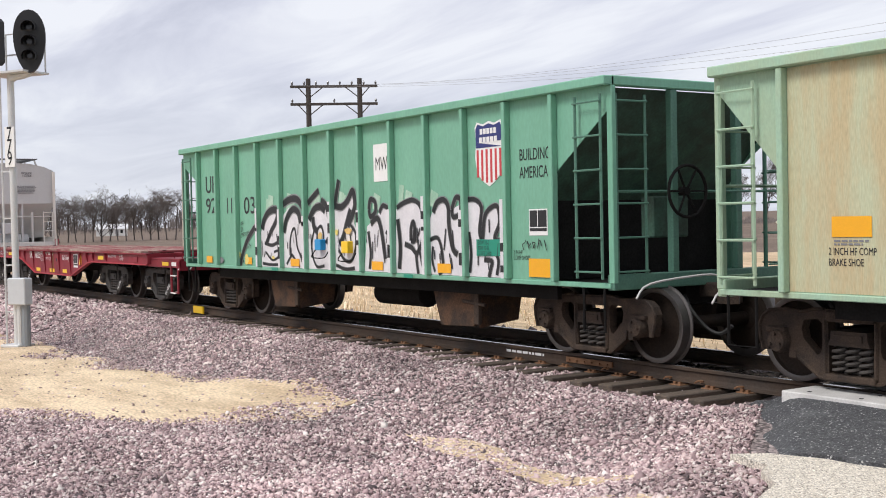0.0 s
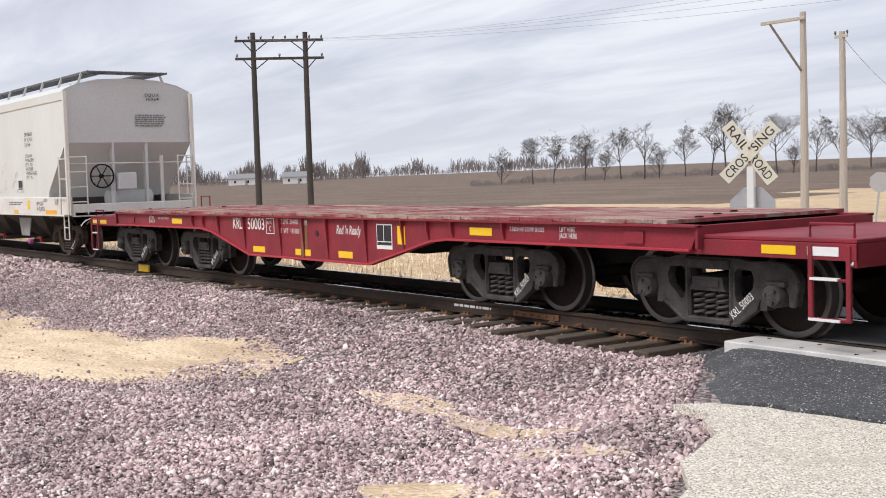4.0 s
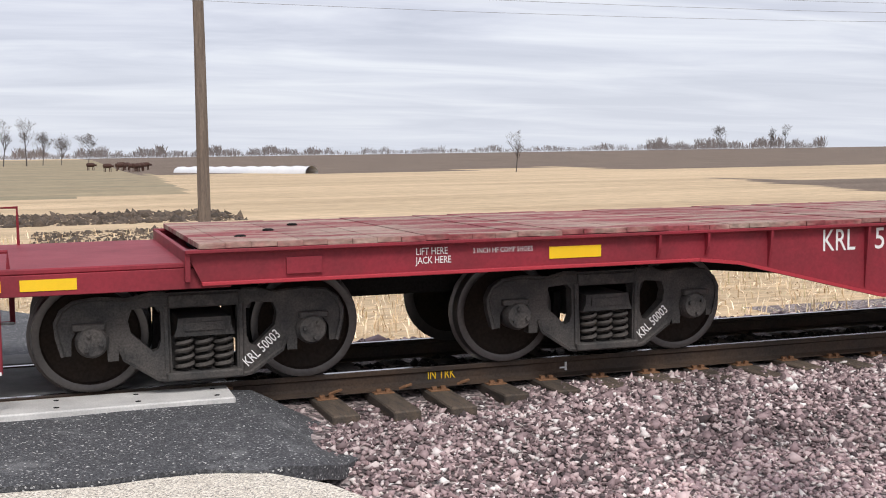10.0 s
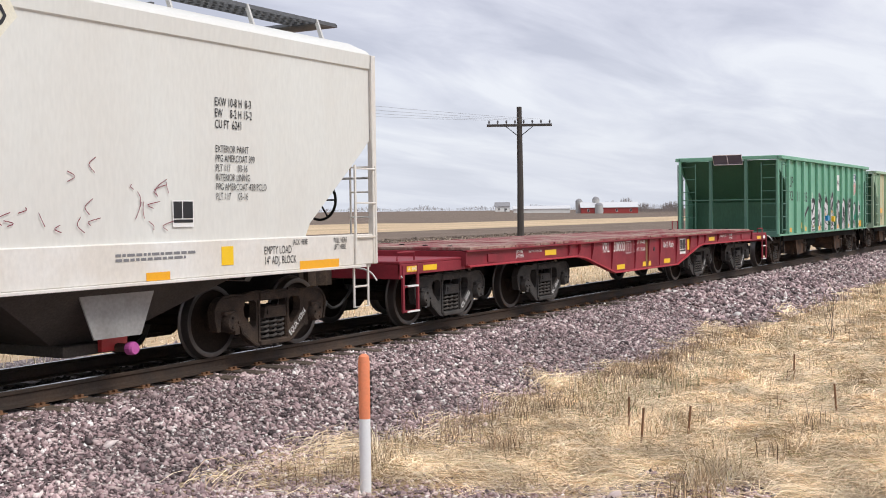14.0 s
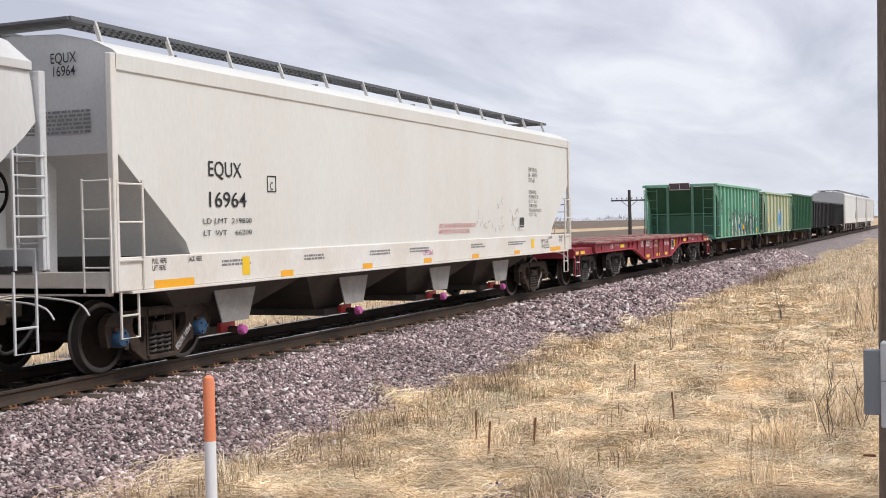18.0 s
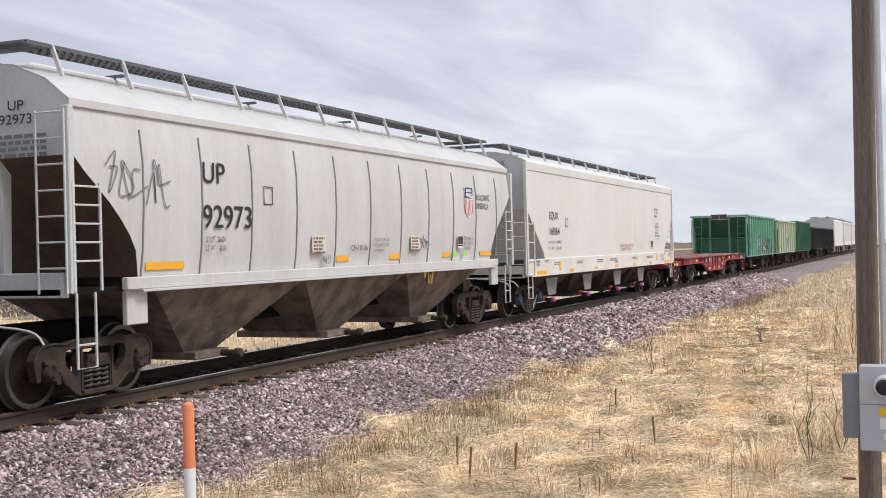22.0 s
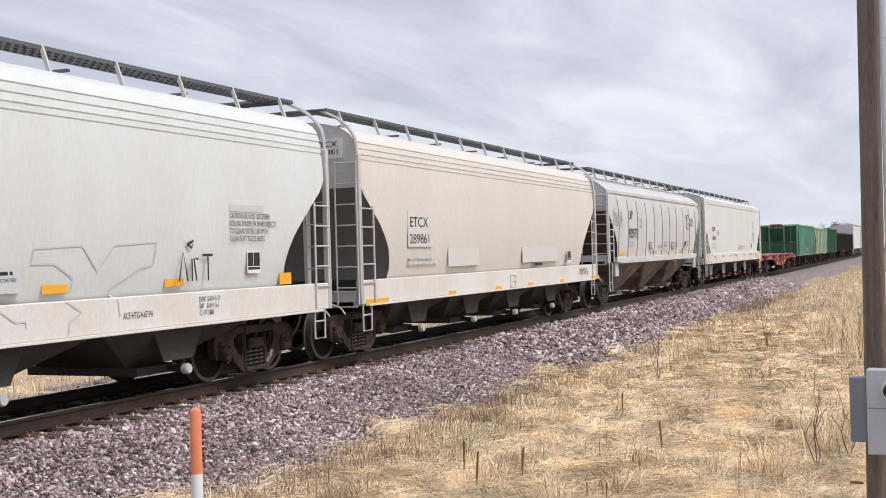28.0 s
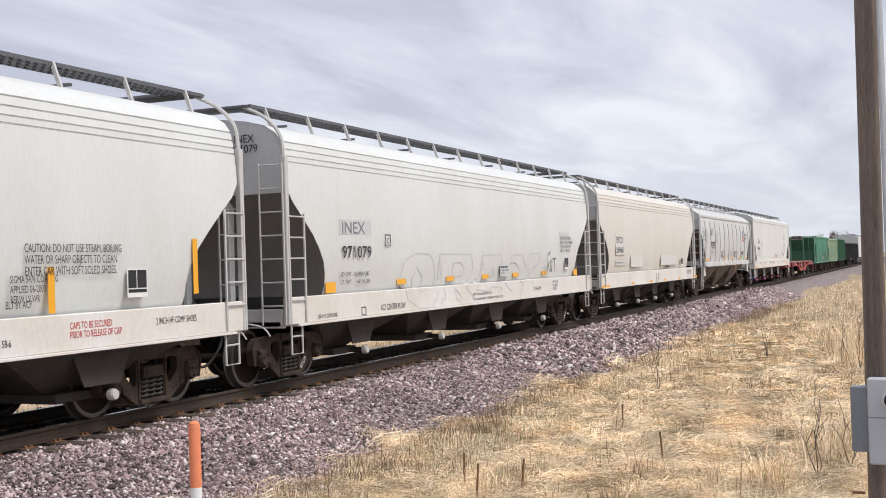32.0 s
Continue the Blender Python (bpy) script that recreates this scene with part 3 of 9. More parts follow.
def bars(parent, x0, x1, z, h, rows, mat, y=-1.625, name="small_print", seed=1, gap=1.7, turn=0.0):
    """Writing too small to read: rows of short bars."""
    rnd, g = random.Random(seed), Geo()
    for r in range(rows):
        x, end = x0, x1 - rnd.random() * (x1 - x0) * 0.25
        while x < end:
            w = min(h * rnd.uniform(1.2, 4.5), end - x)
            zz = z - r * h * gap
            if turn:
                g.add([(y, x, zz), (y, x + w, zz), (y, x + w, zz + h), (y, x, zz + h)], [(0, 1, 2, 3)])
            else:
                g.add([(x, y, zz), (x + w, y, zz), (x + w, y, zz + h), (x, y, zz + h)], [(0, 1, 2, 3)])
            x += w + h * 0.7
    return part(name, g.mesh(name, mat, tidy=False), mat, parent)


def plate(parent, name, x0, x1, z0, z1, mat, y=-1.63, label="", t=0.004):
    return part(name, Geo().box(x0, x1, y - t, y, z0, z1), mat, parent, label)


def smooth_path(pts, n=5):
    """A soft curve through points."""
    out = []
    for i in range(len(pts) - 1):
        p0, p1, p2, p3 = pts[max(i - 1, 0)], pts[i], pts[i + 1], pts[min(i + 2, len(pts) - 1)]
        for k in range(n):
            t = k / n
            out.append(tuple(0.5 * (2 * b + (c - a) * t + (2 * a - 5 * b + 4 * c - d) * t * t + (3 * b - a - 3 * c + d) * t ** 3)
                             for a, b, c, d in zip(p0, p1, p2, p3)))
    return out + [tuple(pts[-1])]


# ---- ground ----


def ease(a, b, v):
    t = np.clip((v - a) / (b - a), 0, 1)
    return t * t * (3 - 2 * t)


def height(x, y):
    """The lie of the land: track bed, road crown, verges and slowly rising fields."""
    x, y = np.asarray(x, float), np.asarray(y, float)
    base_near = -0.58 - 0.24 * ease(3, 12, x) - 0.14 * ease(-14, -26, x)
    base_far = np.interp(y, (4, 60, 150, 200, 380, 800, 2000, 3200), (-0.62, -0.58, -0.3, -0.05, 2.1, 3.3, 5.0, 5.2))
    # west of the farm the land climbs evenly to a crest
    bearing = (x + 0.9) / np.maximum(y + 10.8, 1.0)
    climb = np.interp(y, (4, 38, 400, 900, 3200), (-0.62, -0.52, 4.3, 5.0, 5.2))
    west = ease(-0.44, -0.50, bearing) * ease(-1.6, -1.0, bearing)
    base_far = base_far * (1 - west) + climb * west
    bed = np.where(y < 0, -0.225 + (base_near + 0.225) * ease(-1.75, -3.7, y), -0.225 + (base_far + 0.225) * ease(1.75, 3.7, y))
    # stone dug away round the tie ends beside the crossing
    dug = (ease(-13.4, -12.6, x) * ease(-9.7, -10.1, x) + ease(0.45, 0.8, x) * ease(2.9, 2.3, x)) * ease(-2.2, -1.7, y) * ease(-0.5, -0.8, y)
    bed = bed - 0.05 * dug
    # near road and its raised shoulders
    along = x + 4.4 + 0.62 * (y + 3.2)
    road = ease(5.6, 3.6, np.abs(along + 0.3)) * ease(-0.9, -1.9, y)
    z = bed * (1 - road) + (-0.24) * road
    road_far = ease(5.4, 3.8, np.abs(x + 3.8 + 0.6 * y)) * ease(0.9, 1.9, y) * ease(24, 12, y)
    z = z * (1 - road_far) + np.maximum(z, -0.22 - 0.006 * y) * road_far
    lump = 0.03 * np.sin(x * 1.7 + y * 0.9) * np.cos(y * 2.1 - x * 0.6) * ease(-3.4, -4.6, y) * (1 - road)
    return z + lump


def spaced(knots):
    out = [knots[0][0]]
    for (a, _), (b, step) in zip(knots, knots[1:]):
        n = max(1, round((b - a) / step))
        out += [a + (b - a) * (k + 1) / n for k in range(n)]
    return np.array(out)


GX = spaced([(-2600, 0), (-400, 200), (-120, 28), (-50, 7), (-30, 1.0), (40, 0.45), (80, 1.6), (200, 12), (600, 50), (3000, 300)])
GY = spaced([(-400, 0), (-60, 40), (-14, 4), (4.2, 0.22), (20, 1.2), (80, 4), (260, 15), (800, 60), (3200, 300)])


def ground():
    xx, yy = np.meshgrid(GX, GY)
    zz = height(xx, yy)
    nx, ny = len(GX), len(GY)
    idx = np.arange(nx * ny).reshape(ny, nx)
    faces = np.stack([idx[:-1, :-1], idx[:-1, 1:], idx[1:, 1:], idx[1:, :-1]], -1).reshape(-1, 4)
    me = quick("ground", np.stack([xx, yy, zz], -1).reshape(-1, 3), faces, M["bed"], True)
    cx = (GX[:-1] + GX[1:]) / 2
    cy = (GY[:-1] + GY[1:]) / 2
    fx, fy = np.meshgrid(cx, cy)
    kinds = ["bed", "straw", "field", "soil", "lawn"]
    for k in kinds[1:]:
        me.materials.append(M[k])
    wob = 1.2 * np.sin(fx * 0.11) + 0.5 * np.sin(fx * 0.7)
    z = np.zeros(fx.shape, int)
    z[(fy < -3.45 + 0.35 * np.sin(fx * 0.9)) & (fx > 7.2 - 0.5 * (fy + 3.4))] = 1
    z[(fy < -12) | ((fx < -30) & (fy < -4))] = 1
    z[fy > 4.6 + 0.2 * wob] = 2
    z[(fy > 42 + wob) & (fx < -34 - 0.55 * fy * 0.6) & (fy < 165)] = 3
    lane = -6.65 - 0.516 * fy
    z[(fy > 68 + wob) & (fy < 165) & (fx < lane - 4) & (fx > -60 - 0.5 * fy)] = 3
    z[(fy > 165) & (fx < -0.55 * fy)] = 2
    z[(fy > 70 + 3 * wob) & (fy < 420) & (fx > lane + 4) & (fx < 4 + 0.05 * fy)] = 4
    z[(fy > 150 + 8 * wob) & (fx > 10)] = 3
    z[(fy > 11 + 0.03 * fx) & (fx > 30 + 0.3 * fy)] = 3
    z[(fy > 67 + 0.5 * wob) & (fy < 138 - 0.1 * fx) & (fx > 55)] = 2
    z[(fx < -95) & (fy > 5)] = 3
    me.polygons.foreach_set("material_index", z.ravel().astype(np.int32))
    return tagged(new("ground", me), "open farmland with gravel, dry turf and bare fields", "ground", kind="structure")


ground()


def ground_patch(name, outline, mat, lift, label, n=3, level=None, grid=0.7):
    """An irregular sheet that follows the ground a little above it."""
    pts = []
    for (x0, y0), (x1, y1) in zip(outline, outline[1:] + outline[:1]):
        pts += [(x0 + (x1 - x0) * k / n, y0 + (y1 - y0) * k / n) for k in range(n)]
    bm = bmesh.new()
    vs = [bm.verts.new((x, y, 0)) for x, y in pts]
    face = bm.faces.new(vs)
    bmesh.ops.triangulate(bm, faces=[face])
    for _ in range(4 if grid > 0.5 else 6):
        long = [e for e in bm.edges if e.calc_length() > grid]
        if not long:
            break
        bmesh.ops.subdivide_edges(bm, edges=long, cuts=1)
        bmesh.ops.triangulate(bm, faces=[f for f in bm.faces if len(f.verts) > 3])
    for v in bm.verts:
        v.co.z = (float(height(v.co.x, v.co.y)) + lift) if level is None else level(v.co.x, v.co.y)
    ext = bmesh.ops.extrude_face_region(bm, geom=bm.faces[:])
    for g in ext["geom"]:
        if isinstance(g, bmesh.types.BMVert):
            g.co.z -= 0.10
    bmesh.ops.recalc_face_normals(bm, faces=bm.faces)
    me = bpy.data.meshes.new(name)
    bm.to_mesh(me)
    bm.free()
    me.materials.append(mat)
    if grid < 0.5:
        me.polygons.foreach_set("use_smooth", [True] * len(me.polygons))
        me.set_sharp_from_angle(angle=radians(50))
    return tagged(new(name, me), label, "road", kind="structure")


def jitter(pts, seed, amount=0.10):
    rnd = random.Random(seed)
    out = []
    for (x0, y0), (x1, y1) in zip(pts, pts[1:]):
        n = max(1, int(math.hypot(x1 - x0, y1 - y0) / 0.3))
        out += [(x0 + (x1 - x0) * k / n + rnd.uniform(-amount, amount), y0 + (y1 - y0) * k / n + rnd.uniform(-amount, amount) * 0.6) for k in range(n)]
    return out + [pts[-1]]


road_level = lambda x, y: -0.012 - 0.058 * min(max(-0.85 - y, 0), 2.3)  # noqa: E731


def apron_level(x, y):
    """The apron's crown, rolling off into the stone at both ends."""
    inside = ((x + 10.05) * 1.92 + (y + 0.98) * 1.55) / 2.47
    drop = float(ease(0.24, 0.72, x + 0.05 * math.sin(y * 5.3))) + float(ease(0.5, 0.02, inside + 0.06 * math.sin(y * 7)))
    return road_level(x, y) - 0.20 * drop + 0.006 * math.sin(x * 3.1 + y * 2.3)


seam = jitter([(-8.15, -3.35), (-7.5, -3.12), (-5.7, -2.88), (-4.3, -2.82), (-2.6, -2.92), (-1.4, -3.0), (-0.35, -2.95), (0.0, -3.1)], 2, 0.07)
ground_patch("asphalt", [(-10.05, -0.98), (-9.9, -1.3), (-9.2, -2.15), (-8.5, -2.9)] + seam + [(0.36, -3.02), (0.60, -2.75), (0.80, -2.45), (0.74, -2.1), (0.86, -1.85), (0.76, -1.5), (0.62, -1.2), (0.44, -1.0)], M["asphalt"], 0, "fresh black asphalt apron beside the crossing panels", 1,
             apron_level, 0.24)
ground_patch("road", jitter([(-8.0, -3.5), (-7.55, -3.6), (-6.15, -5.6), (-3.0, -10.8), (3.2, -20.0)], 4, 0.09) + [(13.0, -20.0)] + jitter([(12.4, -19), (5.0, -10.5), (1.3, -5.6), (0.75, -4.7), (0.50, -4.1), (0.36, -3.5), (0.10, -3.15), (0.0, -3.05)], 5, 0.05)
             + [(p[0], p[1] - 0.02) for p in reversed(seam)][1:-1], M["old_road"], 0, "worn pale seal-coated road", 1, lambda x, y: -0.158 + 0.02 * math.sin(x * 0.8 + y * 0.5) * 0.4)
ground_patch("asphalt", [(-10.3, 1.0), (0.0, 1.0), (-0.9, 4.6), (-2.4, 7.5), (-11.6, 7.5), (-11.2, 4.6)], M["asphalt"], 0, "black asphalt apron beyond the rails", 1, lambda x, y: -0.012 - 0.03 * max(y - 0.85, 0))
far = Geo()
pts = []
for k in range(40):
    y = 7.5 + 0.4 * k + 0.26 * k * k
    cxr = -6.65 - 0.516 * y if y > 20 else -7.2 - 0.782 * (y - 7.5)
    wdt = 1.95 if y > 16 else 4.4 - 2.45 * max(0.0, (y - 7.5) / 8.5)
    for s in (-wdt, wdt):
        pts.append((cxr + s, y, float(height(cxr, y)) + 0.13))
far.add(pts, [(2 * i, 2 * i + 1, 2 * i + 3, 2 * i + 2) for i in range(39)])
tagged(new("road", far.mesh("road", M["far_road"])), "pale straight country road across the fields", "road", kind="structure")
SAND = [(-29, -3.95), (-24, -3.95), (-21, -3.9), (-19, -3.6), (-16.6, -3.0), (-14.6, -3.3), (-13.9, -4.2), (-14.4, -5.2), (-16.4, -7.0), (-20, -9.2), (-27, -11.5), (-33, -9.0), (-29, -3.95)]
ground_patch("sand_patch", jitter(SAND, 6, 0.16)[:-1], M["sand"], 0.006, "pale tan grit spread over the gravel", 1)

for n, (x, y, rx, ry) in enumerate(((-7.9, -4.9, 0.55, 0.22), (-9.6, -4.15, 0.9, 0.22), (-8.2, -5.9, 0.8, 0.3), (-11.3, -3.9, 0.9, 0.22), (-7.3, -6.6, 0.45, 0.3), (2.2, -5.6, 0.9, 0.3), (4.6, -5.0, 0.8, 0.25))):
    spot = [(x + rx * math.cos(a) * (1 + 0.3 * math.sin(3 * a + n)), y + ry * math.sin(a) * (1 + 0.3 * math.cos(2 * a + n))) for a in [2 * math.pi * k / 14 for k in range(14)]]
    ground_patch("sand_patch", spot, M["sand"], 0.018, "thin patch of tan grit among the stone", 1)

# ---- track ----
track = thing("track", "single railway track on timber ties in stone ballast", "railway track", kind="structure")


def rail_geo(x0, x1):
    prof = [(-0.076, -0.178), (0.076, -0.178), (0.076, -0.166), (0.018, -0.145), (0.011, -0.12), (0.011, -0.055), (0.036, -0.040), (0.037, -0.010), (0.03, 0.0), (-0.03, 0.0), (-0.037, -0.010), (-0.036, -0.040),
            (-0.011, -0.055), (-0.011, -0.12), (-0.018, -0.145), (-0.076, -0.166)]
    g, n = Geo(), len(prof)
    g.add([(x, y, z) for x in (x0, x1) for y, z in prof], [])
    for i in range(n):
        g.slot = 1 if i == 8 else 0
        g.f.append((i, (i + 1) % n, n + (i + 1) % n, n + i))
        g.s.append(g.slot)
    g.f += [tuple(range(n)), tuple(range(2 * n - 1, n - 1, -1))]
    g.s += [0, 0]
    return g


for y in (-0.7525, 0.7525):
    for x0, x1 in ((-420, -48.03), (-48, 71.9), (71.93, 520)):
        part("rail", rail_geo(x0, x1), [M["rail"], M["rail_top"]], track, at=pose(0, y, 0))
tie_me = Geo().box(-0.115, 0.115, -1.30, 1.30, -0.36, -0.182, 0.012).mesh("tie", M["tie"])
plate_me = Geo().box(-0.09, 0.09, -0.17, 0.17, -0.184, -0.172, 0.003).box(-0.06, -0.02, -0.135, -0.10, -0.175, -0.145).box(0.02, 0.06, -0.135, -0.10, -0.175, -0.145).mesh("tie_plate", M["rust"])
rnd = random.Random(11)
for k in range(240):
    x = -46 + 0.51 * k
    if -9.9 < x < 0.35:
        continue
    tie = part("tie", tie_me, None, track, at=pose(x, -0.12 * rnd.random() - (0.22 if -15.5 < x < -9.8 or 0.9 < x < 2.3 else 0.0), rnd.uniform(-0.025, 0.004), 0, 0, rnd.uniform(-1.5, 1.5)))
    if -22 < x < 30:
        part("tie_plate", plate_me, None, tie, at=pose(0, -0.7525 - tie.location.y, 0))
g = Geo()
for x in list(np.arange(-400, -46.3, 0.51)) + list(np.arange(76.5, 400, 0.51)):
    g.box(x - 0.11, x + 0.11, -1.3, 1.3, -0.36, -0.185)
tagged(part("tie", g.mesh("tie", M["tie"], tidy=False), None, track), "row of distant timber ties", kind="stuff")
clip_me = Geo().tube(smooth_path([(-0.05, -0.12, -0.155), (0.03, -0.15, -0.125), (0.06, -0.10, -0.13), (0.0, -0.075, -0.15)], 4), 0.012, 5).mesh("rail_clip", M["rust"])
for x in (-12.6, -12.1, -11.5, -11.0, -10.4, 1.0, 1.62, 2.15):
    part("rail_clip", clip_me, None, track, at=pose(x, -0.7525, 0))
lettering(track, "IN TRK", 1.86, -0.115, 0.085, M["yellow"], -0.766, 0.9, name="rail_marking")
bars(track, -14.8, -13.9, -0.105, 0.035, 1, M["ink_white"], -0.766, "rail_marking", 3)
part("rail_tick", Geo().box(3.18, 3.20, -0.769, -0.764, -0.13, 0.0).box(3.13, 3.18, -0.769, -0.764, -0.11, -0.095), M["ink_white"], track)
part("rail_tag", Geo().box(-26.3, -25.75, -0.95, -0.90, -0.16, 0.0, 0.01), M["yellow"], track, "yellow marker beside the rail")
joint_me = Geo().box(-0.45, 0.45, -0.03, 0.0, -0.135, -0.06, 0.006)
for k in range(6):
    joint_me.lathe([(0.014, -0.05), (0.014, -0.02)], (-0.37 + 0.148 * k, 0, -0.098), n=6)
part("joint_bar", joint_me, M["rust"], track, at=pose(-13.0, -0.765, 0))

crossing = thing("crossing_panels", "pale concrete crossing panels flush with the rails", "crossing", kind="structure")
bolt_me = Geo().lathe([(0.022, -0.002), (0.022, 0.002)], axis="z", n=8).mesh("lag_bolt", M["under"])
edges = (-9.39, -6.93, -4.52, -2.14, 0.14)
for n, (x0, x1) in enumerate(zip(edges, edges[1:])):
    part("field_panel", Geo().box(x0 + 0.05, x1 - 0.05, -1.42, -0.90, -0.2, 0.0, 0.012), M["panel"], crossing)
    part("field_panel", Geo().box(x0 + 0.05, x1 - 0.05, 0.86, 1.42, -0.2, 0.0, 0.012), M["panel_in"], crossing)
    part("gauge_panel", Geo().box(x0 + 0.02, x1 - 0.02, -0.64, 0.64, -0.2, 0.0, 0.012), M["panel_in"], crossing)
    if n:
        part("joint_strip", Geo().box(x0 - 0.05, x0 + 0.05, -1.42, -0.90, -0.2, -0.008), M["joint"], crossing)
        part("joint_strip", Geo().box(x0 - 0.02, x0 + 0.02, -0.64, 0.64, -0.2, -0.006), M["joint"], crossing)
    for k in range(4):
        for y in (-1.30, -1.02):
            part("lag_bolt", bolt_me, None, crossing,
                 at=pose(x0 + 0.3 + k * 0.6, y, 0.001))
part("flangeway", Geo().box(-9.39, 0.14, -0.90, -0.792, -0.2, -0.02), M["joint"], crossing, "rusty rail seat strip")
part("flangeway", Geo().box(-9.39, 0.14, 0.792, 0.86, -0.2, -0.02), M["joint"], crossing, "rusty rail seat strip")

# ---- loose stone ----
STONE = np.array([(-1, 0, 0), (1, 0, 0), (0, -1, 0), (0, 1, 0), (0, 0, -1), (0, 0, 1)], float) * 0.72
STONE_F = np.array([(0, 2, 5), (2, 1, 5), (1, 3, 5), (3, 0, 5), (2, 0, 4), (1, 2, 4), (3, 1, 4), (0, 3, 4)])


def stones(name, x, y, size, mat, label, seed, sink=0.36):
    rs = np.random.RandomState(seed)
    n = len(x)
    p = STONE[None] * (1 + rs.uniform(-0.35, 0.35, (n, 6, 3))) + rs.uniform(-0.28, 0.28, (n, 6, 3))
    p *= (size * rs.lognormal(0, 0.32, n))[:, None, None] * rs.uniform(0.6, 1.4, (n, 1, 3)) * np.array((1.12, 1.12, 0.72))
    a, b = rs.uniform(0, 2 * np.pi, n), rs.normal(0, 0.6, n)
    ca, sa = np.cos(a)[:, None], np.sin(a)[:, None]
    cb, sb = np.cos(b)[:, None], np.sin(b)[:, None]
    px, pz = p[..., 0] * cb - p[..., 2] * sb, p[..., 0] * sb + p[..., 2] * cb
    qx, qy = px * ca - p[..., 1] * sa, px * sa + p[..., 1] * ca
    z = height(x, y)
    v = np.stack([qx + x[:, None], qy + y[:, None], pz + (z + size * sink)[:, None]], -1)
    f = (STONE_F[None] + 6 * np.arange(n)[:, None, None]).reshape(-1, 3)
    return tagged(new(name, quick(name, v.reshape(-1, 3), f, mat)), label, "ballast", kind="stuff")


def scatter(n, x0, x1, y0, y1, seed, keep=None, bias=0.0):
    rs = np.random.RandomState(seed)
    x, y = rs.uniform(x0, x1, n), rs.uniform(y0, y1, n)
    if bias:
        k = rs.uniform(0, 1, n) < np.clip(bias / np.maximum(np.hypot(x, y + 10.8), 1), 0, 1)
        x, y = x[k], y[k]
    if keep is not None:
        k = keep(x, y)
        x, y = x[k], y[k]
    return x, y


def edge_depth(poly, x, y):
    """How far inside an outline each place lies; below zero outside it."""
    hit, near = np.zeros(len(x), bool), np.full(len(x), 1e9)
    for (x0, y0), (x1, y1) in zip(poly, poly[1:]):
        t = np.clip(((x - x0) * (x1 - x0) + (y - y0) * (y1 - y0)) / ((x1 - x0) ** 2 + (y1 - y0) ** 2), 0, 1)
        near = np.minimum(near, np.hypot(x - x0 - t * (x1 - x0), y - y0 - t * (y1 - y0)))
        if y0 != y1:
            hit ^= ((y0 > y) != (y1 > y)) & (x < (x1 - x0) * (y - y0) / (y1 - y0) + x0)
    return np.where(hit, near, -near)


def sandy(x, y):
    """Stone thins out where the grit lies, with a ragged edge."""
    rs = np.random.RandomState(71)
    deep = edge_depth(SAND, x, y) + 0.35 * np.sin(x * 1.9 + y) + 0.25 * np.sin(y * 3.1 - x * 0.8)
    return rs.uniform(0, 1, len(x)) > np.clip(0.25 + deep * 1.3, 0, 0.99)


def turf(x, y):
    """How far a place lies inside the grass verge, with a ragged edge towards the stone."""
    side = np.minimum(-3.55 + 0.25 * np.sin(x * 0.9) - y, (x - 8.0 + 0.5 * (y + 3.4)) * 0.9)
    return side + 0.22 * np.sin(x * 3.3 + y * 1.7) + 0.16 * np.sin(y * 6.1 - x * 2.3)


def stony(x, y):
    rs = np.random.RandomState(72)
    return rs.uniform(0, 1, len(x)) < np.clip(0.75 - 0.75 * turf(x, y), 0.02, 1) * np.where((y < -4.6) & (x > 5), 0.6, 1)


off_road = lambda x, y: ~((x > -7.75 - 0.66 * (y + 3.3)) & (x < 0.62 - 0.62 * (y + 3.6)))  # noqa: E731
not_crossing = lambda x, y: ~((x > -9.95 + 0.8 * (-0.98 - y)) & (x < 0.62 + 0.08 * np.sin(y * 9)) & (y > -3.15)) & ~(((x > -12.6) & (x < -9.8) | (x > 0.4) & (x < 2.4)) & (y > -1.5) & (np.sin(x * 40 + y * 31) < 0.6))  # noqa: E731
both = lambda x, y: off_road(x, y) & not_crossing(x, y)  # noqa: E731
x, y = scatter(270000, -30, -4.4, -8.6, -0.95, 1, lambda a, b: both(a, b) & sandy(a, b), 11)
stones("ballast", x, y, 0.0235, M["stone"], "pinkish grey crushed stone ballast", 1)
x, y = scatter(170000, 0.3, 24, -8.0, -0.95, 2, lambda a, b: both(a, b) & stony(a, b), 13)
pale = (y < -3.1 + 0.3 * np.sin(x * 2.1)) & (x < 9.5 + 0.6 * np.sin(y * 3))
stones("ballast", x[~pale], y[~pale], 0.0285, M["stone_dark"], "dark purplish grey crushed stone ballast", 2)
stones("ballast", x[pale], y[pale], 0.027, M["stone"], "paler pinkish crushed stone at the foot of the ballast", 9)
x, y = scatter(26000, 24, 75, -3.9, -0.95, 3)
stones("ballast", x, y, 0.055, M["stone_dark"], "dark purplish grey crushed stone ballast along the track", 3)
x, y = scatter(9000, -48, -30, -4.1, -0.95, 4)
stones("ballast", x, y, 0.055, M["stone"], "pinkish grey crushed stone ballast along the track", 4)
x, y = scatter(9000, -40, 30, -0.62, 0.62, 5, lambda a, b: (a < -9.6) | (a > 0.4))
stones("ballast", x, y, 0.05, M["stone_shaded"], "stone between the rails, coloured dark for the train's shade", 5)
x, y = scatter(14000, -40, 40, 0.9, 4.4, 6, lambda a, b: (a < -10.4) | (a > 0.6))
stones("ballast", x, y, 0.055, M["stone_dark"], "stone ballast beyond the far rail", 6)
x, y = scatter(9000, -2, 45, 24.5, 32, 7)
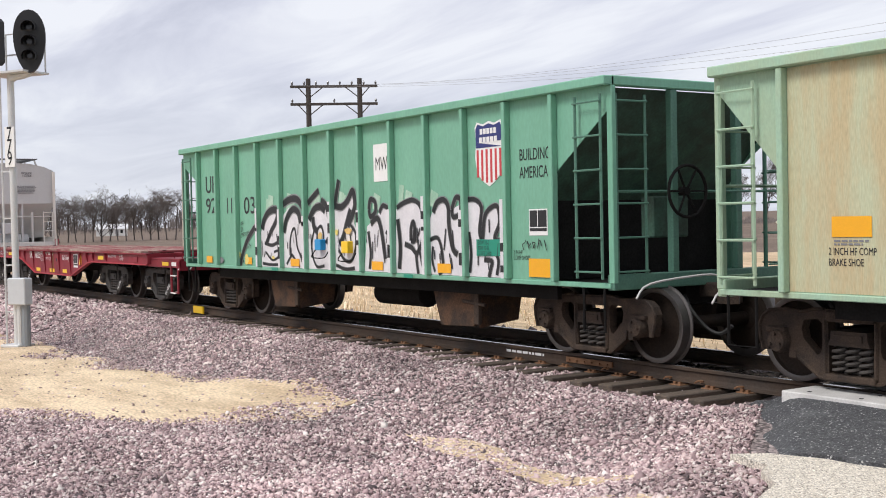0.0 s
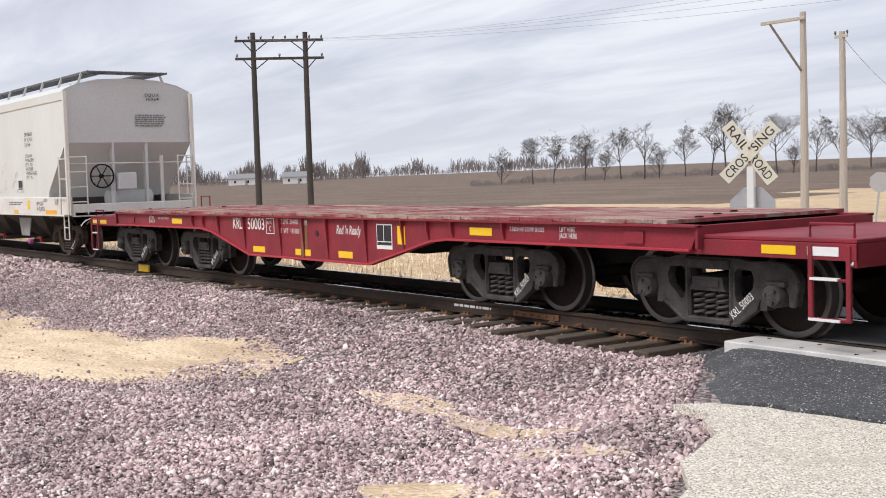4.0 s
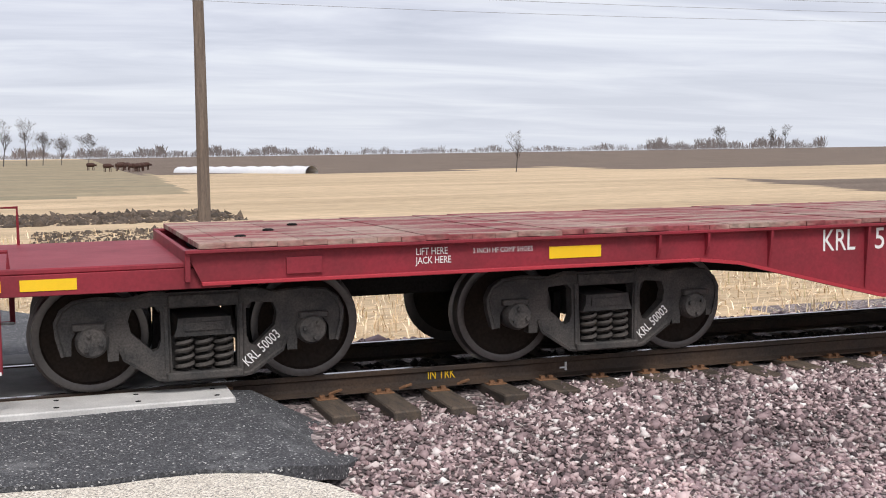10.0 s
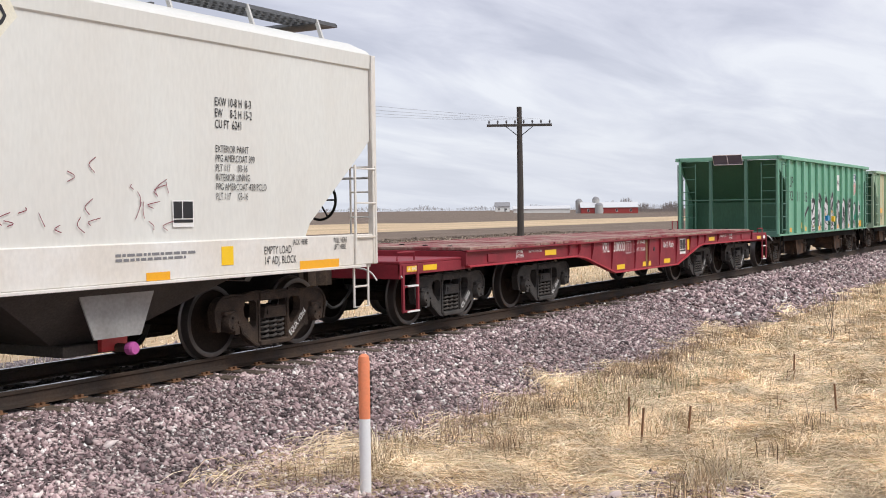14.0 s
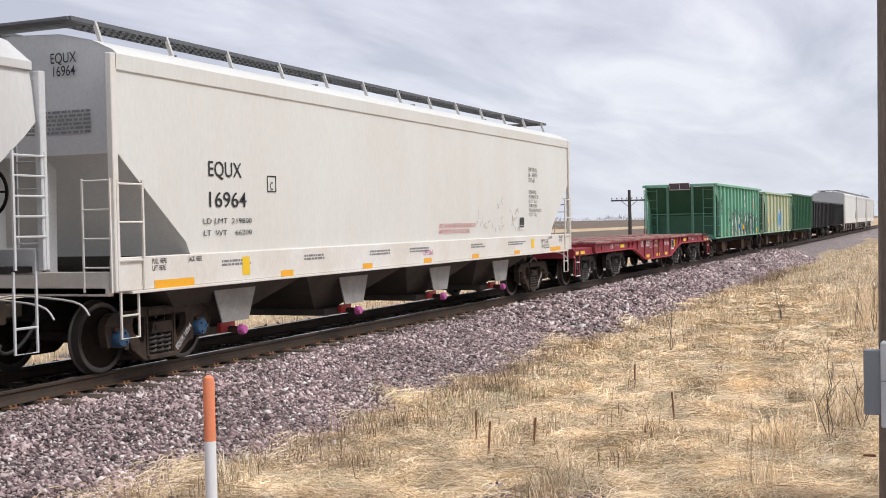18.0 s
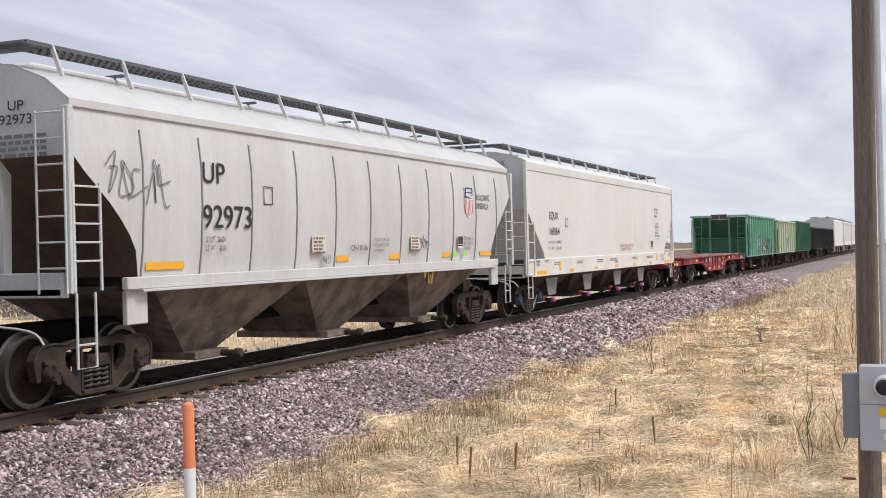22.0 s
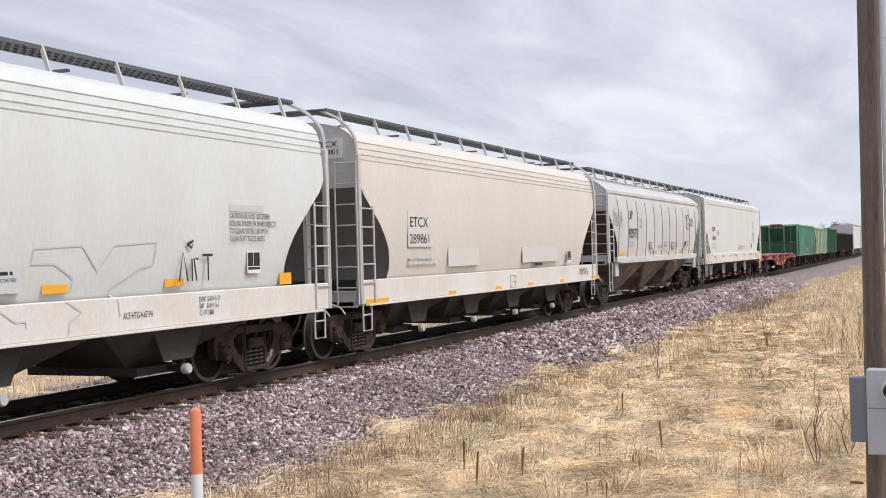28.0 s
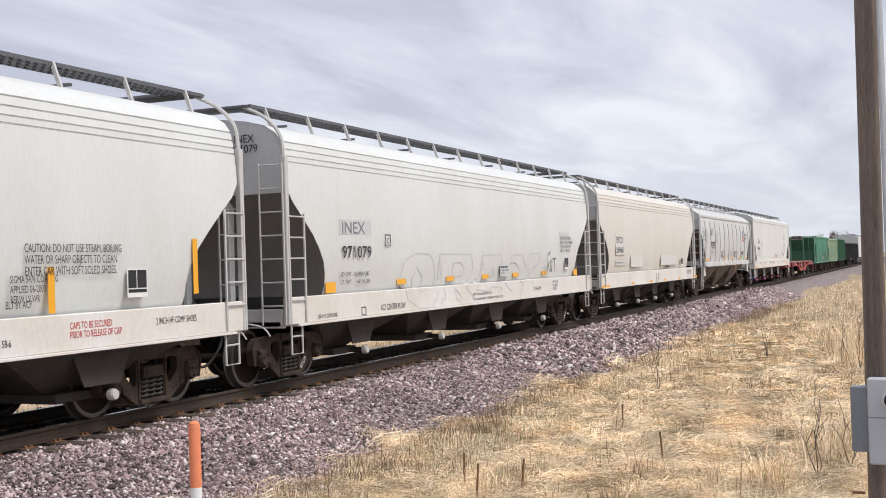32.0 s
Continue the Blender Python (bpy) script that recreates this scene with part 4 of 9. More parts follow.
stones("soil_clods", x, y, 0.10, M["dirt"], "dark row of turned soil clods", 7, -0.2)
x, y = scatter(6000, -21, 6, 36, 45, 8, lambda a, b: np.abs(a + 3.4 + 0.595 * b) > 3.5)
stones("soil_clods", x, y, 0.16, M["dirt"], "dark heap of turned soil beyond the junction", 8, -0.2)


x, y = scatter(26000, 22, 120, 12, 46, 31, lambda a, b: (b > 12 + 0.03 * a) & (a > 32 + 0.3 * b) & (np.sin(b * 1.9 + 0.02 * a) > -0.3))
stones("soil_clods", x, y, 0.085, M["dirt"], "dark clods and stubble of the ploughed field", 31, 0.1)


# ---- grass ----


def blades(name, x, y, tall, lean, width, mat, label, seed, flat=0.0):
    rs = np.random.RandomState(seed)
    n = len(x)
    h = tall * rs.lognormal(0, 0.35, n)
    a = rs.uniform(0, 2 * np.pi, n)
    d = rs.uniform(0.2, 1.0, n) * lean * h
    w = width * rs.uniform(0.6, 1.4, n)
    z = height(x, y)
    dx, dy = np.cos(a), np.sin(a)
    wx, wy = -dy * w, dx * w
    low = np.where(rs.uniform(0, 1, n) < flat, 0.18, 1.0)
    d = np.where(low < 1, h * 1.9, d)
    base = np.stack([x, y, z - 0.01], -1)
    mid = np.stack([x + dx * d * 0.4, y + dy * d * 0.4, z + h * 0.6 * low + 0.02], -1)
    tip = np.stack([x + dx * d, y + dy * d, z + h * low * np.where(low < 1, 0.4, 1.0) + 0.015], -1)
    side = np.stack([wx, wy, 0 * wx], -1)
    v = np.stack([base - side, base + side, mid + side * 0.8, mid - side * 0.8, tip], 1)
    f = (np.array([(0, 1, 2), (0, 2, 3), (3, 2, 4)])[None] + 5 * np.arange(n)[:, None, None]).reshape(-1, 3)
    return tagged(new(name, quick(name, v.reshape(-1, 3), f, mat)), label, "grass", kind="stuff")


verge = lambda x, y: np.random.RandomState(73).uniform(0, 1, np.shape(x)) < np.clip(turf(x, y) * 1.1 + 0.25, 0, 1) * (0.72 + 0.28 * np.sin(x * 2.3 + np.sin(y * 3.1)) * np.cos(y * 2.7))  # noqa: E731


def straw_mat(name, n, x0, x1, y0, y1, strands, length, width, label, seed, bias=0.0):
    """Matted long straw: clumps of thin arched strands that lie roughly one way in each clump."""
    cx, cy = scatter(n, x0, x1, y0, y1, seed, verge, bias)
    rs = np.random.RandomState(seed + 500)
    m = len(cx)
    way = 0.9 * np.sin(cx * 0.8 + cy * 0.5) + rs.uniform(-1.3, 1.3, m) + np.where(rs.uniform(0, 1, m) < 0.5, 0, np.pi)
    puff = rs.lognormal(0, 0.5, m)
    own = np.repeat(np.arange(m), strands)
    k = len(own)
    x, y = cx[own] + rs.normal(0, 0.17, k), cy[own] + rs.normal(0, 0.15, k)
    a = way[own] + rs.normal(0, 0.5, k)
    ln = length * rs.lognormal(0, 0.38, k)
    rise = np.clip(0.055 * puff[own] * rs.uniform(0.2, 1.5, k), 0.008, 0.22)
    bend = rs.normal(0, 0.45, k)
    z = height(x, y)
    half = width * rs.uniform(0.5, 1.2, k) / 2 * np.maximum(1, np.hypot(x + 0.9, y + 10.65) / 13)
    tilt = rs.uniform(-0.3, 1.3, k)
    rows = []
    for t, up, thin in ((0.0, 0.10, 1.0), (0.35, 0.85, 1.0), (0.7, 0.95, 0.8), (1.0, 0.45, 0.2)):
        b = a + bend * (t - 0.4)
        mid = np.stack([x + np.cos(b) * ln * t, y + np.sin(b) * ln * t, z + rise * up + 0.006], -1)
        side = np.stack([-np.sin(b) * np.cos(tilt), np.cos(b) * np.cos(tilt), np.sin(tilt)], -1) * (half * thin)[:, None]
        rows += [mid - side, mid + side]
    v = np.stack(rows, 1)
    f = (np.array([(0, 1, 3, 2), (2, 3, 5, 4), (4, 5, 7, 6)])[None] + 8 * np.arange(k)[:, None, None]).reshape(-1, 4)
    return tagged(new(name, quick(name, v.reshape(-1, 3), f, M["blade"])), label, "grass", kind="stuff")


straw_mat("dry_grass", 9500, 6.2, 26, -12.5, -3.2, 46, 0.30, 0.0058, "matted straw-coloured dry grass", 21, 11)
straw_mat("dry_grass", 2600, 22, 44, -14, -3.3, 30, 0.42, 0.0085, "matted dry grass farther along the verge", 29)
x, y = scatter(50000, 34, 110, -16, -3.4, 22, verge)
blades("dry_grass", x, y, 0.16, 1.0, 0.011, M["blade"], "straw-coloured dry grass along the line", 22, 0.85)
rs = np.random.RandomState(23)
tx, ty = [], []
for k in range(150):
    cx, cy = rs.uniform(9, 70), rs.uniform(-11.5, -3.6)
    if not verge(cx, cy):
        continue
    n = rs.randint(20, 90)
    tx.append(rs.normal(cx, 0.14 + cx * 0.006, n))
    ty.append(rs.normal(cy, 0.14, n))
blades("grass_tuft", np.concatenate(tx), np.concatenate(ty), 0.24, 0.6, 0.0048, M["blade"], "upright tufts of dry grass", 23)
for cx, cy, tall, n, sp in ((12.6, -6.0, 0.20, 160, 0.35), (17.5, -5.2, 0.20, 160, 0.6), (22.5, -5.0, 0.24, 180, 0.7), (28, -9.4, 0.50, 600, 0.9), (36, -8.6, 0.55, 600, 1.4), (10.2, -7.4, 0.2, 220, 0.3), (13.6, -9.0, 0.26, 260, 0.3), (30, -5.0, 0.3, 300, 1.5), (31.5, -9.0, 0.55, 700, 0.9), (15.3, -9.6, 0.34, 400, 0.5)):
    x, y = rs.normal(cx, sp, n), rs.normal(cy, sp * 0.4, n)
    blades("grass_tuft", x, y, tall, 1.0, 0.0045, M["blade"], "tall tuft of dry grass", int(cx * 10))
tx, ty = [], []
for k in range(230):
    cx = rs.uniform(8.0, 60)
    cy = -3.7 - abs(rs.normal(0, 0.7)) if k % 3 else rs.uniform(-10.5, -4)
    n = rs.randint(25, 80)
    tx.append(rs.normal(cx, 0.2 + cx * 0.006, n))
    ty.append(rs.normal(cy, 0.13, n))
tx, ty = np.concatenate(tx), np.concatenate(ty)
blades("dead_weeds", tx, ty, 0.19, 0.8, 0.0042, M["weed"], "brown dead weeds between stone and grass", 28, 0.3)
x, y = scatter(1600, 13, 19, -5.3, -4.1, 24)
blades("green_grass", x, y, 0.07, 0.8, 0.004, M["green_grass"], "thin patch of new green grass", 24)
x, y = rs.normal(5.9, 0.12, 260), rs.normal(-4.75, 0.1, 260)
blades("green_grass", x, y, 0.09, 0.6, 0.004, M["green_grass"], "small tuft of green grass in the grit", 25)
x, y = scatter(9000, 24, 110, 13, 44, 32, lambda a, b: a > 34 + 0.3 * b)
blades("crop_residue", x, y, 0.10, 1.2, 0.016, M["blade"], "pale crop residue between the clods", 32, 0.8)
x, y = scatter(42000, -60, 60, 4.3, 13, 26, lambda a, b: np.abs(a + 4.6 + 0.6 * b) > 5.2)
blades("dry_grass", x, y, 0.15, 0.8, 0.010, M["blade"], "pale dry grass beyond the track", 26, 0.6)
x, y = scatter(16000, -60, 60, 13, 30, 27, lambda a, b: np.abs(a + 4.6 + 0.6 * b) > 5.2)
blades("dry_grass", x, y, 0.14, 0.8, 0.016, M["blade"], "pale dry grass across the field edge", 27, 0.6)


# ---- the train ----
RADIUS = 0.457
# each car's plan runs along the train in nominal metres; its true length and place on the train are (scale, shift)
FLAT, WORK, RUSTY, STRAIGHT, SEAMED, DUSTY, CLEAN, LAST = (1.0186, 0.677), (1.0334, -0.325), (1.0334, -0.19), (1.0303, 0.809), (1.0653, 0.49), (1.0822, 0.235), (1.0892, 0.64), (1.085, 0.55)


def true_place(u, fit_to):
    return u * fit_to[0] + fit_to[1]


KEYED, TURNING = [], []
CACHE = {}


def cached(name, make, mats, smooth=False):
    if name not in CACHE:
        CACHE[name] = make().mesh(name, mats, smooth)
    return CACHE[name]


def side_frame_geo():
    half = [(0.29, 0.115), (0.36, 0.125), (0.62, 0.30), (0.655, 0.40), (0.665, 0.29), (0.745, 0.29), (0.75, 0.47), (0.79, 0.54), (0.97, 0.54), (1.01, 0.47), (1.015, 0.35),
            (1.075, 0.35), (1.115, 0.50), (1.125, 0.61), (1.08, 0.70), (0.99, 0.765), (0.80, 0.785), (0.58, 0.765), (0.42, 0.80), (0.30, 0.805)]
    outer = half + [(-x, z) for x, z in reversed(half)]
    hole = [(-0.255, 0.175), (0.255, 0.175), (0.265, 0.68), (-0.265, 0.68)]
    wind = [(0.335, 0.43), (0.36, 0.36), (0.40, 0.345), (0.565, 0.50), (0.585, 0.60), (0.555, 0.685), (0.38, 0.70), (0.335, 0.66)]
    g = Geo().slab([outer, hole, wind, [(-x, z) for x, z in wind]], -1.10, -0.985)
    rim = [(x * 1.0, z) for x, z in half]
    for sgn in (1, -1):
        g.tube([(sgn * x, -1.105, z) for x, z in rim[:4]], 0.020, 5)
        g.tube([(sgn * x, -1.105, z) for x, z in rim[11:]], 0.020, 5)
        g.tube([(sgn * 0.29, -1.105, 0.16), (sgn * 0.295, -1.105, 0.70)], 0.022, 5)
        g.box(sgn * 0.88 - 0.12, sgn * 0.88 + 0.12, -1.16, -0.97, 0.545, 0.60, 0.01)
    g.box(-0.30, 0.30, -1.15, -0.96, 0.105, 0.172, 0.012)
    g.box(-0.28, 0.28, -1.125, -0.97, 0.685, 0.79, 0.012)
    return g


def bolster_geo():
    g = Geo().slab([[(-0.24, 0.455), (0.24, 0.455), (0.215, 0.52), (0.205, 0.60), (-0.205, 0.60), (-0.215, 0.52)]], -1.135, 1.135)
    g.box(-0.16, 0.16, -1.15, -1.13, 0.50, 0.565)
    g.lathe([(0.22, 0.58), (0.22, 0.74), (0.05, 0.75)], axis="z", n=14)
    g.box(-0.10, 0.10, -0.62, 0.62, 0.33, 0.50, 0.02)
    # Added plates that stop bright ground showing through behind the springs.
    for y in (-0.97, 0.93):
        g.box(-0.25, 0.25, y, y + 0.04, 0.17, 0.46, 0.01)
    return g


def spring_geo(x, y):
    n, turns, pts = 60, 4.5, []
    for i in range(n + 1):
        a = 2 * math.pi * turns * i / n
        pts.append((x + 0.062 * math.cos(a), y + 0.062 * math.sin(a), 0.175 + 0.275 * i / n))
    return Geo().tube(pts, 0.019, 5)


def wheel_geo(sgn):
    y = lambda v: sgn * v  # noqa: E731
    prof = [(0.10, 0.865), (0.125, 0.86), (0.13, 0.80), (0.17, 0.775), (0.30, 0.765), (0.375, 0.795), (0.39, 0.828)]
    g = Geo().lathe([(r, y(a)) for r, a in prof] + [(0.395, y(0.72)), (0.36, y(0.70)), (0.16, y(0.715)), (0.12, y(0.69))], n=40)
    g.slot = 1
    g.lathe([(0.39, y(0.828)), (0.415, y(0.834)), (0.449, y(0.83)), (0.455, y(0.80)), (0.461, y(0.725)), (0.488, y(0.712)), (0.488, y(0.695)), (0.47, y(0.685)), (0.39, y(0.69))], n=40, caps=False)
    return g


def axle_geo():
    g = Geo().lathe([(0.075, -1.02), (0.075, -0.86), (0.085, -0.70), (0.078, 0), (0.085, 0.70), (0.075, 0.86), (0.075, 1.02)], n=14)
    return g


def cap_geo(sgn):
    g = Geo().lathe([(0.128, sgn * 0.98), (0.128, sgn * 1.13), (0.116, sgn * 1.165), (0.105, sgn * 1.185), (0.06, sgn * 1.19)], n=18)
    for k in range(3):
        a = 2 * math.pi * k / 3
        g.lathe([(0.018, sgn * 1.18), (0.018, sgn * 1.215)], (0.068 * math.cos(a), 0, 0.068 * math.sin(a)), n=6)
    return g


def truck(car, x, base=1.76, tone="truck", cap=None, mark="", near=True, turning=True):
    """A freight truck at x along its car: frame, bolster, springs and two rolling wheelsets."""
    m = M[tone]
    shift = pose(x, 0, 0)
    flip = shift @ pose(0, 0, 0, 0, 0, 180)
    for at in (shift, flip):
        frame_ob = part("side_frame", cached("side_frame_" + tone, side_frame_geo, m), m, car, at=at)
        for n, k in enumerate((-0.155, 0.0, 0.155)) if near and at is shift else ():
            part("spring", cached(f"spring_{n}", lambda: spring_geo(k, -1.06), M["spring"], True), None, frame_ob)
        if near and at is shift and mark:
            lettering(frame_ob, mark, 0.335, 0.175, 0.085, M["ink_white"], -1.128, 0.9, roll=41, name="stencil")
    part("bolster", cached("bolster_" + tone, bolster_geo, m), m, car, at=shift)
    for sx in (-base / 2, base / 2):
        axle = part("wheelset", cached("axle", axle_geo, M["wheel"], True), None, car, at=pose(x + sx, 0, RADIUS))
        for sgn in (-1, 1):
            part("wheel", cached(f"wheel_{sgn}", lambda: wheel_geo(sgn), [M["wheel"], M["tread"]], True), None, axle)
            part("bearing_cap", cached(f"cap_{sgn}_{cap or tone}", lambda: cap_geo(sgn), M[cap or tone], True), None, axle)
        if turning:
            TURNING.append((axle, x + sx))
        part("brake_shoe", cached("brake_shoe", lambda: Geo().slab([[(-0.03, 0.25), (0.03, 0.22), (0.05, 0.42), (0.05, 0.6), (-0.01, 0.6)]], -0.80, -0.70), M["under"]), None, car,
             at=pose(x + sx - math.copysign(0.50, sx), 0, 0))


def coupler(car, x, sgn):
    """Knuckle, shank, air hose and cut lever at one end."""
    g = Geo().box(min(x - sgn * 0.7, x), max(x - sgn * 0.7, x), -0.09, 0.09, 0.76, 0.94, 0.02)
    g.slab([[(x, -0.16), (x + sgn * 0.18, -0.18), (x + sgn * 0.27, -0.08), (x + sgn * 0.2, 0.02), (x + sgn * 0.12, 0.02), (x + sgn * 0.13, 0.14), (x, 0.16)]], 0.70, 1.0, axis="z")
    part("coupler", g, M["truck_pale"], car)
    h = smooth_path([(x - sgn * 0.35, -0.35, 0.80), (x - sgn * 0.2, -0.38, 0.62), (x, -0.34, 0.42), (x + sgn * 0.18, -0.30, 0.36), (x + sgn * 0.32, -0.25, 0.46)], 5)
    part("air_hose", Geo().tube(h, 0.024, 6), M["hose"], car, smooth=True)
    lever = [(x + sgn * 0.05, -0.1, 1.02), (x - sgn * 0.02, -0.35, 1.05), (x - sgn * 0.04, -1.2, 0.98), (x - sgn * 0.04, -1.42, 0.82)]
    part("cut_lever", Geo().tube(smooth_path(lever, 4), 0.014, 5), M["bars"], car)


def ladder(car, x, z0, z1, rungs, w=0.42, y=-1.62, mat="bars", name="ladder", turn=False):
    """Two stiles and round rungs on a car's side, or on its end when turned."""
    g = Geo()
    put = (lambda a, b, z: (x + b, y + a, z)) if turn else (lambda a, b, z: (x + a, y - b, z))
    for a in (0, w):
        g.tube([put(a, 0.0, z0), put(a, 0.0, z1)], 0.019, 5)
    for k in range(rungs):
        z = z0 + 0.08 + (z1 - z0 - 0.16) * k / max(rungs - 1, 1)
        g.tube([put(-0.02, 0.02, z), put(w + 0.02, 0.02, z)], 0.013, 5)
    return part(name, g, M[mat], car, smooth=True)


def stirrup(car, x, z0, z1, w=0.36, y=-1.56, mat="bars"):
    g = Geo().tube([(x, y, z1), (x, y, z0), (x + w, y, z0), (x + w, y, z1)], 0.018, 5)
    g.tube([(x, y, (z0 + z1) / 2), (x + w, y, (z0 + z1) / 2)], 0.014, 5)
    return part("stirrup_step", g, M[mat], car)


def brake_wheel(car, x, y, z, sgn, mat="walk_dark", r=0.28):
    ring = [(x, y + r * math.cos(2 * math.pi * k / 24), z + r * math.sin(2 * math.pi * k / 24)) for k in range(25)]
    wheel = part("hand_brake_wheel", Geo().tube(ring, 0.020, 6), M[mat], car, smooth=True)
    for k in range(6):
        a = 2 * math.pi * k / 6
        part("spoke", Geo().tube([(x - sgn * 0.03, y, z), (x, y + r * math.cos(a), z + r * math.sin(a))], 0.014, 5), M[mat], wheel, smooth=True)
    part("hub", Geo().lathe([(0.05, 0.0), (0.05, -sgn * 0.12)], (x, y, z), axis="x", n=10), M[mat], wheel, smooth=True)
    return wheel


def shell(prof, left, right, n, name, mats, parent, slots=None, label=""):
    """A car body's skin: a cross-section of (y, z) drawn out between two ends that may differ from height to height."""
    g = Geo()
    pts = [(left(z) + (right(z) - left(z)) * i / n, y, z) for y, z in prof for i in range(n + 1)]
    k = n + 1
    g.add(pts, [(j * k + i, j * k + i + 1, (j + 1) * k + i + 1, (j + 1) * k + i) for j in range(len(prof) - 1) for i in range(n)])
    return part(name, g.mesh(name, mats, True), None, parent, label)


def emblem(car, x, z, h, y):
    """A shield in blue over red and white stripes, unlettered."""
    w = h * 0.74
    out = [(-0.5, 0.42), (-0.42, 0.5), (-0.2, 0.46), (0, 0.5), (0.2, 0.46), (0.42, 0.5), (0.5, 0.42), (0.46, 0.2), (0.5, -0.05), (0.42, -0.3), (0.2, -0.43), (0, -0.5), (-0.2, -0.43),
           (-0.42, -0.3), (-0.5, -0.05), (-0.46, 0.2)]
    shape = lambda s: [(x + a * w * s, z + b * h * s) for a, b in out]  # noqa: E731
    sh = part("emblem", Geo().slab([shape(1.0)], y - 0.004, y), M["ink_white"], car, "white-edged shield emblem")
    top = [(x + a * w * 0.93, z + b * h * 0.93) for a, b in out if b > 0.1] + [(x + 0.455 * w, z + 0.10 * h), (x - 0.455 * w, z + 0.10 * h)]
    part("blue_field", Geo().slab([top], y - 0.008, y - 0.004), M["navy"], sh)
    g = Geo()
    for k in range(6):
        a = -0.40 + 0.80 * k / 5
        low = -0.5 + 0.42 * abs(a) ** 1.6 + 0.05
        g.box(x + (a - 0.035) * w, x + (a + 0.035) * w, y - 0.007, y - 0.004, z + low * h, z + 0.07 * h)
    part("stripe", g, M["emblem_red"], sh)
    g = Geo()
    for r, (x0, x1) in enumerate(((-0.30, 0.30), (-0.33, 0.33))):
        for k in range(5):
            a = x0 + (x1 - x0) * k / 5
            g.box(x + a * w, x + (a + (x1 - x0) / 6.5) * w, y - 0.011, y - 0.008, z + (0.305 - 0.13 * r) * h, z + (0.39 - 0.13 * r) * h)
    part("word_bar", g, M["ink_white"], sh)


def data_panel(car, x, z, s, y, paper="ink_white"):
    """The black consolidated stencil with its pale border."""
    b = part("stencil_panel", Geo().box(x, x + s * 1.12, y - 0.003, y, z, z + s), M[paper], car)
    g = Geo()
    for x0, x1, z0, z1 in ((0.05, 0.50, 0.32, 0.95), (0.55, 1.07, 0.32, 0.95), (0.05, 1.07, 0.16, 0.28)):
        g.box(x + x0 * s, x + x1 * s, y - 0.006, y - 0.003, z + z0 * s, z + z1 * s)
    part("stencil_field", g, M["ink"], b)


def reflectors(car, xs, z, y, w=0.42, h=0.115, mat="orange"):
    for x in xs:
        plate(car, "reflector", x - w / 2, x + w / 2, z - h / 2, z + h / 2, M[mat], y)


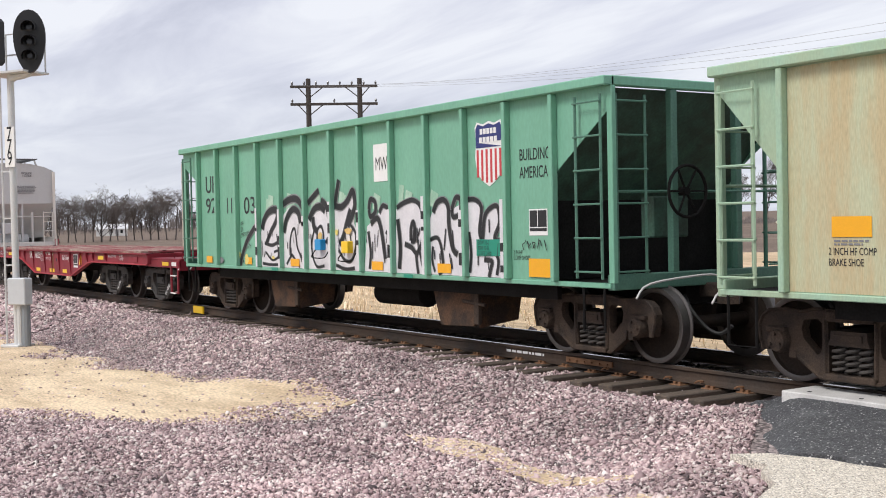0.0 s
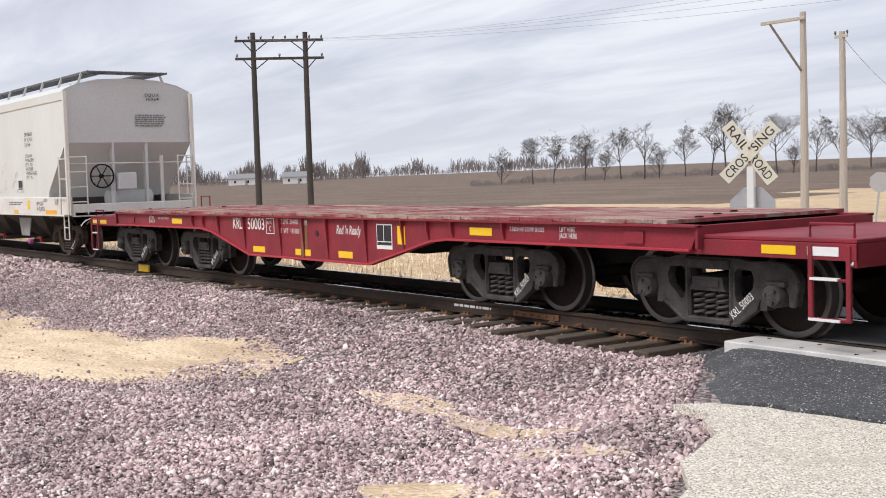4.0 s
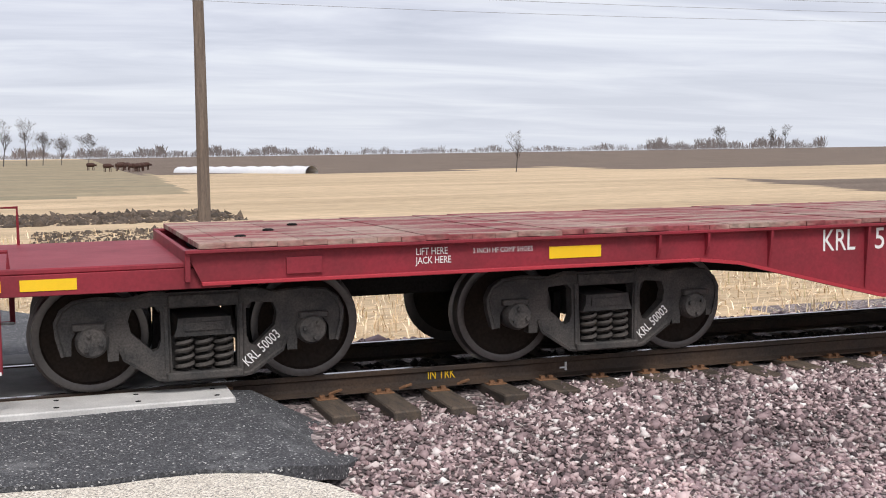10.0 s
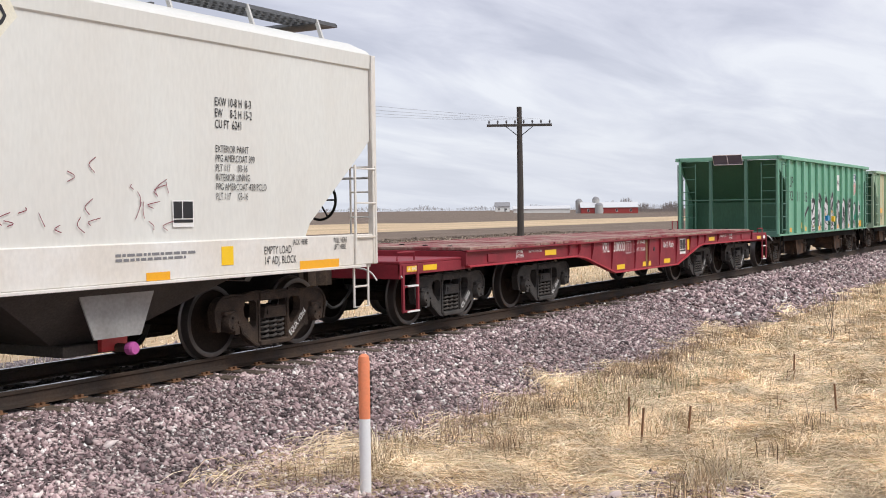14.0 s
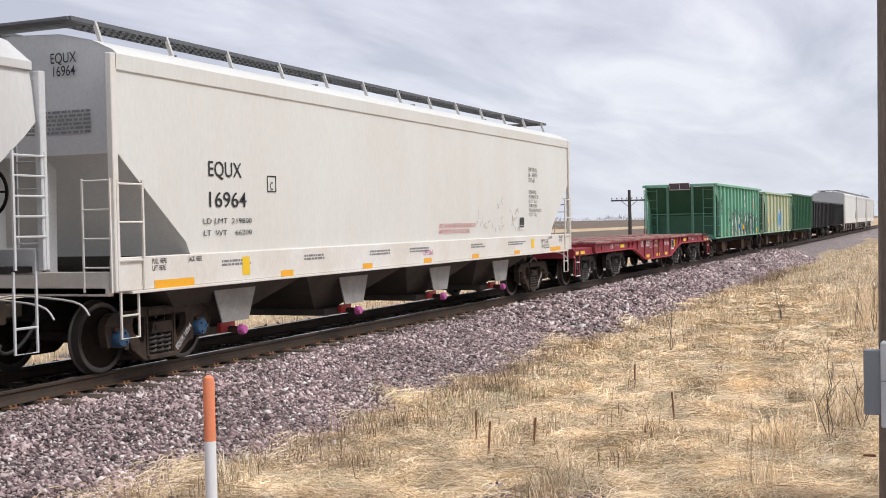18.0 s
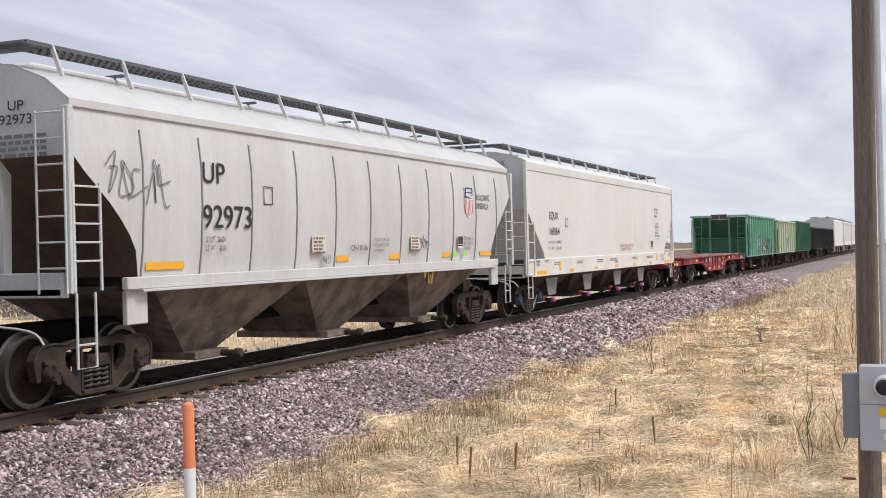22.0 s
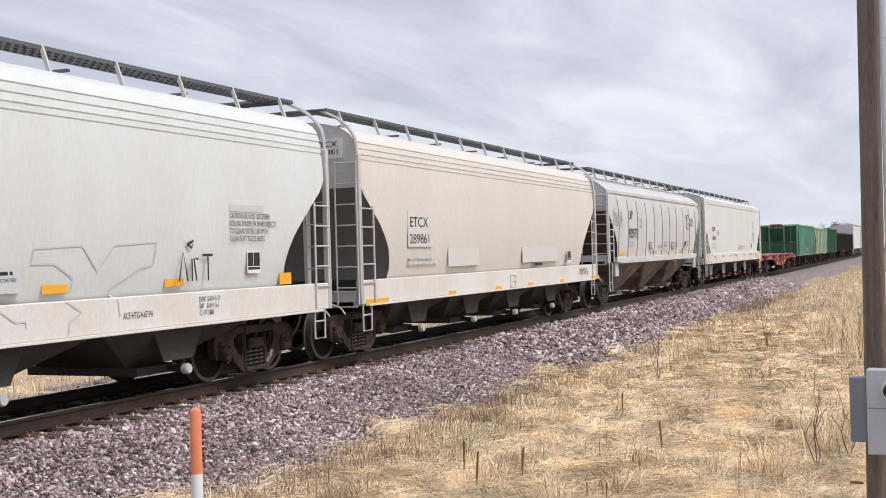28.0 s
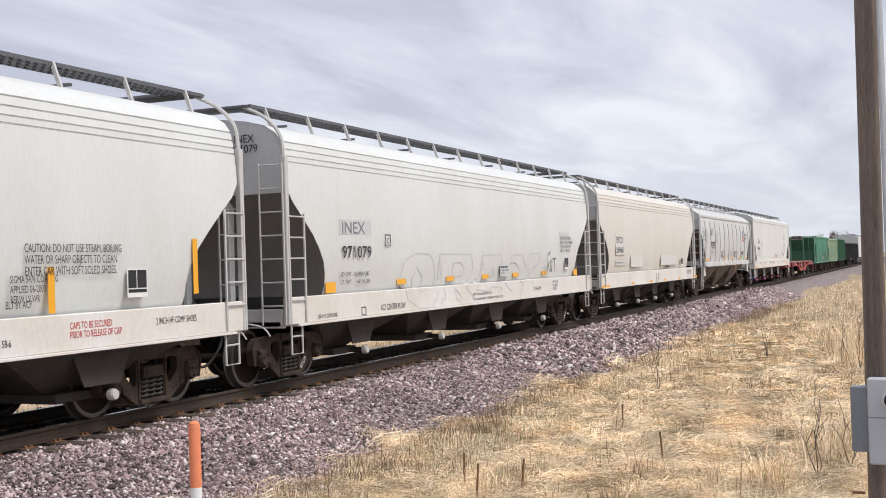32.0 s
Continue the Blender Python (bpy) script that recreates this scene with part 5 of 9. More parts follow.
def flat_car():
    c = thing("flat_car", "worn dark red flat car with fishbelly sides and plank deck", "flat car")
    K = true_place(32.3, FLAT)
    L = lambda u: true_place(u, FLAT) - K  # noqa: E731
    side = [(L(24.22), 1.135), (L(24.32), 0.915), (L(28.55), 0.915), (L(28.95), 0.87), (L(30.45), 0.50), (L(34.2), 0.50), (L(35.75), 0.88), (L(36.1), 0.915), (L(40.28), 0.915), (L(40.38), 1.135)]
    for sgn in (-1, 1):
        part("side_sill", Geo().slab([side], sgn * 1.435, sgn * 1.462), M["flat_red"], c)
        low = side[1:9]
        g = Geo()
        for (x0, z0), (x1, z1) in zip(low, low[1:]):
            if abs(z1 - z0) < 0.01:
                g.box(x0, x1, min(sgn * 1.38, sgn * 1.50), max(sgn * 1.38, sgn * 1.50), z0 - 0.03, z0, 0.005)
            else:
                g.add([(x0, sgn * 1.38, z0), (x1, sgn * 1.38, z1), (x1, sgn * 1.50, z1), (x0, sgn * 1.50, z0), (x0, sgn * 1.38, z0 - 0.03), (x1, sgn * 1.38, z1 - 0.03),
                       (x1, sgn * 1.50, z1 - 0.03), (x0, sgn * 1.50, z0 - 0.03)], [(0, 1, 2, 3), (4, 7, 6, 5), (0, 4, 5, 1), (3, 2, 6, 7), (0, 3, 7, 4), (1, 5, 6, 2)])
        part("bottom_flange", g, M["flat_deep"], c, "brighter red bottom flange")
        part("top_flange", Geo().box(L(24.2), L(40.4), min(sgn * 1.42, sgn * 1.53), max(sgn * 1.42, sgn * 1.53), 1.135, 1.165, 0.006), M["flat_red"], c)
        for u in (28.15, 28.62, 29.25, 30.27, 31.55, 32.32, 33.05, 34.15, 35.1, 35.7, 36.25, 37.3):
            zb = 0.50 if 30.4 < u < 34.3 else (0.915 if not 28.9 < u < 35.8 else 0.87 - abs(min(u - 28.95, 35.75 - u)) * 0.24)
            part("side_stake_gusset", Geo().slab([[(-1.46, 1.135), (-1.525, 1.135), (-1.515, 1.02), (-1.475, zb + 0.02), (-1.46, zb + 0.02)]] if sgn < 0 else
                 [[(1.46, 1.135), (1.525, 1.135), (1.515, 1.02), (1.475, zb + 0.02), (1.46, zb + 0.02)]], L(u) - 0.012, L(u) + 0.012, axis="x"), M["flat_red"], c)
    rnd = random.Random(5)
    for k in range(80):
        x, dy, dz = L(24.3) + 0.2 * k + 0.1, rnd.uniform(-0.01, 0.01), rnd.uniform(-0.006, 0.004)
        part("plank", Geo().box(x - 0.0992, x + 0.0992, dy - 1.52, dy + 1.52, 1.167 + dz, 1.212 + dz, 0.003).mesh("plank", M["deck"], tidy=False), None, c)
    part("centre_sill", Geo().slab([[(L(24.4), 1.13), (L(24.4), 1.0), (L(22.5), 1.0), (L(22.5), 0.80), (L(28.8), 0.72), (L(30.6), 0.56), (L(34), 0.56), (L(35.8), 0.72), (L(42.1), 0.80), (L(42.1), 1.0), (L(40.2), 1.0), (L(40.2), 1.13)]], -0.35, 0.35), M["under"], c)
    for u, sgn in ((22.40, -1), (40.0, 1)):
        a, b = L(u), L(u + 2.15)
        part("end_platform", Geo().box(a, b, -1.40, 1.40, 1.02, 1.065, 0.01), M["flat_red"], c)
        for s2 in (-1, 1):
            part("platform_sill", Geo().box(a, b, min(s2 * 1.37, s2 * 1.41), max(s2 * 1.37, s2 * 1.41), 0.86, 1.02, 0.005), M["flat_red"], c)
        part("end_sill", Geo().box(a if sgn < 0 else b - 0.06, a + 0.06 if sgn < 0 else b, -1.40, 1.40, 0.80, 1.02, 0.005), M["flat_red"], c)
        part("deck_end", Geo().box(L(24.2) if sgn < 0 else L(40.36), L(24.24) if sgn < 0 else L(40.40), -1.50, 1.50, 0.92, 1.16, 0.005), M["flat_red"], c)
        part("span_bolster", Geo().box(L(23.6) if sgn < 0 else L(35.9), L(28.7) if sgn < 0 else L(41.0), -0.5, 0.5, 0.62, 0.86, 0.02), M["under"], c)
        e = a if sgn < 0 else b
        for s2 in (-1, 1):
            x0 = e - sgn * 0.46
            part("corner_step", Geo().box(min(x0, x0 - sgn * 0.05), max(x0, x0 - sgn * 0.05), s2 * 1.41 - 0.02, s2 * 1.41 + 0.02, 0.30, 1.0, 0.006).box(
                min(x0 + sgn * 0.36, x0 + sgn * 0.41), max(x0 + sgn * 0.36, x0 + sgn * 0.41), s2 * 1.41 - 0.02, s2 * 1.41 + 0.02, 0.30, 1.0, 0.006).tube(
                [(x0, s2 * 1.41, 0.31), (x0 + sgn * 0.4, s2 * 1.41, 0.31)], 0.018, 5).tube([(x0, s2 * 1.41, 0.68), (x0 + sgn * 0.4, s2 * 1.41, 0.68)], 0.016, 5), M["flat_red"], c)
            xx, tall_rail = e - sgn * 0.33, 0.13 if s2 < 0 else 0.36
            part("platform_rail", Geo().tube([(xx - 0.24, s2 * 1.30, 1.06), (xx - 0.24, s2 * 1.30, 1.06 + tall_rail), (xx + 0.24, s2 * 1.30, 1.06 + tall_rail), (xx + 0.24, s2 * 1.30, 1.06)], 0.016, 5), M["flat_red"], c)
            part("step_tread", Geo().box(xx - 0.15, xx + 0.15, s2 * 1.41 - 0.03, s2 * 1.41 + 0.03, 0.675, 0.70), M["ink_white"], c, "white-painted step tread")
            part("step_tread", Geo().box(xx - 0.17, xx + 0.17, s2 * 1.41 - 0.03, s2 * 1.41 + 0.03, 0.295, 0.32), M["ink_white"], c, "white-painted step tread")
        plate(c, "reflector", e - sgn * 0.35 - 0.17, e - sgn * 0.35 + 0.17, 0.90, 0.985, M["ink_white" if sgn > 0 else "yellow"], -1.412)
        plate(c, "reflector", e - sgn * 0.85 - 0.2, e - sgn * 0.85 + 0.2, 0.90, 0.985, M["yellow"], -1.412)
        if sgn < 0:
            lettering(c, "A  END", e + 0.21, 0.918, 0.058, M["ink_white"], -1.4175, fit=0.28)
        coupler(c, e, sgn)
        for k in range(3):
            part("tie_down", Geo().lathe([(0.05, 1.212), (0.05, 1.222), (0.03, 1.23)], (L(24.7 if sgn < 0 else 39.9) + 0.35 * k * -sgn, -0.9 + 0.7 * k, 0), axis="z", n=10), M["under"], c)
    for u, mk in ((24.37, 1), (27.84, 1), (36.76, 1), (40.2, 1)):
        truck(c, L(u), 1.72, "truck", None, "KRL 50003")
    y = -1.464
    lettering(c, "KRL", L(29.80), 0.925, 0.20, M["ink_white"], y - 0.002, fit=0.35)
    lettering(c, "50003", L(30.36), 0.925, 0.20, M["ink_white"], y - 0.002, fit=0.62)
    fr = Geo().slab([[(L(31.05), 0.86), (L(31.33), 0.86), (L(31.33), 1.12), (L(31.05), 1.12)], [(L(31.062), 0.872), (L(31.062), 1.108), (L(31.318), 1.108), (L(31.318), 0.872)]], y - 0.004, y - 0.001)
    box_p = part("plate_frame", fr, M["ink_white"], c)
    lettering(c, "PLATE", L(31.095), 1.03, 0.05, M["ink_white"], y - 0.003)
    lettering(c, "C", L(31.155), 0.905, 0.085, M["ink_white"], y - 0.003)
    lettering(c, "LD LMT 394400\nLT  WT  131600", L(31.49), 1.035, 0.082, M["ink_white"], y - 0.003, space=1.85, fit=0.68)
    lettering(c, "FM", L(32.33), 1.03, 0.075, M["ink_white"], y - 0.003)
    lettering(c, "Red 'n Ready", L(33.30), 0.91, 0.135, M["ink_white"], y - 0.003, 0.92, lean=0.25)
    lettering(c, "2 INCH HF COMP SHOES", L(26.48), 1.045, 0.042, M["ink_white"], y - 0.003, fit=0.53)
    lettering(c, "LIFT HERE\nJACK HERE", L(26.0), 1.05, 0.058, M["ink_white"], y - 0.003, space=0.9)
    lettering(c, "2 INCH HF COMP SHOES", L(37.4), 1.04, 0.055, M["ink_white"], y - 0.003)
    lettering(c, "LIFT HERE\nJACK HERE", L(38.3), 1.05, 0.058, M["ink_white"], y - 0.003, space=0.9)
    data_panel(c, L(34.42), 0.72, 0.36, y - 0.001)
    plate(c, "yellow_label", L(34.95), L(35.14), 0.80, 1.06, M["yellow"], y - 0.001)
    for u0, u1, z in ((27.15, 27.62, 1.02), (30.55, 30.98, 0.59), (32.02, 32.20, 0.59), (32.32, 32.51, 0.59), (33.35, 33.75, 0.60), (36.6, 37.05, 1.02)):
        plate(c, "reflector", L(u0), L(u1), z - 0.05, z + 0.05, M["yellow"], y)
    plate(c, "bare_patch", L(32.20), L(32.42), 0.52, 1.12, M["rust"], y + 0.002, "rusty bare patch")
    part("drain_hole", Geo().lathe([(0.05, y - 0.004), (0.05, y + 0.03)], (L(32.72), 0, 0.90), n=16), M["hood"], c)
    for u in (25.1, 39.5):
        plate(c, "jacking_pad", L(u) - 0.14, L(u) + 0.14, 0.95, 1.08, M["flat_red"], y, t=0.02)
    KEYED.append((c, K))
    return c


def graffiti(car, L):
    """Tall sprayed letters along the lower half of the side: grey-white fill on panels and rib fronts, black strokes over it."""
    y = -1.566
    fills = {
        "s": [(47.00, 1.00), (47.00, 1.62), (47.15, 1.86), (47.35, 1.98), (47.61, 2.00), (47.78, 1.92), (47.78, 1.00)],
        "n": [(47.92, 1.00), (47.92, 1.92), (48.12, 2.05), (48.36, 2.02), (48.60, 1.95), (48.70, 1.60), (48.72, 1.00)],
        "c": [(48.84, 1.00), (48.84, 1.88), (49.07, 1.99), (49.28, 2.06), (49.52, 2.00), (49.64, 2.06), (49.64, 1.00)],
        "z": [(49.76, 1.00), (49.76, 2.06), (50.05, 2.08), (50.37, 2.22), (50.43, 1.94), (50.40, 1.75), (50.55, 1.55), (50.55, 1.00)],
        "i": [(50.70, 1.00), (50.80, 1.70), (51.08, 1.84), (51.24, 1.99), (51.47, 1.98), (51.47, 1.00)],
        "r": [(51.61, 1.00), (51.66, 1.95), (51.94, 2.06), (52.18, 2.06), (52.39, 1.92), (52.39, 1.00)],
        "h": [(52.53, 1.00), (52.55, 1.80), (52.70, 1.98), (52.90, 2.04), (53.05, 1.90), (53.30, 1.98), (53.30, 1.00)],
        "k": [(53.46, 1.00), (53.46, 2.00), (53.66, 2.01), (53.77, 1.90), (53.85, 1.84), (54.13, 1.92), (54.16, 1.72), (54.06, 1.52), (54.21, 1.46), (54.21, 1.00)],
    }
    dark = {
        "s": [[(46.06, 1.00), (46.18, 1.22), (46.40, 1.48), (46.67, 1.68), (46.90, 1.80)], [(47.06, 1.68), (47.14, 1.84), (47.32, 1.98), (47.57, 2.03), (47.78, 1.97)],
              [(47.70, 1.96), (47.61, 1.80), (47.42, 1.64), (47.23, 1.43)], [(47.15, 1.43), (47.44, 1.39), (47.70, 1.44), (47.78, 1.38)], [(47.20, 1.26), (47.43, 1.13), (47.66, 1.17), (47.70, 1.29), (47.52, 1.27)],
              [(47.05, 1.06), (47.40, 1.04), (47.76, 1.05)]],
        "n": [[(47.94, 1.62), (48.02, 1.80), (48.14, 1.93), (48.31, 2.02), (48.50, 1.96), (48.58, 1.78)], [(47.93, 2.12), (48.18, 2.19), (48.46, 2.19), (48.70, 2.02)],
              [(48.15, 1.22), (48.17, 1.47), (48.25, 1.64), (48.35, 1.68), (48.40, 1.52), (48.45, 1.34), (48.68, 1.06)], [(48.02, 1.06), (48.16, 1.18), (48.24, 1.22), (48.40, 1.10), (48.52, 1.02)]],
        "c": [[(48.90, 1.82), (49.00, 1.94), (49.15, 2.03), (49.33, 2.04), (49.46, 1.97)], [(48.86, 2.11), (49.05, 2.21), (49.25, 2.31)], [(49.33, 2.15), (49.50, 2.06), (49.58, 1.86)],
              [(49.03, 1.87), (49.07, 1.70), (49.20, 1.62)], [(49.07, 1.66), (48.97, 1.43), (49.01, 1.19), (49.15, 1.04), (49.40, 1.06)], [(49.16, 1.48), (49.19, 1.66), (49.32, 1.71), (49.39, 1.55), (49.31, 1.40), (49.16, 1.48)],
              [(49.46, 1.44), (49.55, 1.52), (49.63, 1.46)]],
        "z": [[(49.78, 2.05), (50.01, 2.02), (50.22, 2.12), (50.38, 2.27), (50.45, 2.05), (50.34, 1.86), (50.20, 1.71)], [(49.94, 2.46), (49.86, 2.24), (49.80, 2.05)],
              [(50.30, 1.98), (50.16, 1.74), (50.04, 1.52), (49.92, 1.42)], [(50.28, 1.74), (50.44, 1.60), (50.44, 1.37), (50.30, 1.16), (50.08, 1.17), (49.89, 1.33)], [(49.80, 1.08), (50.10, 1.02), (50.40, 1.04)]],
        "i": [[(50.87, 1.96), (50.92, 2.11), (51.06, 2.07), (51.06, 1.92), (50.92, 1.85), (50.87, 1.96)], [(50.92, 1.74), (51.12, 1.82), (51.23, 1.63), (51.33, 1.20)], [(51.18, 1.90), (51.29, 2.01), (51.46, 1.96)],
              [(50.84, 1.62), (50.90, 1.30), (50.86, 1.04)], [(51.36, 1.62), (51.45, 1.50), (51.44, 1.04)]],
        "r": [[(51.68, 1.97), (51.89, 2.04), (52.13, 2.07), (52.32, 1.97), (52.38, 1.69), (52.34, 1.46), (52.20, 1.30), (52.07, 1.38), (51.88, 1.43)], [(52.18, 1.28), (52.20, 1.14), (52.23, 1.00)],
              [(52.28, 1.32), (52.33, 1.15), (52.38, 1.01)], [(52.05, 1.48), (52.06, 1.66), (52.12, 1.75), (52.17, 1.62), (52.14, 1.48), (52.05, 1.48)], [(51.70, 1.80), (51.76, 1.40), (51.72, 1.06)]],
        "h": [[(52.64, 1.88), (52.75, 2.02), (52.92, 2.05), (53.02, 1.94), (53.03, 1.68), (53.11, 1.38), (53.22, 1.29)], [(52.54, 1.49), (52.74, 1.52), (52.84, 1.35), (52.86, 1.10), (52.76, 1.00)],
              [(53.10, 1.91), (53.20, 2.07), (53.31, 2.04), (53.30, 1.86), (53.14, 1.81), (53.10, 1.91)], [(52.62, 1.40), (52.60, 1.20), (52.66, 1.04)]],
        "k": [[(53.48, 2.04), (53.66, 2.03), (53.79, 1.92), (53.74, 1.62), (53.80, 1.50), (53.86, 1.80), (53.98, 1.91), (54.14, 1.93), (54.18, 1.72), (54.07, 1.52), (54.20, 1.48)],
              [(53.83, 1.23), (54.00, 1.21), (53.97, 1.11), (53.93, 1.00)], [(53.50, 1.60), (53.54, 1.30), (53.50, 1.05)], [(54.05, 1.36), (54.14, 1.22), (54.10, 1.03)]],
    }
    rnd = random.Random(8)
    n = 0
    for key, outline in fills.items():
        g = Geo()
        g.slab([[(L(u), z) for u, z in outline]], y - 0.002, y)
        letter = part("sprayed_letter", g, M["spray"], car, "grey-white sprayed letter with black strokes")
        soft, hard, streak = Geo(), Geo(), Geo()
        for st in dark[key]:
            n += 1
            path = smooth_path([(L(u), z) for u, z in st], 7)
            wide = rnd.uniform(0.035, 0.06) if max(z for _, z in st) < 1.75 else rnd.uniform(0.06, 0.085) if key in "irhk" else rnd.uniform(0.085, 0.12)
            soft.ribbon(path, wide * 1.4, y - 0.0035 - 0.00006 * n)
            hard.ribbon(path, wide, y - 0.007 - 0.00006 * n)
        part("soft_edge", soft.mesh("soft_edge", M["spray_smoke"], tidy=False), None, letter)
        part("stroke", hard.mesh("stroke", M["ink"], tidy=False), None, letter)
        lo, hi = min(u for u, _ in outline), max(u for u, _ in outline)
        for k in range(7):
            u, z = rnd.uniform(lo + 0.05, hi - 0.05), rnd.uniform(1.03, 1.6)
            streak.ribbon([(L(u), z), (L(u) + rnd.uniform(-0.06, 0.06), z + rnd.uniform(0.1, 0.3))], rnd.uniform(0.012, 0.03), y - 0.0125 - 0.0001 * k)
        part("fine_stroke", streak.mesh("fine_stroke", M["ink"], tidy=False), None, letter)
    # paint on the fronts of the ribs, and the haze above the letters
    for k in range(3, 12):
        u = 44.18 + 0.92 * k
        top = 2.0 + 0.12 * math.sin(k * 2.3)
        part("rib_paint", Geo().box(L(u) - 0.009, L(u) + 0.059, -1.658, -1.6555, 1.0, top), M["spray"], car)
        for q in range(2):
            z = rnd.uniform(1.05, top - 0.15)
            part("rib_stroke", Geo().box(L(u) - 0.009, L(u) + 0.059, -1.6605, -1.6585, z, z + rnd.uniform(0.05, 0.22)), M["ink"], car)
    for k in range(13):
        u = 47.02 + 0.92 * (k // 2) + rnd.uniform(0.05, 0.45)
        haze = Geo().ribbon([(L(u), 1.96), (L(u + 0.02), 2.10), (L(u + 0.05), 2.12 + rnd.uniform(0.05, 0.2))], rnd.uniform(0.10, 0.24), y - 0.0004 - 0.00003 * k)
        part("spray_haze", haze.mesh("spray_haze", M["spray_pale"], tidy=False), None, car)
    for u, z, w, h, mt in ((45.92, 1.10, 0.17, 0.22, "spray_yellow"), (46.3, 1.02, 0.16, 0.20, "spray_yellow"), (49.22, 1.46, 0.14, 0.16, "spray_peach"), (50.12, 1.58, 0.22, 0.10, "spray_peach"), (47.45, 1.14, 0.12, 0.06, "spray_yellow"),
                           (49.80, 1.56, 0.10, 0.10, "spray_yellow"), (45.08, 1.02, 0.22, 0.13, "ink_grey")):
        blob = [(L(u) + w * (0.5 + 0.5 * math.cos(a) * (1 + 0.2 * math.sin(3 * a + u))), z + h * (0.5 + 0.5 * math.sin(a))) for a in [math.pi * q / 7 for q in range(14)]]
        part("paint_blob", Geo().slab([blob], y - 0.0155, y - 0.0135), M[mt], car)
    # small tags beside the letters
    lettering(car, "OFF\nDA\nSHROOMS", L(46.10), 1.74, 0.085, M["ink"], y - 0.003, 0.85, space=1.15, lean=0.3, roll=8)
    for x0, z0, size, count in ((46.28, 1.32, 0.09, 4), (46.12, 1.04, 0.09, 3), (54.62, 1.36, 0.13, 5)):
        for q in range(count):
            st = [(L(x0) + size * (q * 0.85 + rnd.uniform(0, 0.8)), z0 + size * rnd.uniform(-0.1, 1.2)) for _ in range(4)]
            tag = Geo().ribbon(smooth_path(st, 4), 0.013, y - 0.014 - 0.0002 * q)
            part("scrawl", tag.mesh("scrawl", M["ink"], tidy=False), None, car)


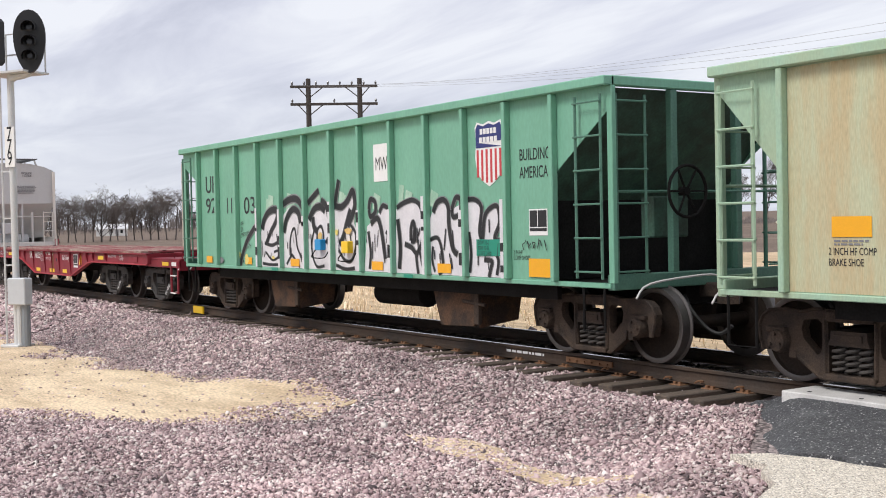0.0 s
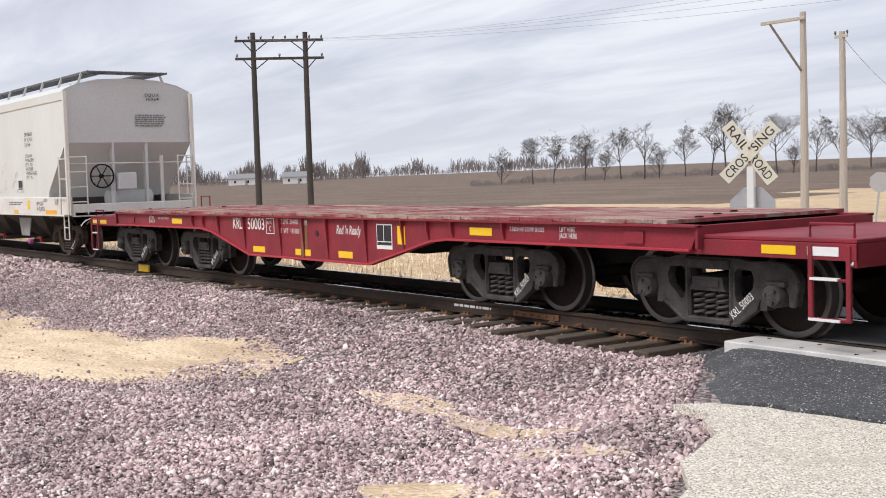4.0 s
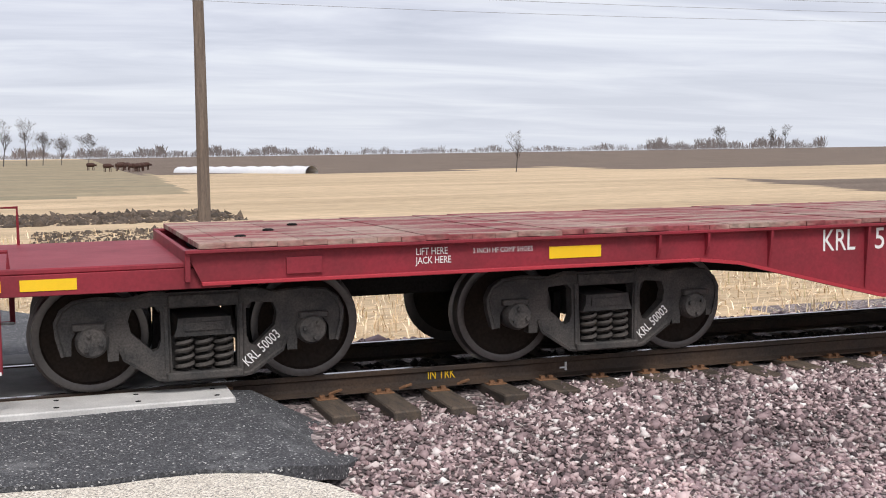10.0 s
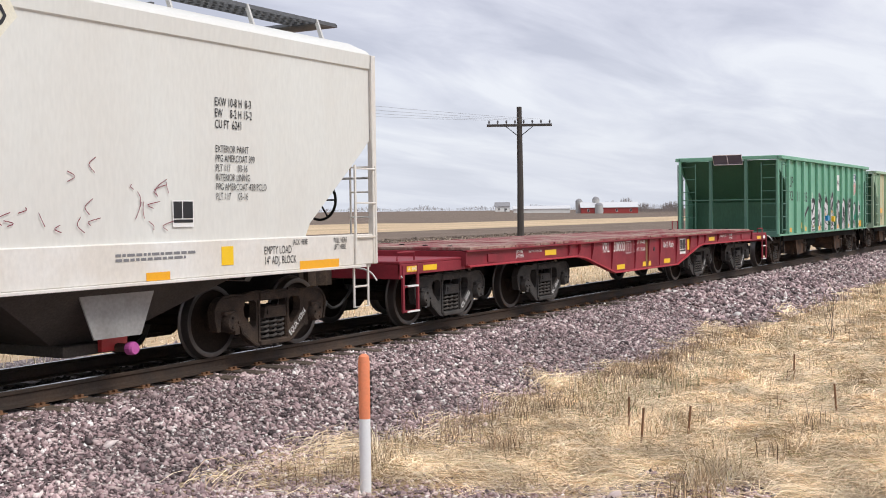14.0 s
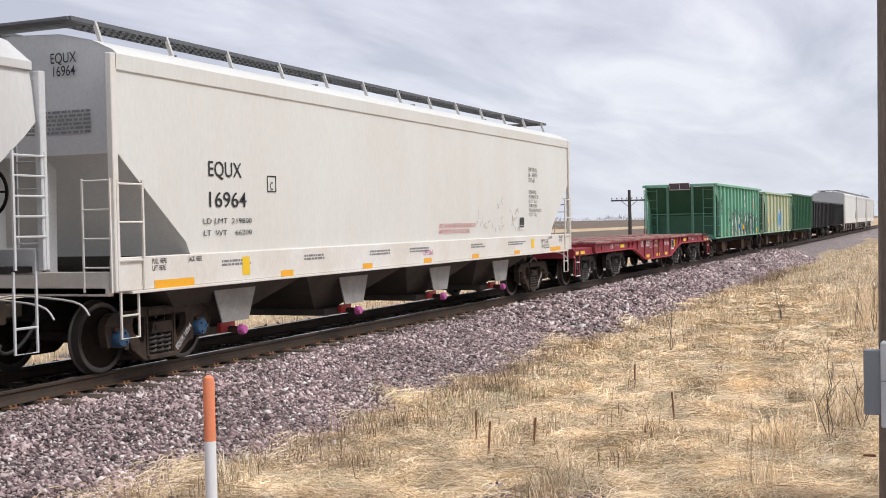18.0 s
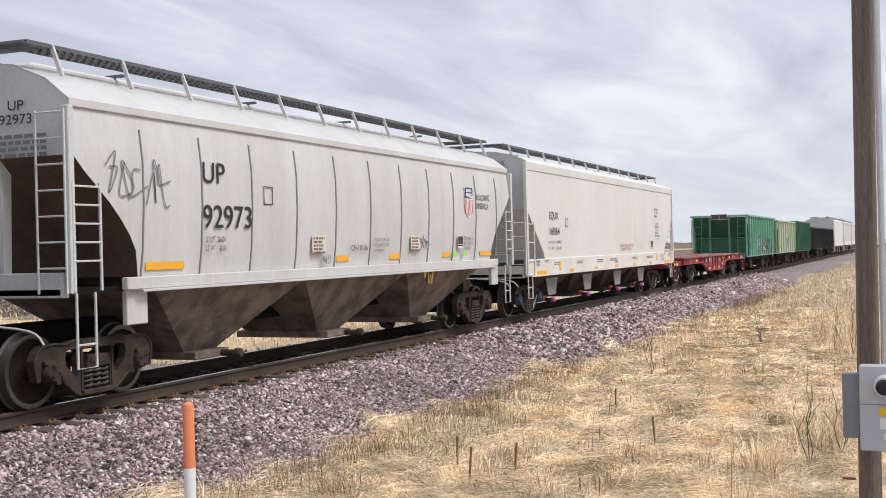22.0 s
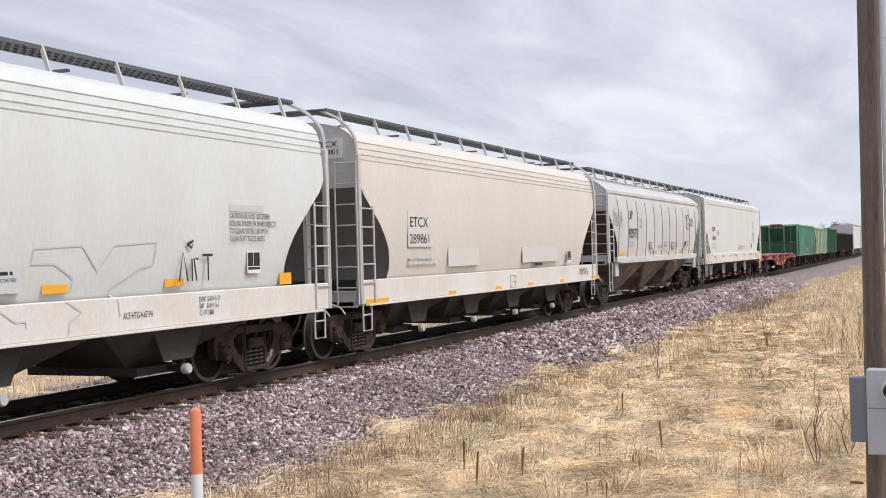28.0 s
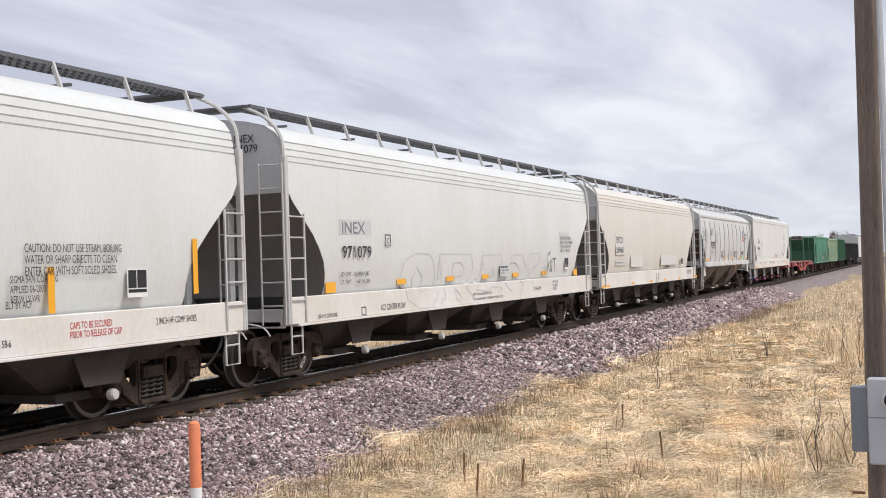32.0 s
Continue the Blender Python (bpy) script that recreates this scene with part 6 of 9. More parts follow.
def ballast_hopper(name, label, u0, u1, paint, inside, detail=1, ribs=13, top=3.38, low=0.99, fit_to=RUSTY, turning=True, tone="truck_pale"):
    """An open-top ballast car: ribbed sides, sloped ends in open cages, ladders, chutes and trucks."""
    K = true_place((u0 + u1) / 2, fit_to)
    c = thing(name, label, "hopper car")
    L = lambda u: true_place(u, fit_to) - K  # noqa: E731
    a, b = L(u0), L(u1)
    w = 1.56
    m = M[paint]
    # Green car's end fittings take a darkened copy of the side paint as shade.
    iron = "green_shaded" if paint == "green" else paint
    for s in (-1, 1):
        y0, y1 = sorted((s * (w - 0.012), s * w))
        outline = [(a + 0.85, low), (b - 1.05, low), (b - 1.05, 2.30), (b - 0.05, 3.0), (b, top - 0.1), (a, top - 0.1), (a + 0.05, 3.0), (a + 0.85, 2.6 if paint == "green" else 2.15)]
        part("side_sheet", Geo().slab([outline], y0, y1), m, c)
        part("top_rim", Geo().box(a, b, min(s * (w - 0.05), s * (w + 0.115)), max(s * (w - 0.05), s * (w + 0.115)), top - 0.11, top, 0.012), m, c)
        part("bottom_angle", Geo().box(a + 0.05, b - 0.05, min(s * (w - 0.08), s * (w + 0.02)), max(s * (w - 0.08), s * (w + 0.02)), low - 0.06, low, 0.008), m, c)
        rib = Geo().box(-0.036, 0.036, -0.095, 0.0, low, top - 0.112, 0.010).mesh("rib", m)
        for k in range(ribs):
            x = a + 0.905 + (b - 1.05 - a - 0.88) * k / (ribs - 1)
            part("rib", rib, None, c, at=pose(x, s * w, 0, 0, 0, 0 if s < 0 else 180))
        for x in (a + 0.04, b - 0.04):
            part("corner_post", Geo().box(x - 0.045, x + 0.045, s * (w - 0.03) - 0.035, s * (w - 0.03) + 0.035, low, top - 0.11, 0.008), m, c)
    for e, d in ((a, 1), (b, -1)):
        part("end_rim", Geo().box(min(e, e + d * 0.12), max(e, e + d * 0.12), -w, w, top - 0.11, top + 0.004, 0.012), m, c)
        # Cage ends shaded by material: darker green left, green and near-black right.
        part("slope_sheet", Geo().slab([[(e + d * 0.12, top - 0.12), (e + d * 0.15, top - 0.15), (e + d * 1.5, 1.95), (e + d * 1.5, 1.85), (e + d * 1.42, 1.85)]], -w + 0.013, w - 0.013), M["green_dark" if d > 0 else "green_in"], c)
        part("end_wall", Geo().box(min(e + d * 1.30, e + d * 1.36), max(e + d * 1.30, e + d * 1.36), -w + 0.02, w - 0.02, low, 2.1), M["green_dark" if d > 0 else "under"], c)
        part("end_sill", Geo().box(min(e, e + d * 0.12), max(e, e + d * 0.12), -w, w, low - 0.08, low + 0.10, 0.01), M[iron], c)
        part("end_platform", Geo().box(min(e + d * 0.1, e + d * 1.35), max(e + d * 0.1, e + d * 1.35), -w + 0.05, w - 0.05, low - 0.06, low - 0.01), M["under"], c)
        for y in (-0.55, 0.55):
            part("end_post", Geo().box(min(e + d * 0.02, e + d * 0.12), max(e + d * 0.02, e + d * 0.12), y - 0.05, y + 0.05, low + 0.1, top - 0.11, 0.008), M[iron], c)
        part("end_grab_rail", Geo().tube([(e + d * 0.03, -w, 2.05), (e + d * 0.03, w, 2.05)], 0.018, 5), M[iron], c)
        for s in (-1, 1):
            lx = e + d * 0.12 if d > 0 else e - 0.57
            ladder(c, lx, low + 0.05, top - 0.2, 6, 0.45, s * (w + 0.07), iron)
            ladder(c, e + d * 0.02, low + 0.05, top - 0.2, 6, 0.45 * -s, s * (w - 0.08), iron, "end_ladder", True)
            part("stirrup_step", Geo().tube([(lx + 0.03, s * w, low - 0.05), (lx + 0.03, s * w, 0.42), (lx + 0.4, s * w, 0.42), (lx + 0.4, s * w, low - 0.05)], 0.018, 5), M["under"], c)
        coupler(c, e - d * 0.25, -d)
    floor_z = 1.30
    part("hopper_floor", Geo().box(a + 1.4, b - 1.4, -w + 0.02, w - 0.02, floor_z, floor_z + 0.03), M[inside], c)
    part("centre_sill", Geo().box(a + 0.1, b - 0.1, -0.30, 0.30, 0.68, 1.0, 0.02), M["under"], c)
    part("side_girder", Geo().box(a + 1.3, b - 1.3, -1.35, -1.28, 0.74, low - 0.06), M["under"], c)
    for x in (a + (b - a) * 0.30, b - (b - a) * 0.28):
        part("discharge_chute", Geo().slab([[(x - 0.62, 0.86), (x + 0.62, 0.86), (x + 0.50, 0.72), (x + 0.44, 0.27), (x - 0.40, 0.24), (x - 0.55, 0.60)]], -1.22, -1.18).slab(
            [[(-1.22, 0.86), (-0.35, 0.86), (-0.45, 0.32), (-1.12, 0.24)]], x - 0.52, x - 0.49, "x").slab([[(-1.22, 0.86), (-0.35, 0.86), (-0.45, 0.32), (-1.12, 0.24)]], x + 0.42, x + 0.45, "x"),
            M["chute"], c, "rusty discharge chute")
        part("gate_arm", Geo().box(x + 0.48, x + 0.60, -1.26, -1.20, 0.30, 0.86, 0.01).tube([(x + 0.2, -1.24, 0.62), (x + 0.75, -1.24, 0.58)], 0.025, 6), M["truck_pale"], c)
        part("door_beam", Geo().box(x - 0.75, x + 0.75, -1.30, -1.24, 0.80, 0.92, 0.01), M["truck_pale"], c)
    part("air_tank", Geo().lathe([(0.05, -0.75), (0.2, -0.7), (0.2, 0.7), (0.05, 0.75)], (0.6, -0.62, 0.60), axis="x", n=16), M["under"], c, smooth=True)
    for x in (a + 1.28, b - 0.95):
        truck(c, x, 1.70, tone, turning=turning)
    if detail:
        brake_wheel(c, b + 0.08, -0.45, 2.05, 1, "under", 0.31)
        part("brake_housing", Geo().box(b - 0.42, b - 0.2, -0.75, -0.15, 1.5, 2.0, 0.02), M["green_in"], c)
    KEYED.append((c, K))
    return c, L


def work_car():
    c, L = ballast_hopper("ballast_hopper", "sea-green open ballast hopper with sprayed letters on its ribbed side", 43.3, 56.3, "green", "green_in", fit_to=WORK)
    y = -1.563
    lettering(c, "UP", L(44.44), 2.43, 0.34, M["ink"], y - 0.002, fit=0.55)
    lettering(c, "92", L(44.44), 2.02, 0.31, M["ink"], y - 0.002, fit=0.52)
    lettering(c, "11", L(45.42), 2.0, 0.31, M["ink"], y - 0.002, fit=0.24)
    lettering(c, "03", L(46.26), 1.98, 0.32, M["ink"], y - 0.002, fit=0.50)
    plate(c, "white_square", L(51.03), L(51.45), 2.38, 2.95, M["ink_white"], y)
    lettering(c, "MW", L(51.08), 2.55, 0.21, M["ink"], y - 0.006, 0.9)
    emblem(c, L(53.97), 2.63, 0.86, y)
    lettering(c, "BUILDING\nAMERICA", L(54.60), 2.50, 0.15, M["ink"], y - 0.002, space=1.5, fit=0.62)
    data_panel(c, L(54.78), 1.55, 0.33, y)
    plate(c, "green_patch", L(53.67), L(54.22), 1.28, 1.50, M["sign_green"], y - 0.012)
    lettering(c, "EXW 10-7\nEXH 12-0\nCU FT 2400", L(53.70), 1.43, 0.058, M["ink"], y - 0.018, space=1.0)
    lettering(c, "2 IN HF\nCOMP SHOES", L(54.45), 1.31, 0.055, M["ink"], y - 0.002, space=1.0)
    for u, w in ((44.6, 0.30), (46.45, 0.30), (48.35, 0.34), (51.1, 0.34), (52.9, 0.34), (55.0, 0.46)):
        plate(c, "reflector", L(u) - w / 2, L(u) + w / 2, 1.03, 1.16 + 0.1 * (u > 54.5), M["orange"], y - 0.014)
    for u in (47.5, 51.9):
        plate(c, "green_tag", L(u), L(u) + 0.25, 0.94, 0.99, M["sign_green"], y - 0.05)
    part("control_box", Geo().box(L(49.25), L(49.45), y - 0.11, y, 1.32, 1.50, 0.01), M["sign_blue"], c, "small blue control box")
    part("control_box", Geo().box(L(50.15), L(50.35), y - 0.11, y, 1.28, 1.47, 0.01), M["sign_yellow"], c, "small yellow control box")
    for u0, u1, z in ((49.12, 49.58, 1.22), (50.02, 50.46, 1.18)):
        part("wire_handle", Geo().tube(smooth_path([(L(u0), y - 0.02, z + 0.10), (L(u0) - 0.01, y - 0.09, z), (L(u0) + 0.1, y - 0.10, z - 0.03), (L(u1) - 0.1, y - 0.10, z - 0.03), (L(u1) + 0.01, y - 0.09, z), (L(u1), y - 0.02, z + 0.10)], 3), 0.010, 5),
             M["under"], c)
    graffiti(c, L)
    sp = part("solar_panel", Geo().slab([[(L(43.22), 3.42), (L(43.26), 3.44), (L(43.42), 3.16), (L(43.38), 3.14)]], -0.45, 0.45), M["solar"], c, "tilted solar panel")
    part("panel_frame", Geo().tube([(L(43.21), -0.45, 3.43), (L(43.37), -0.45, 3.14), (L(43.37), 0.45, 3.14), (L(43.21), 0.45, 3.43), (L(43.21), -0.45, 3.43)], 0.012, 5).tube(
        [(L(43.21), 0, 3.43), (L(43.37), 0, 3.14)], 0.012, 5), M["ink_white"], sp)
    g, rnd = Geo(), random.Random(3)
    for n in range(9):
        yy = -1.0 + n * 0.2
        pts = [(L(44.64), yy + rnd.uniform(-0.12, 0.12), 1.75 + rnd.uniform(-0.22, 0.22)) for _ in range(4)]
        g.tube(pts, 0.018, 4)
    part("end_scrawl", g, M["ink_white"], c, "white scrawl on the end wall")


def rusty_car():
    c, L = ballast_hopper("ballast_hopper", "faded pale green ballast hopper streaked with rust", 57.7, 69.6, "green_pale", "green_in", ribs=8, top=3.27)
    y = -1.563
    ribs_at = [L(57.7) + 0.905 + (L(69.6) - L(57.7) - 1.93) * k / 7 for k in range(8)]
    for x0, x1 in zip(ribs_at, ribs_at[1:]):
        plate(c, "side_panel", x0 + 0.037, x1 - 0.037, 1.0, 3.15, M["rust_faded"], y + 0.002, "rust-bleached side panel", 0.003)
    plate(c, "reflector", L(59.10), L(59.52), 1.525, 1.715, M["orange"], y - 0.006)
    lettering(c, "2 INCH HF COMP\nBRAKE SHOE", L(59.06), 1.36, 0.07, M["ink"], y - 0.006, space=1.45, fit=0.52)
    bars(c, L(59.12), L(59.50), 1.48, 0.018, 2, M["ink_grey"], y - 0.006)
    plate(c, "blue_paint", L(63.2), L(65.4), 1.1, 2.3, M["spray_pink"], y - 0.006, "lilac sprayed block")
    part("blue_figure", Geo().slab([smooth_path([(L(63.6), 1.15), (L(63.7), 2.2), (L(64.4), 1.9), (L(65.1), 2.2), (L(65.0), 1.15), (L(64.3), 1.4), (L(63.6), 1.15)], 4)[:-1]], y - 0.016, y - 0.012), M["sign_blue"], c, "blue sprayed shape")


# cross-sections of covered hoppers: half of each, from sill to ridge, as (half width, height)
BOX_HALF = [(1.565, 1.48), (1.575, 2.6), (1.575, 3.77), (1.60, 3.79), (1.61, 3.98), (1.56, 4.03), (1.25, 4.17), (0.75, 4.28), (0.0, 4.32)]
FLOW_HALF = [(1.44, 1.38), (1.50, 1.55), (1.555, 1.95), (1.585, 2.4), (1.585, 2.9), (1.57, 3.3)]
for w, z in ((1.55, 3.54), (1.54, 3.63), (1.52, 3.74), (1.495, 3.86)):      # four pressed grooves under the roof's edge
    FLOW_HALF += [(w, z - 0.012), (w - 0.022, z - 0.006), (w - 0.022, z + 0.006), (w - 0.004, z + 0.012)]
FLOW_HALF += [(1.40, 4.0), (1.20, 4.13), (0.85, 4.22), (0.40, 4.28), (0.0, 4.30)]
SEAM_HALF = [(1.50, 1.56), (1.545, 1.9), (1.58, 2.5), (1.575, 3.05), (1.53, 3.45), (1.50, 3.62), (1.54, 3.63), (1.54, 3.72), (1.48, 3.76), (1.20, 3.98), (0.70, 4.18), (0.0, 4.26)]


def covered_hopper(name, label, u0, u1, half, paint, sill, cut, sill_z, bays, bay_low, roof, end_paint, gate, post_mat, turning=True, trucks=(1.05, 1.05), cap=None, mark="", tone="truck_pale",
                   seams=(), walk_z=4.42, deep=False, caps=(True, True), fit_to=RUSTY):
    K = true_place((u0 + u1) / 2, fit_to)
    c = thing(name, label, "covered hopper")
    L = lambda u: true_place(u, fit_to) - K  # noqa: E731
    a, b = L(u0), L(u1)
    zs0, zs1 = sill_z
    ends = 4 if half is BOX_HALF else 7
    prof = [(-y, z) for y, z in half] + [(y, z) for y, z in reversed(half[:-1])]
    ctop, cbot, cin, soft = cut

    def inset(z):
        if z >= ctop:
            return 0.12
        t = min(1.0, (ctop - z) / (ctop - cbot))
        return 0.12 + (cin - 0.12) * (t if not soft else math.sin(t * math.pi / 2) ** 1.15)

    fine = []
    for (y0, z0), (y1, z1) in zip(prof, prof[1:]):
        n = max(1, int(abs(z1 - z0) / 0.18))
        fine += [(y0 + (y1 - y0) * k / n, z0 + (z1 - z0) * k / n) for k in range(n)]
    fine.append(prof[-1])
    shell(fine, lambda z: a + inset(z), lambda z: b - inset(z), 24, "body_shell", M[paint], c)
    # sloped end sheets close the body between the cut edges of the two sides
    mid = [p for p in fine[: len(fine) // 2 + 1]]
    for e, d in ((a, 1), (b, -1)):
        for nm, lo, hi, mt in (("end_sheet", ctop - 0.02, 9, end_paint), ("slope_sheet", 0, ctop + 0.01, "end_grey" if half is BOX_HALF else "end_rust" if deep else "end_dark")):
            edge_y = -float(np.interp(ctop, [z for _, z in half], [y for y, _ in half]))
            g, rows = Geo(), sorted([(y, z) for y, z in mid if lo <= z <= hi and abs(z - ctop) > 0.02] + [(edge_y, ctop)], key=lambda p: p[1])
            if len(rows) < 2:
                continue
            pts = [(e + d * (inset(z) + 0.012), q * (abs(y) - 0.01), z) for y, z in rows for q in (-1, 1)]
            g.add(pts, [(2 * i, 2 * i + 1, 2 * i + 3, 2 * i + 2) for i in range(len(rows) - 1)])
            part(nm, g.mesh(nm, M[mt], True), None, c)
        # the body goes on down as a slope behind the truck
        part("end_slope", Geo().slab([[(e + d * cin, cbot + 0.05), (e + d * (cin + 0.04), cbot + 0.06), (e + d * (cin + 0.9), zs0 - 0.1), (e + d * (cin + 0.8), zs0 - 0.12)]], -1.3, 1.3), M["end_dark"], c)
        part("end_platform", Geo().box(min(e, e + d * (cin + 0.3)), max(e, e + d * (cin + 0.3)), -1.45, 1.45, zs0 - 0.02, zs0 + 0.05), M["under" if deep else post_mat], c)
        part("end_sill", Geo().box(min(e, e + d * 0.1), max(e, e + d * 0.1), -1.50, 1.50, zs0 - 0.05, zs0 + 0.25, 0.01), M[post_mat], c)
        for y in (-0.42, 0.42):
            part("end_strut", Geo().slab([[(e + d * 0.18, zs0), (e + d * 0.30, zs0), (e + d * 0.34, ctop + 0.15), (e + d * 0.14, ctop + 0.15)]], y - 0.03, y + 0.03), M[end_paint], c)
        for s in (-1, 1):
            part("corner_post", Geo().box(min(e, e + d * 0.10), max(e, e + d * 0.10), s * 1.575 - 0.045, s * 1.575 + 0.045, zs0, half[4][1] if half is BOX_HALF else 3.62, 0.01), M[post_mat], c)
            lx = e + d * 0.12 if d > 0 else e - 0.54
            g = Geo().tube([(lx + (0.42 if d > 0 else 0.0), s * 1.62, zs0 + 0.02), (lx + (0.42 if d > 0 else 0.0), s * 1.62, ctop - 0.33)], 0.02, 5).tube([(e + d * 0.05, s * 1.62, zs0 + 0.02), (e + d * 0.05, s * 1.62, ctop - 0.33)], 0.016, 5)
            rungs = 3 if half is BOX_HALF else 5
            for k in range(rungs):
                z = zs0 + 0.38 + k * (ctop - 0.76 - zs0) / (rungs - 1)
                g.tube([(e + d * 0.05, s * 1.625, z), (lx + (0.42 if d > 0 else 0.0), s * 1.625, z)], 0.013, 5)
            part("side_ladder", g, M[post_mat], c, smooth=True)
            g = Geo()
            for k in range(ends):
                z = zs0 + 0.30 + k * (3.55 - zs0) / 7
                g.tube([(e - d * 0.02, s * 1.57, z), (e - d * 0.02, s * 1.15, z)], 0.013, 5)
            for q in (1.15, 1.57):
                g.tube([(e - d * 0.02, s * q, zs0), (e - d * 0.02, s * q, zs0 + 0.33 + (ends - 1) * (3.55 - zs0) / 7)], 0.016, 5)
            part("end_ladder", g, M[post_mat], c, smooth=True)
            part("stirrup_step", Geo().tube([(lx + 0.03, s * 1.56, zs0), (lx + 0.03, s * 1.56, 0.50), (lx + 0.37, s * 1.56, 0.50), (lx + 0.37, s * 1.56, zs0)], 0.018, 5).tube(
                [(lx + 0.03, s * 1.56, 0.78), (lx + 0.37, s * 1.56, 0.78)], 0.014, 5), M[post_mat], c)
            if half is FLOW_HALF:
                part("roof_handhold", Geo().tube(smooth_path([(e + d * 0.05, s * 1.575, 3.55), (e + d * 0.05, s * 1.52, 3.95), (e + d * 0.05, s * 1.25, 4.25), (e + d * 0.05, s * 0.85, walk_z)], 5), 0.03, 6), M[post_mat], c, smooth=True)
        coupler(c, e - d * 0.30, -d)
    for s in (-1, 1):
        ins = cin * 0.75 if deep else 0.0
        y0, y1 = sorted((s * 1.50, s * 1.60))
        part("side_sill", Geo().box(a + 0.02 + ins, b - 0.02 - ins, y0, y1, zs0, zs1, 0.012), M[sill], c)
        part("sill_lip", Geo().box(a + 0.3 + ins, b - 0.3 - ins, min(s * 1.40, s * 1.63), max(s * 1.40, s * 1.63), zs0 - 0.035, zs0, 0.005), M[sill], c)
    part("centre_sill", Geo().box(a + 0.05, b - 0.05, -0.28, 0.28, 0.70, 0.98, 0.02), M["under"], c)
    # discharge bays
    edges = []
    for n, u in enumerate(bays):
        x = L(u)
        lo = L(bays[n - 1]) + (x - L(bays[n - 1])) / 2 if n else x - (L(bays[1]) - L(bays[0])) / 2
        hi = x + (L(bays[n + 1]) - x) / 2 if n < len(bays) - 1 else x + (L(bays[1]) - L(bays[0])) / 2
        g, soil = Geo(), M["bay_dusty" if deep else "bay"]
        zt, zb, hw = zs0 - 0.01, bay_low + 0.1, 0.40
        top = [(lo, -1.42, zt), (hi, -1.42, zt), (hi, 1.42, zt), (lo, 1.42, zt)]
        bot = [(x - hw, -0.72, zb), (x + hw, -0.72, zb), (x + hw, 0.72, zb), (x - hw, 0.72, zb)]
        g.add(top + bot, [(0, 1, 5, 4), (1, 2, 6, 5), (2, 3, 7, 6), (3, 0, 4, 7), (4, 5, 6, 7)])
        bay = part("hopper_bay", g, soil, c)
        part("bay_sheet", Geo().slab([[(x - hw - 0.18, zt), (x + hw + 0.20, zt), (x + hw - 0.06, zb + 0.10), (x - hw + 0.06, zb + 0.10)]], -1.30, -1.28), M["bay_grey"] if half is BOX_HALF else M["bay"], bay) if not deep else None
        if half is BOX_HALF:
            part("gate_placard", Geo().box(x + 0.02, x + 0.40, -1.02, -0.96, bay_low + 0.02, bay_low + 0.16), M["ink_red"], bay, "red placard on the outlet gate")
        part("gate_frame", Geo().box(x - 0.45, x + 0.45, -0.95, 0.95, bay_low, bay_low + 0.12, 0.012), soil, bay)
        part("gate_shaft", Geo().tube([(x + 0.25, -1.25, bay_low + 0.05), (x + 0.25, -0.9, bay_low + 0.05)], 0.05, 10), M["truck_pale"], bay)
        part("shaft_cap", Geo().lathe([(0.06, -1.30), (0.075, -1.27), (0.075, -1.2)], (x + 0.25, 0, bay_low + 0.05), n=14), M[gate], bay)
        edges.append((lo, hi))
    # roof: hatches, running boards and their brackets
    for n in range(4 if half is not FLOW_HALF else 6):
        k = 4 if half is not FLOW_HALF else 6
        x0 = a + 0.9 + (b - a - 1.8) * n / k
        x1 = a + 0.9 + (b - a - 1.8) * (n + 1) / k - 0.12
        part("hatch_cover", Geo().box(x0, x1, -0.30, 0.30, 4.25, 4.36, 0.04), M[roof], c)
        part("hatch_bar", Geo().box((x0 + x1) / 2 - 0.03, (x0 + x1) / 2 + 0.03, -0.42, 0.42, 4.36, 4.40), M["walk_dark"], c)
    for s in (-1, 1):
        y0, y1 = (s * 0.55, s * 0.98)
        g = Geo()
        for k in range(4):
            yy = y0 + (y1 - y0) * k / 3
            g.box(a + 0.05, b - 0.05, yy - 0.012, yy + 0.012, walk_z - 0.02, walk_z + 0.03)
        n = int((b - a) / 0.14)
        for k in range(n + 1):
            x = a + 0.05 + (b - a - 0.1) * k / n
            g.box(x - 0.035, x + 0.035, min(y0, y1), max(y0, y1), walk_z + 0.005, walk_z + 0.022)
        part("running_board", g.mesh("running_board", M["walk_dark"], tidy=False), None, c, "dark grating running board")
        n = int((b - a) / 1.45)
        leg = Geo().slab([[(s * 1.0, walk_z + 0.03), (s * 0.95, walk_z + 0.03), (s * 1.10, 4.05), (s * 1.16, 4.05)]], -0.018, 0.018, "x").mesh("board_bracket", M["bars"])
        for k in range(n + 1):
            part("board_bracket", leg, None, c, at=pose(a + 0.5 + (b - a - 1.0) * k / n, 0, 0))
    for e, d in ((a, 1), (b, -1)):
        part("end_board", Geo().box(min(e, e + d * 0.5), max(e, e + d * 0.5), -0.98, 0.98, walk_z - 0.02, walk_z + 0.02, 0.005), M["walk_dark"], c)
    for x in seams:
        g = Geo()
        pts = [(L(x), -y - 0.004, z) for y, z in half if z < 3.6]
        g.tube(pts, 0.016, 5)
        part("seam", g, M["ink_grey"], c, smooth=True)
    for x, own in zip((a + trucks[0], b - trucks[1]), caps):
        truck(c, x, 1.72, tone, cap if own else None, mark, turning=turning)
    KEYED.append((c, K))
    return c, L


